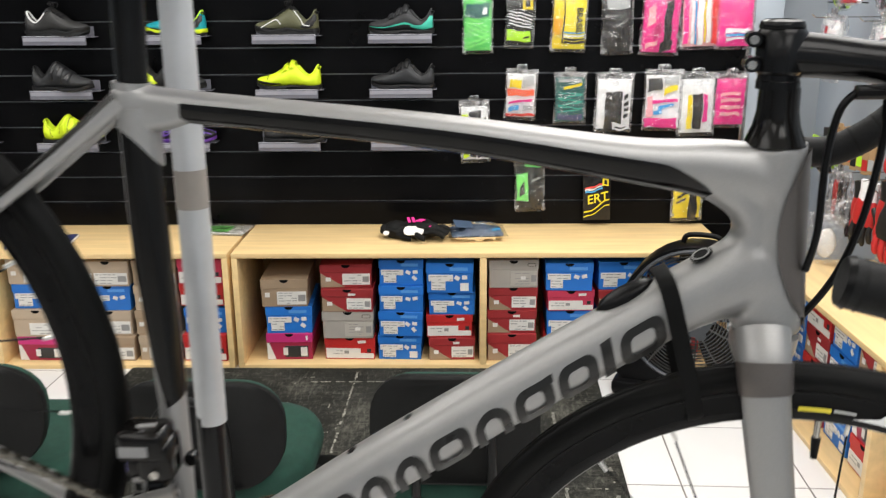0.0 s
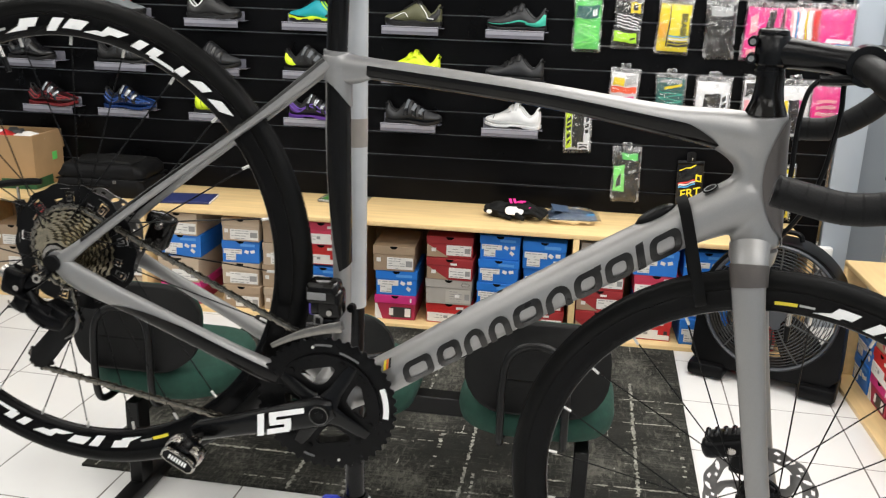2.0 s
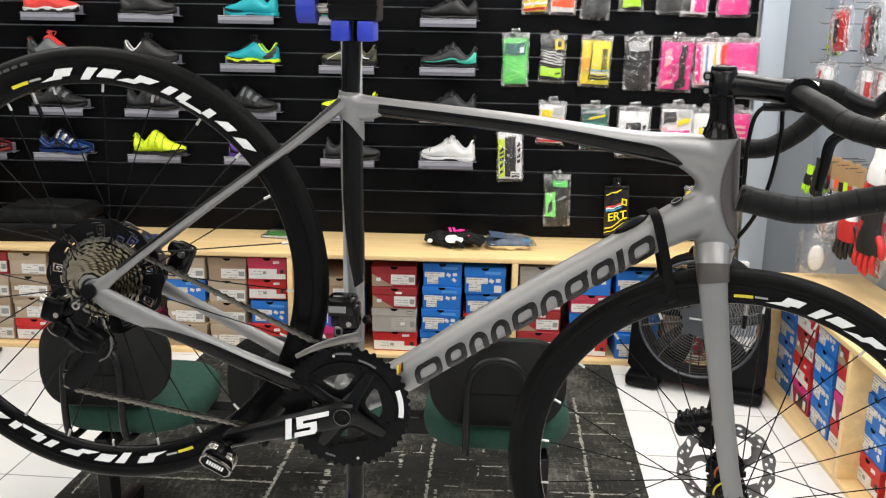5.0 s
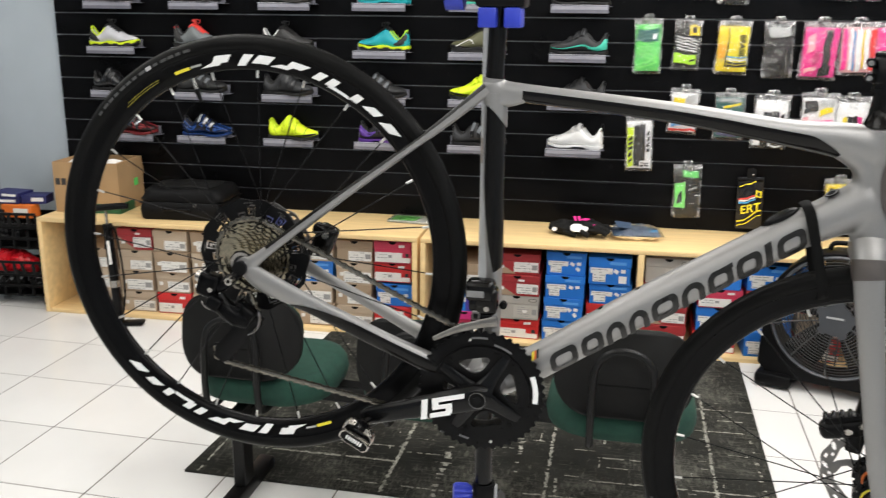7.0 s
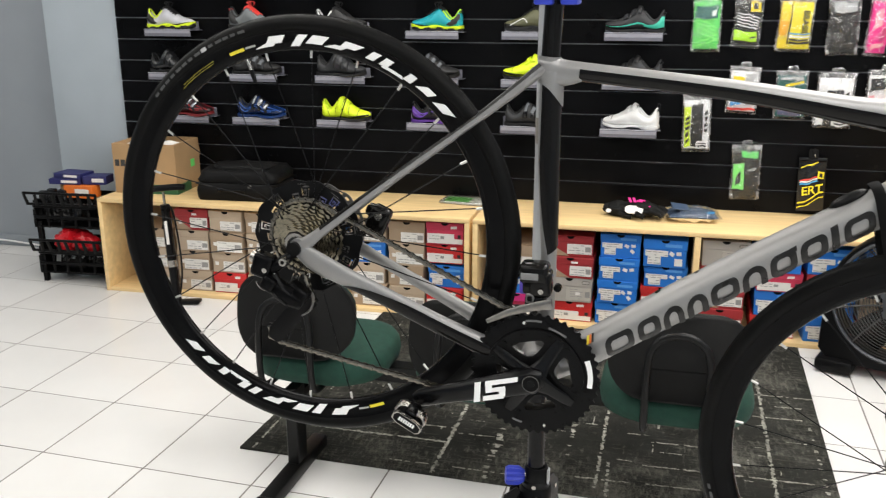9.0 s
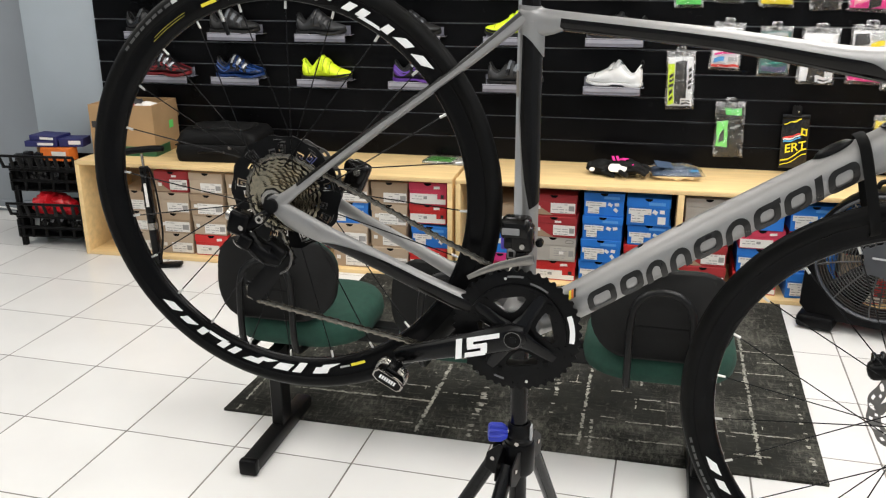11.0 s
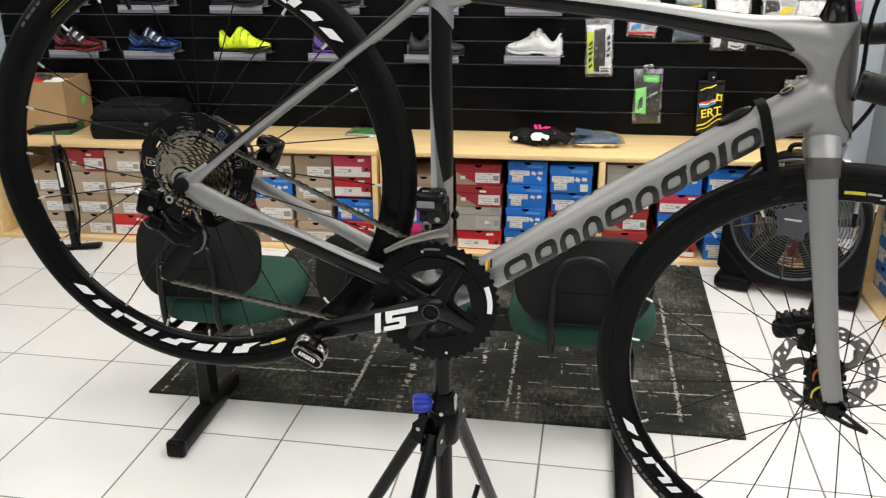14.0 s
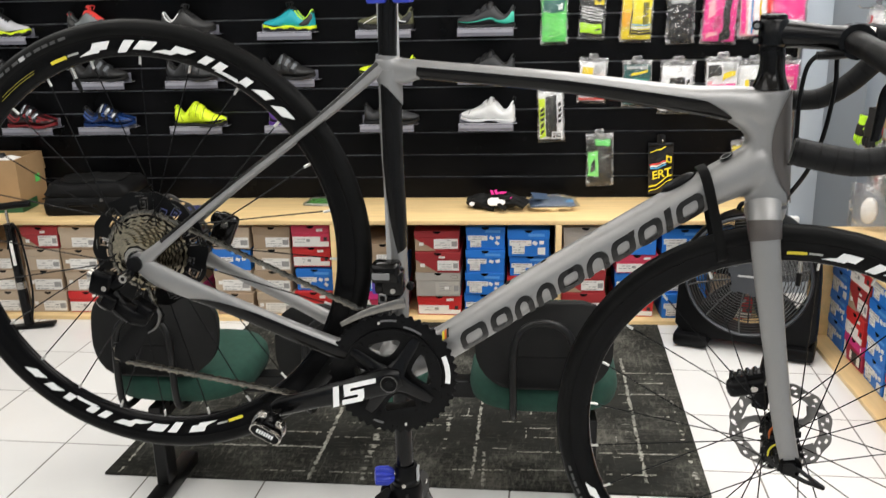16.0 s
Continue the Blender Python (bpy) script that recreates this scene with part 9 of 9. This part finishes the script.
def mark_arch(s0, w, v0, v1, stroke, lean=0.25):
    """An upside-down U on the down tube."""
    bm = bmesh.new()
    h = v1 - v0
    path_o = [(0, 0), (0, h * 0.5)] + [(w / 2 - w / 2 * math.cos(a), h * 0.5 + h * 0.5 * math.sin(a)) for a in [math.pi * k / 10 for k in range(1, 10)]] + [(w, h * 0.5), (w, 0)]
    wi, hi = w - 2 * stroke, h - 0.8 * stroke
    path_i = [(stroke, 0), (stroke, h * 0.5)] + [(w / 2 - wi / 2 * math.cos(a), h * 0.5 + (hi - h * 0.5) * math.sin(a)) for a in [math.pi * k / 10 for k in range(1, 10)]] + [(w - stroke, h * 0.5), (w - stroke, 0)]
    vo = [bm.verts.new(tube_mark(s0 + a + b * lean, v0 + b)) for a, b in path_o]
    vi = [bm.verts.new(tube_mark(s0 + a + b * lean, v0 + b)) for a, b in path_i]
    for k in range(len(vo) - 1):
        bm.faces.new((vo[k], vo[k + 1], vi[k + 1], vi[k]))
    return bm


def mark_bar(s0, w, v0, v1, lean=0.25):
    bm = bmesh.new()
    rows = []
    for k in range(7):
        v = v0 + (v1 - v0) * k / 6
        rows.append([bm.verts.new(tube_mark(s0 + u * w + (v - v0) * lean, v)) for u in (0, 0.5, 1)])
    for a, b in zip(rows, rows[1:]):
        for q in range(2):
            bm.faces.new((a[q], a[q + 1], b[q + 1], b[q]))
    return bm


LOW, HIGH, TALL = -0.0215, 0.0095, 0.0215
BLOCKS = ((0.024, 0.046, "ring"), (0.077, 0.036, "ring"), (0.1175, 0.032, "arch"), (0.1545, 0.032, "arch"), (0.1915, 0.042, "ring"), (0.238, 0.036, "arch"), (0.279, 0.038, "ring"), (0.322, 0.038, "ring"), (0.365, 0.0105, "bar"), (0.382, 0.042, "ring"))
for k, (s, w, form) in enumerate(BLOCKS):
    if form == "bar":
        part("lettering_block", mark_bar(s, w, LOW, TALL, 0.35), M["dark_decal"], bike, "black lettering block")
        continue
    shape = mark_arch if form == "arch" else mark_ring
    part("lettering_block", shape(s, w, LOW, HIGH, 0.0095, 0.35), M["dark_decal"], bike, "black lettering block")
    if k == 6:
        part("lettering_block", mark_bar(s + w - 0.0095 + 0.010, 0.0095, HIGH - 0.006, TALL, 0.35), M["dark_decal"], bike, "black lettering block")
for off, mm in ((0.0, M["yellow_decal"]), (0.004, paint("orange_ring", (0.7, 0.16, 0.02))), (0.008, M["dark_decal"])):
    part("stripe", mark_bar(0.008 + off, 0.0035, 0.013, 0.0225, 0.5), mm, bike)

# ---- floor ----
TILE, TURN = 0.3995, -0.0400
GRID = pose(-2.844, -2.109, 0, 0, 0, math.degrees(TURN))
floor = thing("floor", "glossy white square ceramic tiles with dark grout", "floor", kind="structure")
part("grout", one_box(X0, X1, Y0, Y1, -0.05, -0.0009), M["grout"], floor)


def tile_mesh(w, h):
    bm = one_box(-w / 2, w / 2, -h / 2, h / 2, -0.006, 0.0, 0.0012, 1)
    return finish("tile", bm, M["tile"])


whole = tile_mesh(TILE - 0.0050, TILE - 0.0050)
rest = bmesh.new()
for i in range(-14, 11):
    for j in range(-16, 9):
        at = GRID @ Matrix.Translation(((i + 0.5) * TILE, (j + 0.5) * TILE, 0))
        p = at.translation
        if not (X0 < p.x < X1 + 0.25 and Y0 < p.y < Y1 + 0.22):
            continue
        if p.y < -4.4 or p.x < -6.3:
            c = [at @ Vector((sx * (TILE - 0.0050) / 2, sy * (TILE - 0.0050) / 2, 0)) for sx, sy in ((-1, -1), (1, -1), (1, 1), (-1, 1))]
            rest.faces.new([rest.verts.new(v) for v in c])
            continue
        ob = new("tile", whole)
        ob.matrix_basis = at
        ob.parent = floor
far_tiles = part("far_tiles", rest, M["tile"], floor)
far_tiles["kind"] = "stuff"
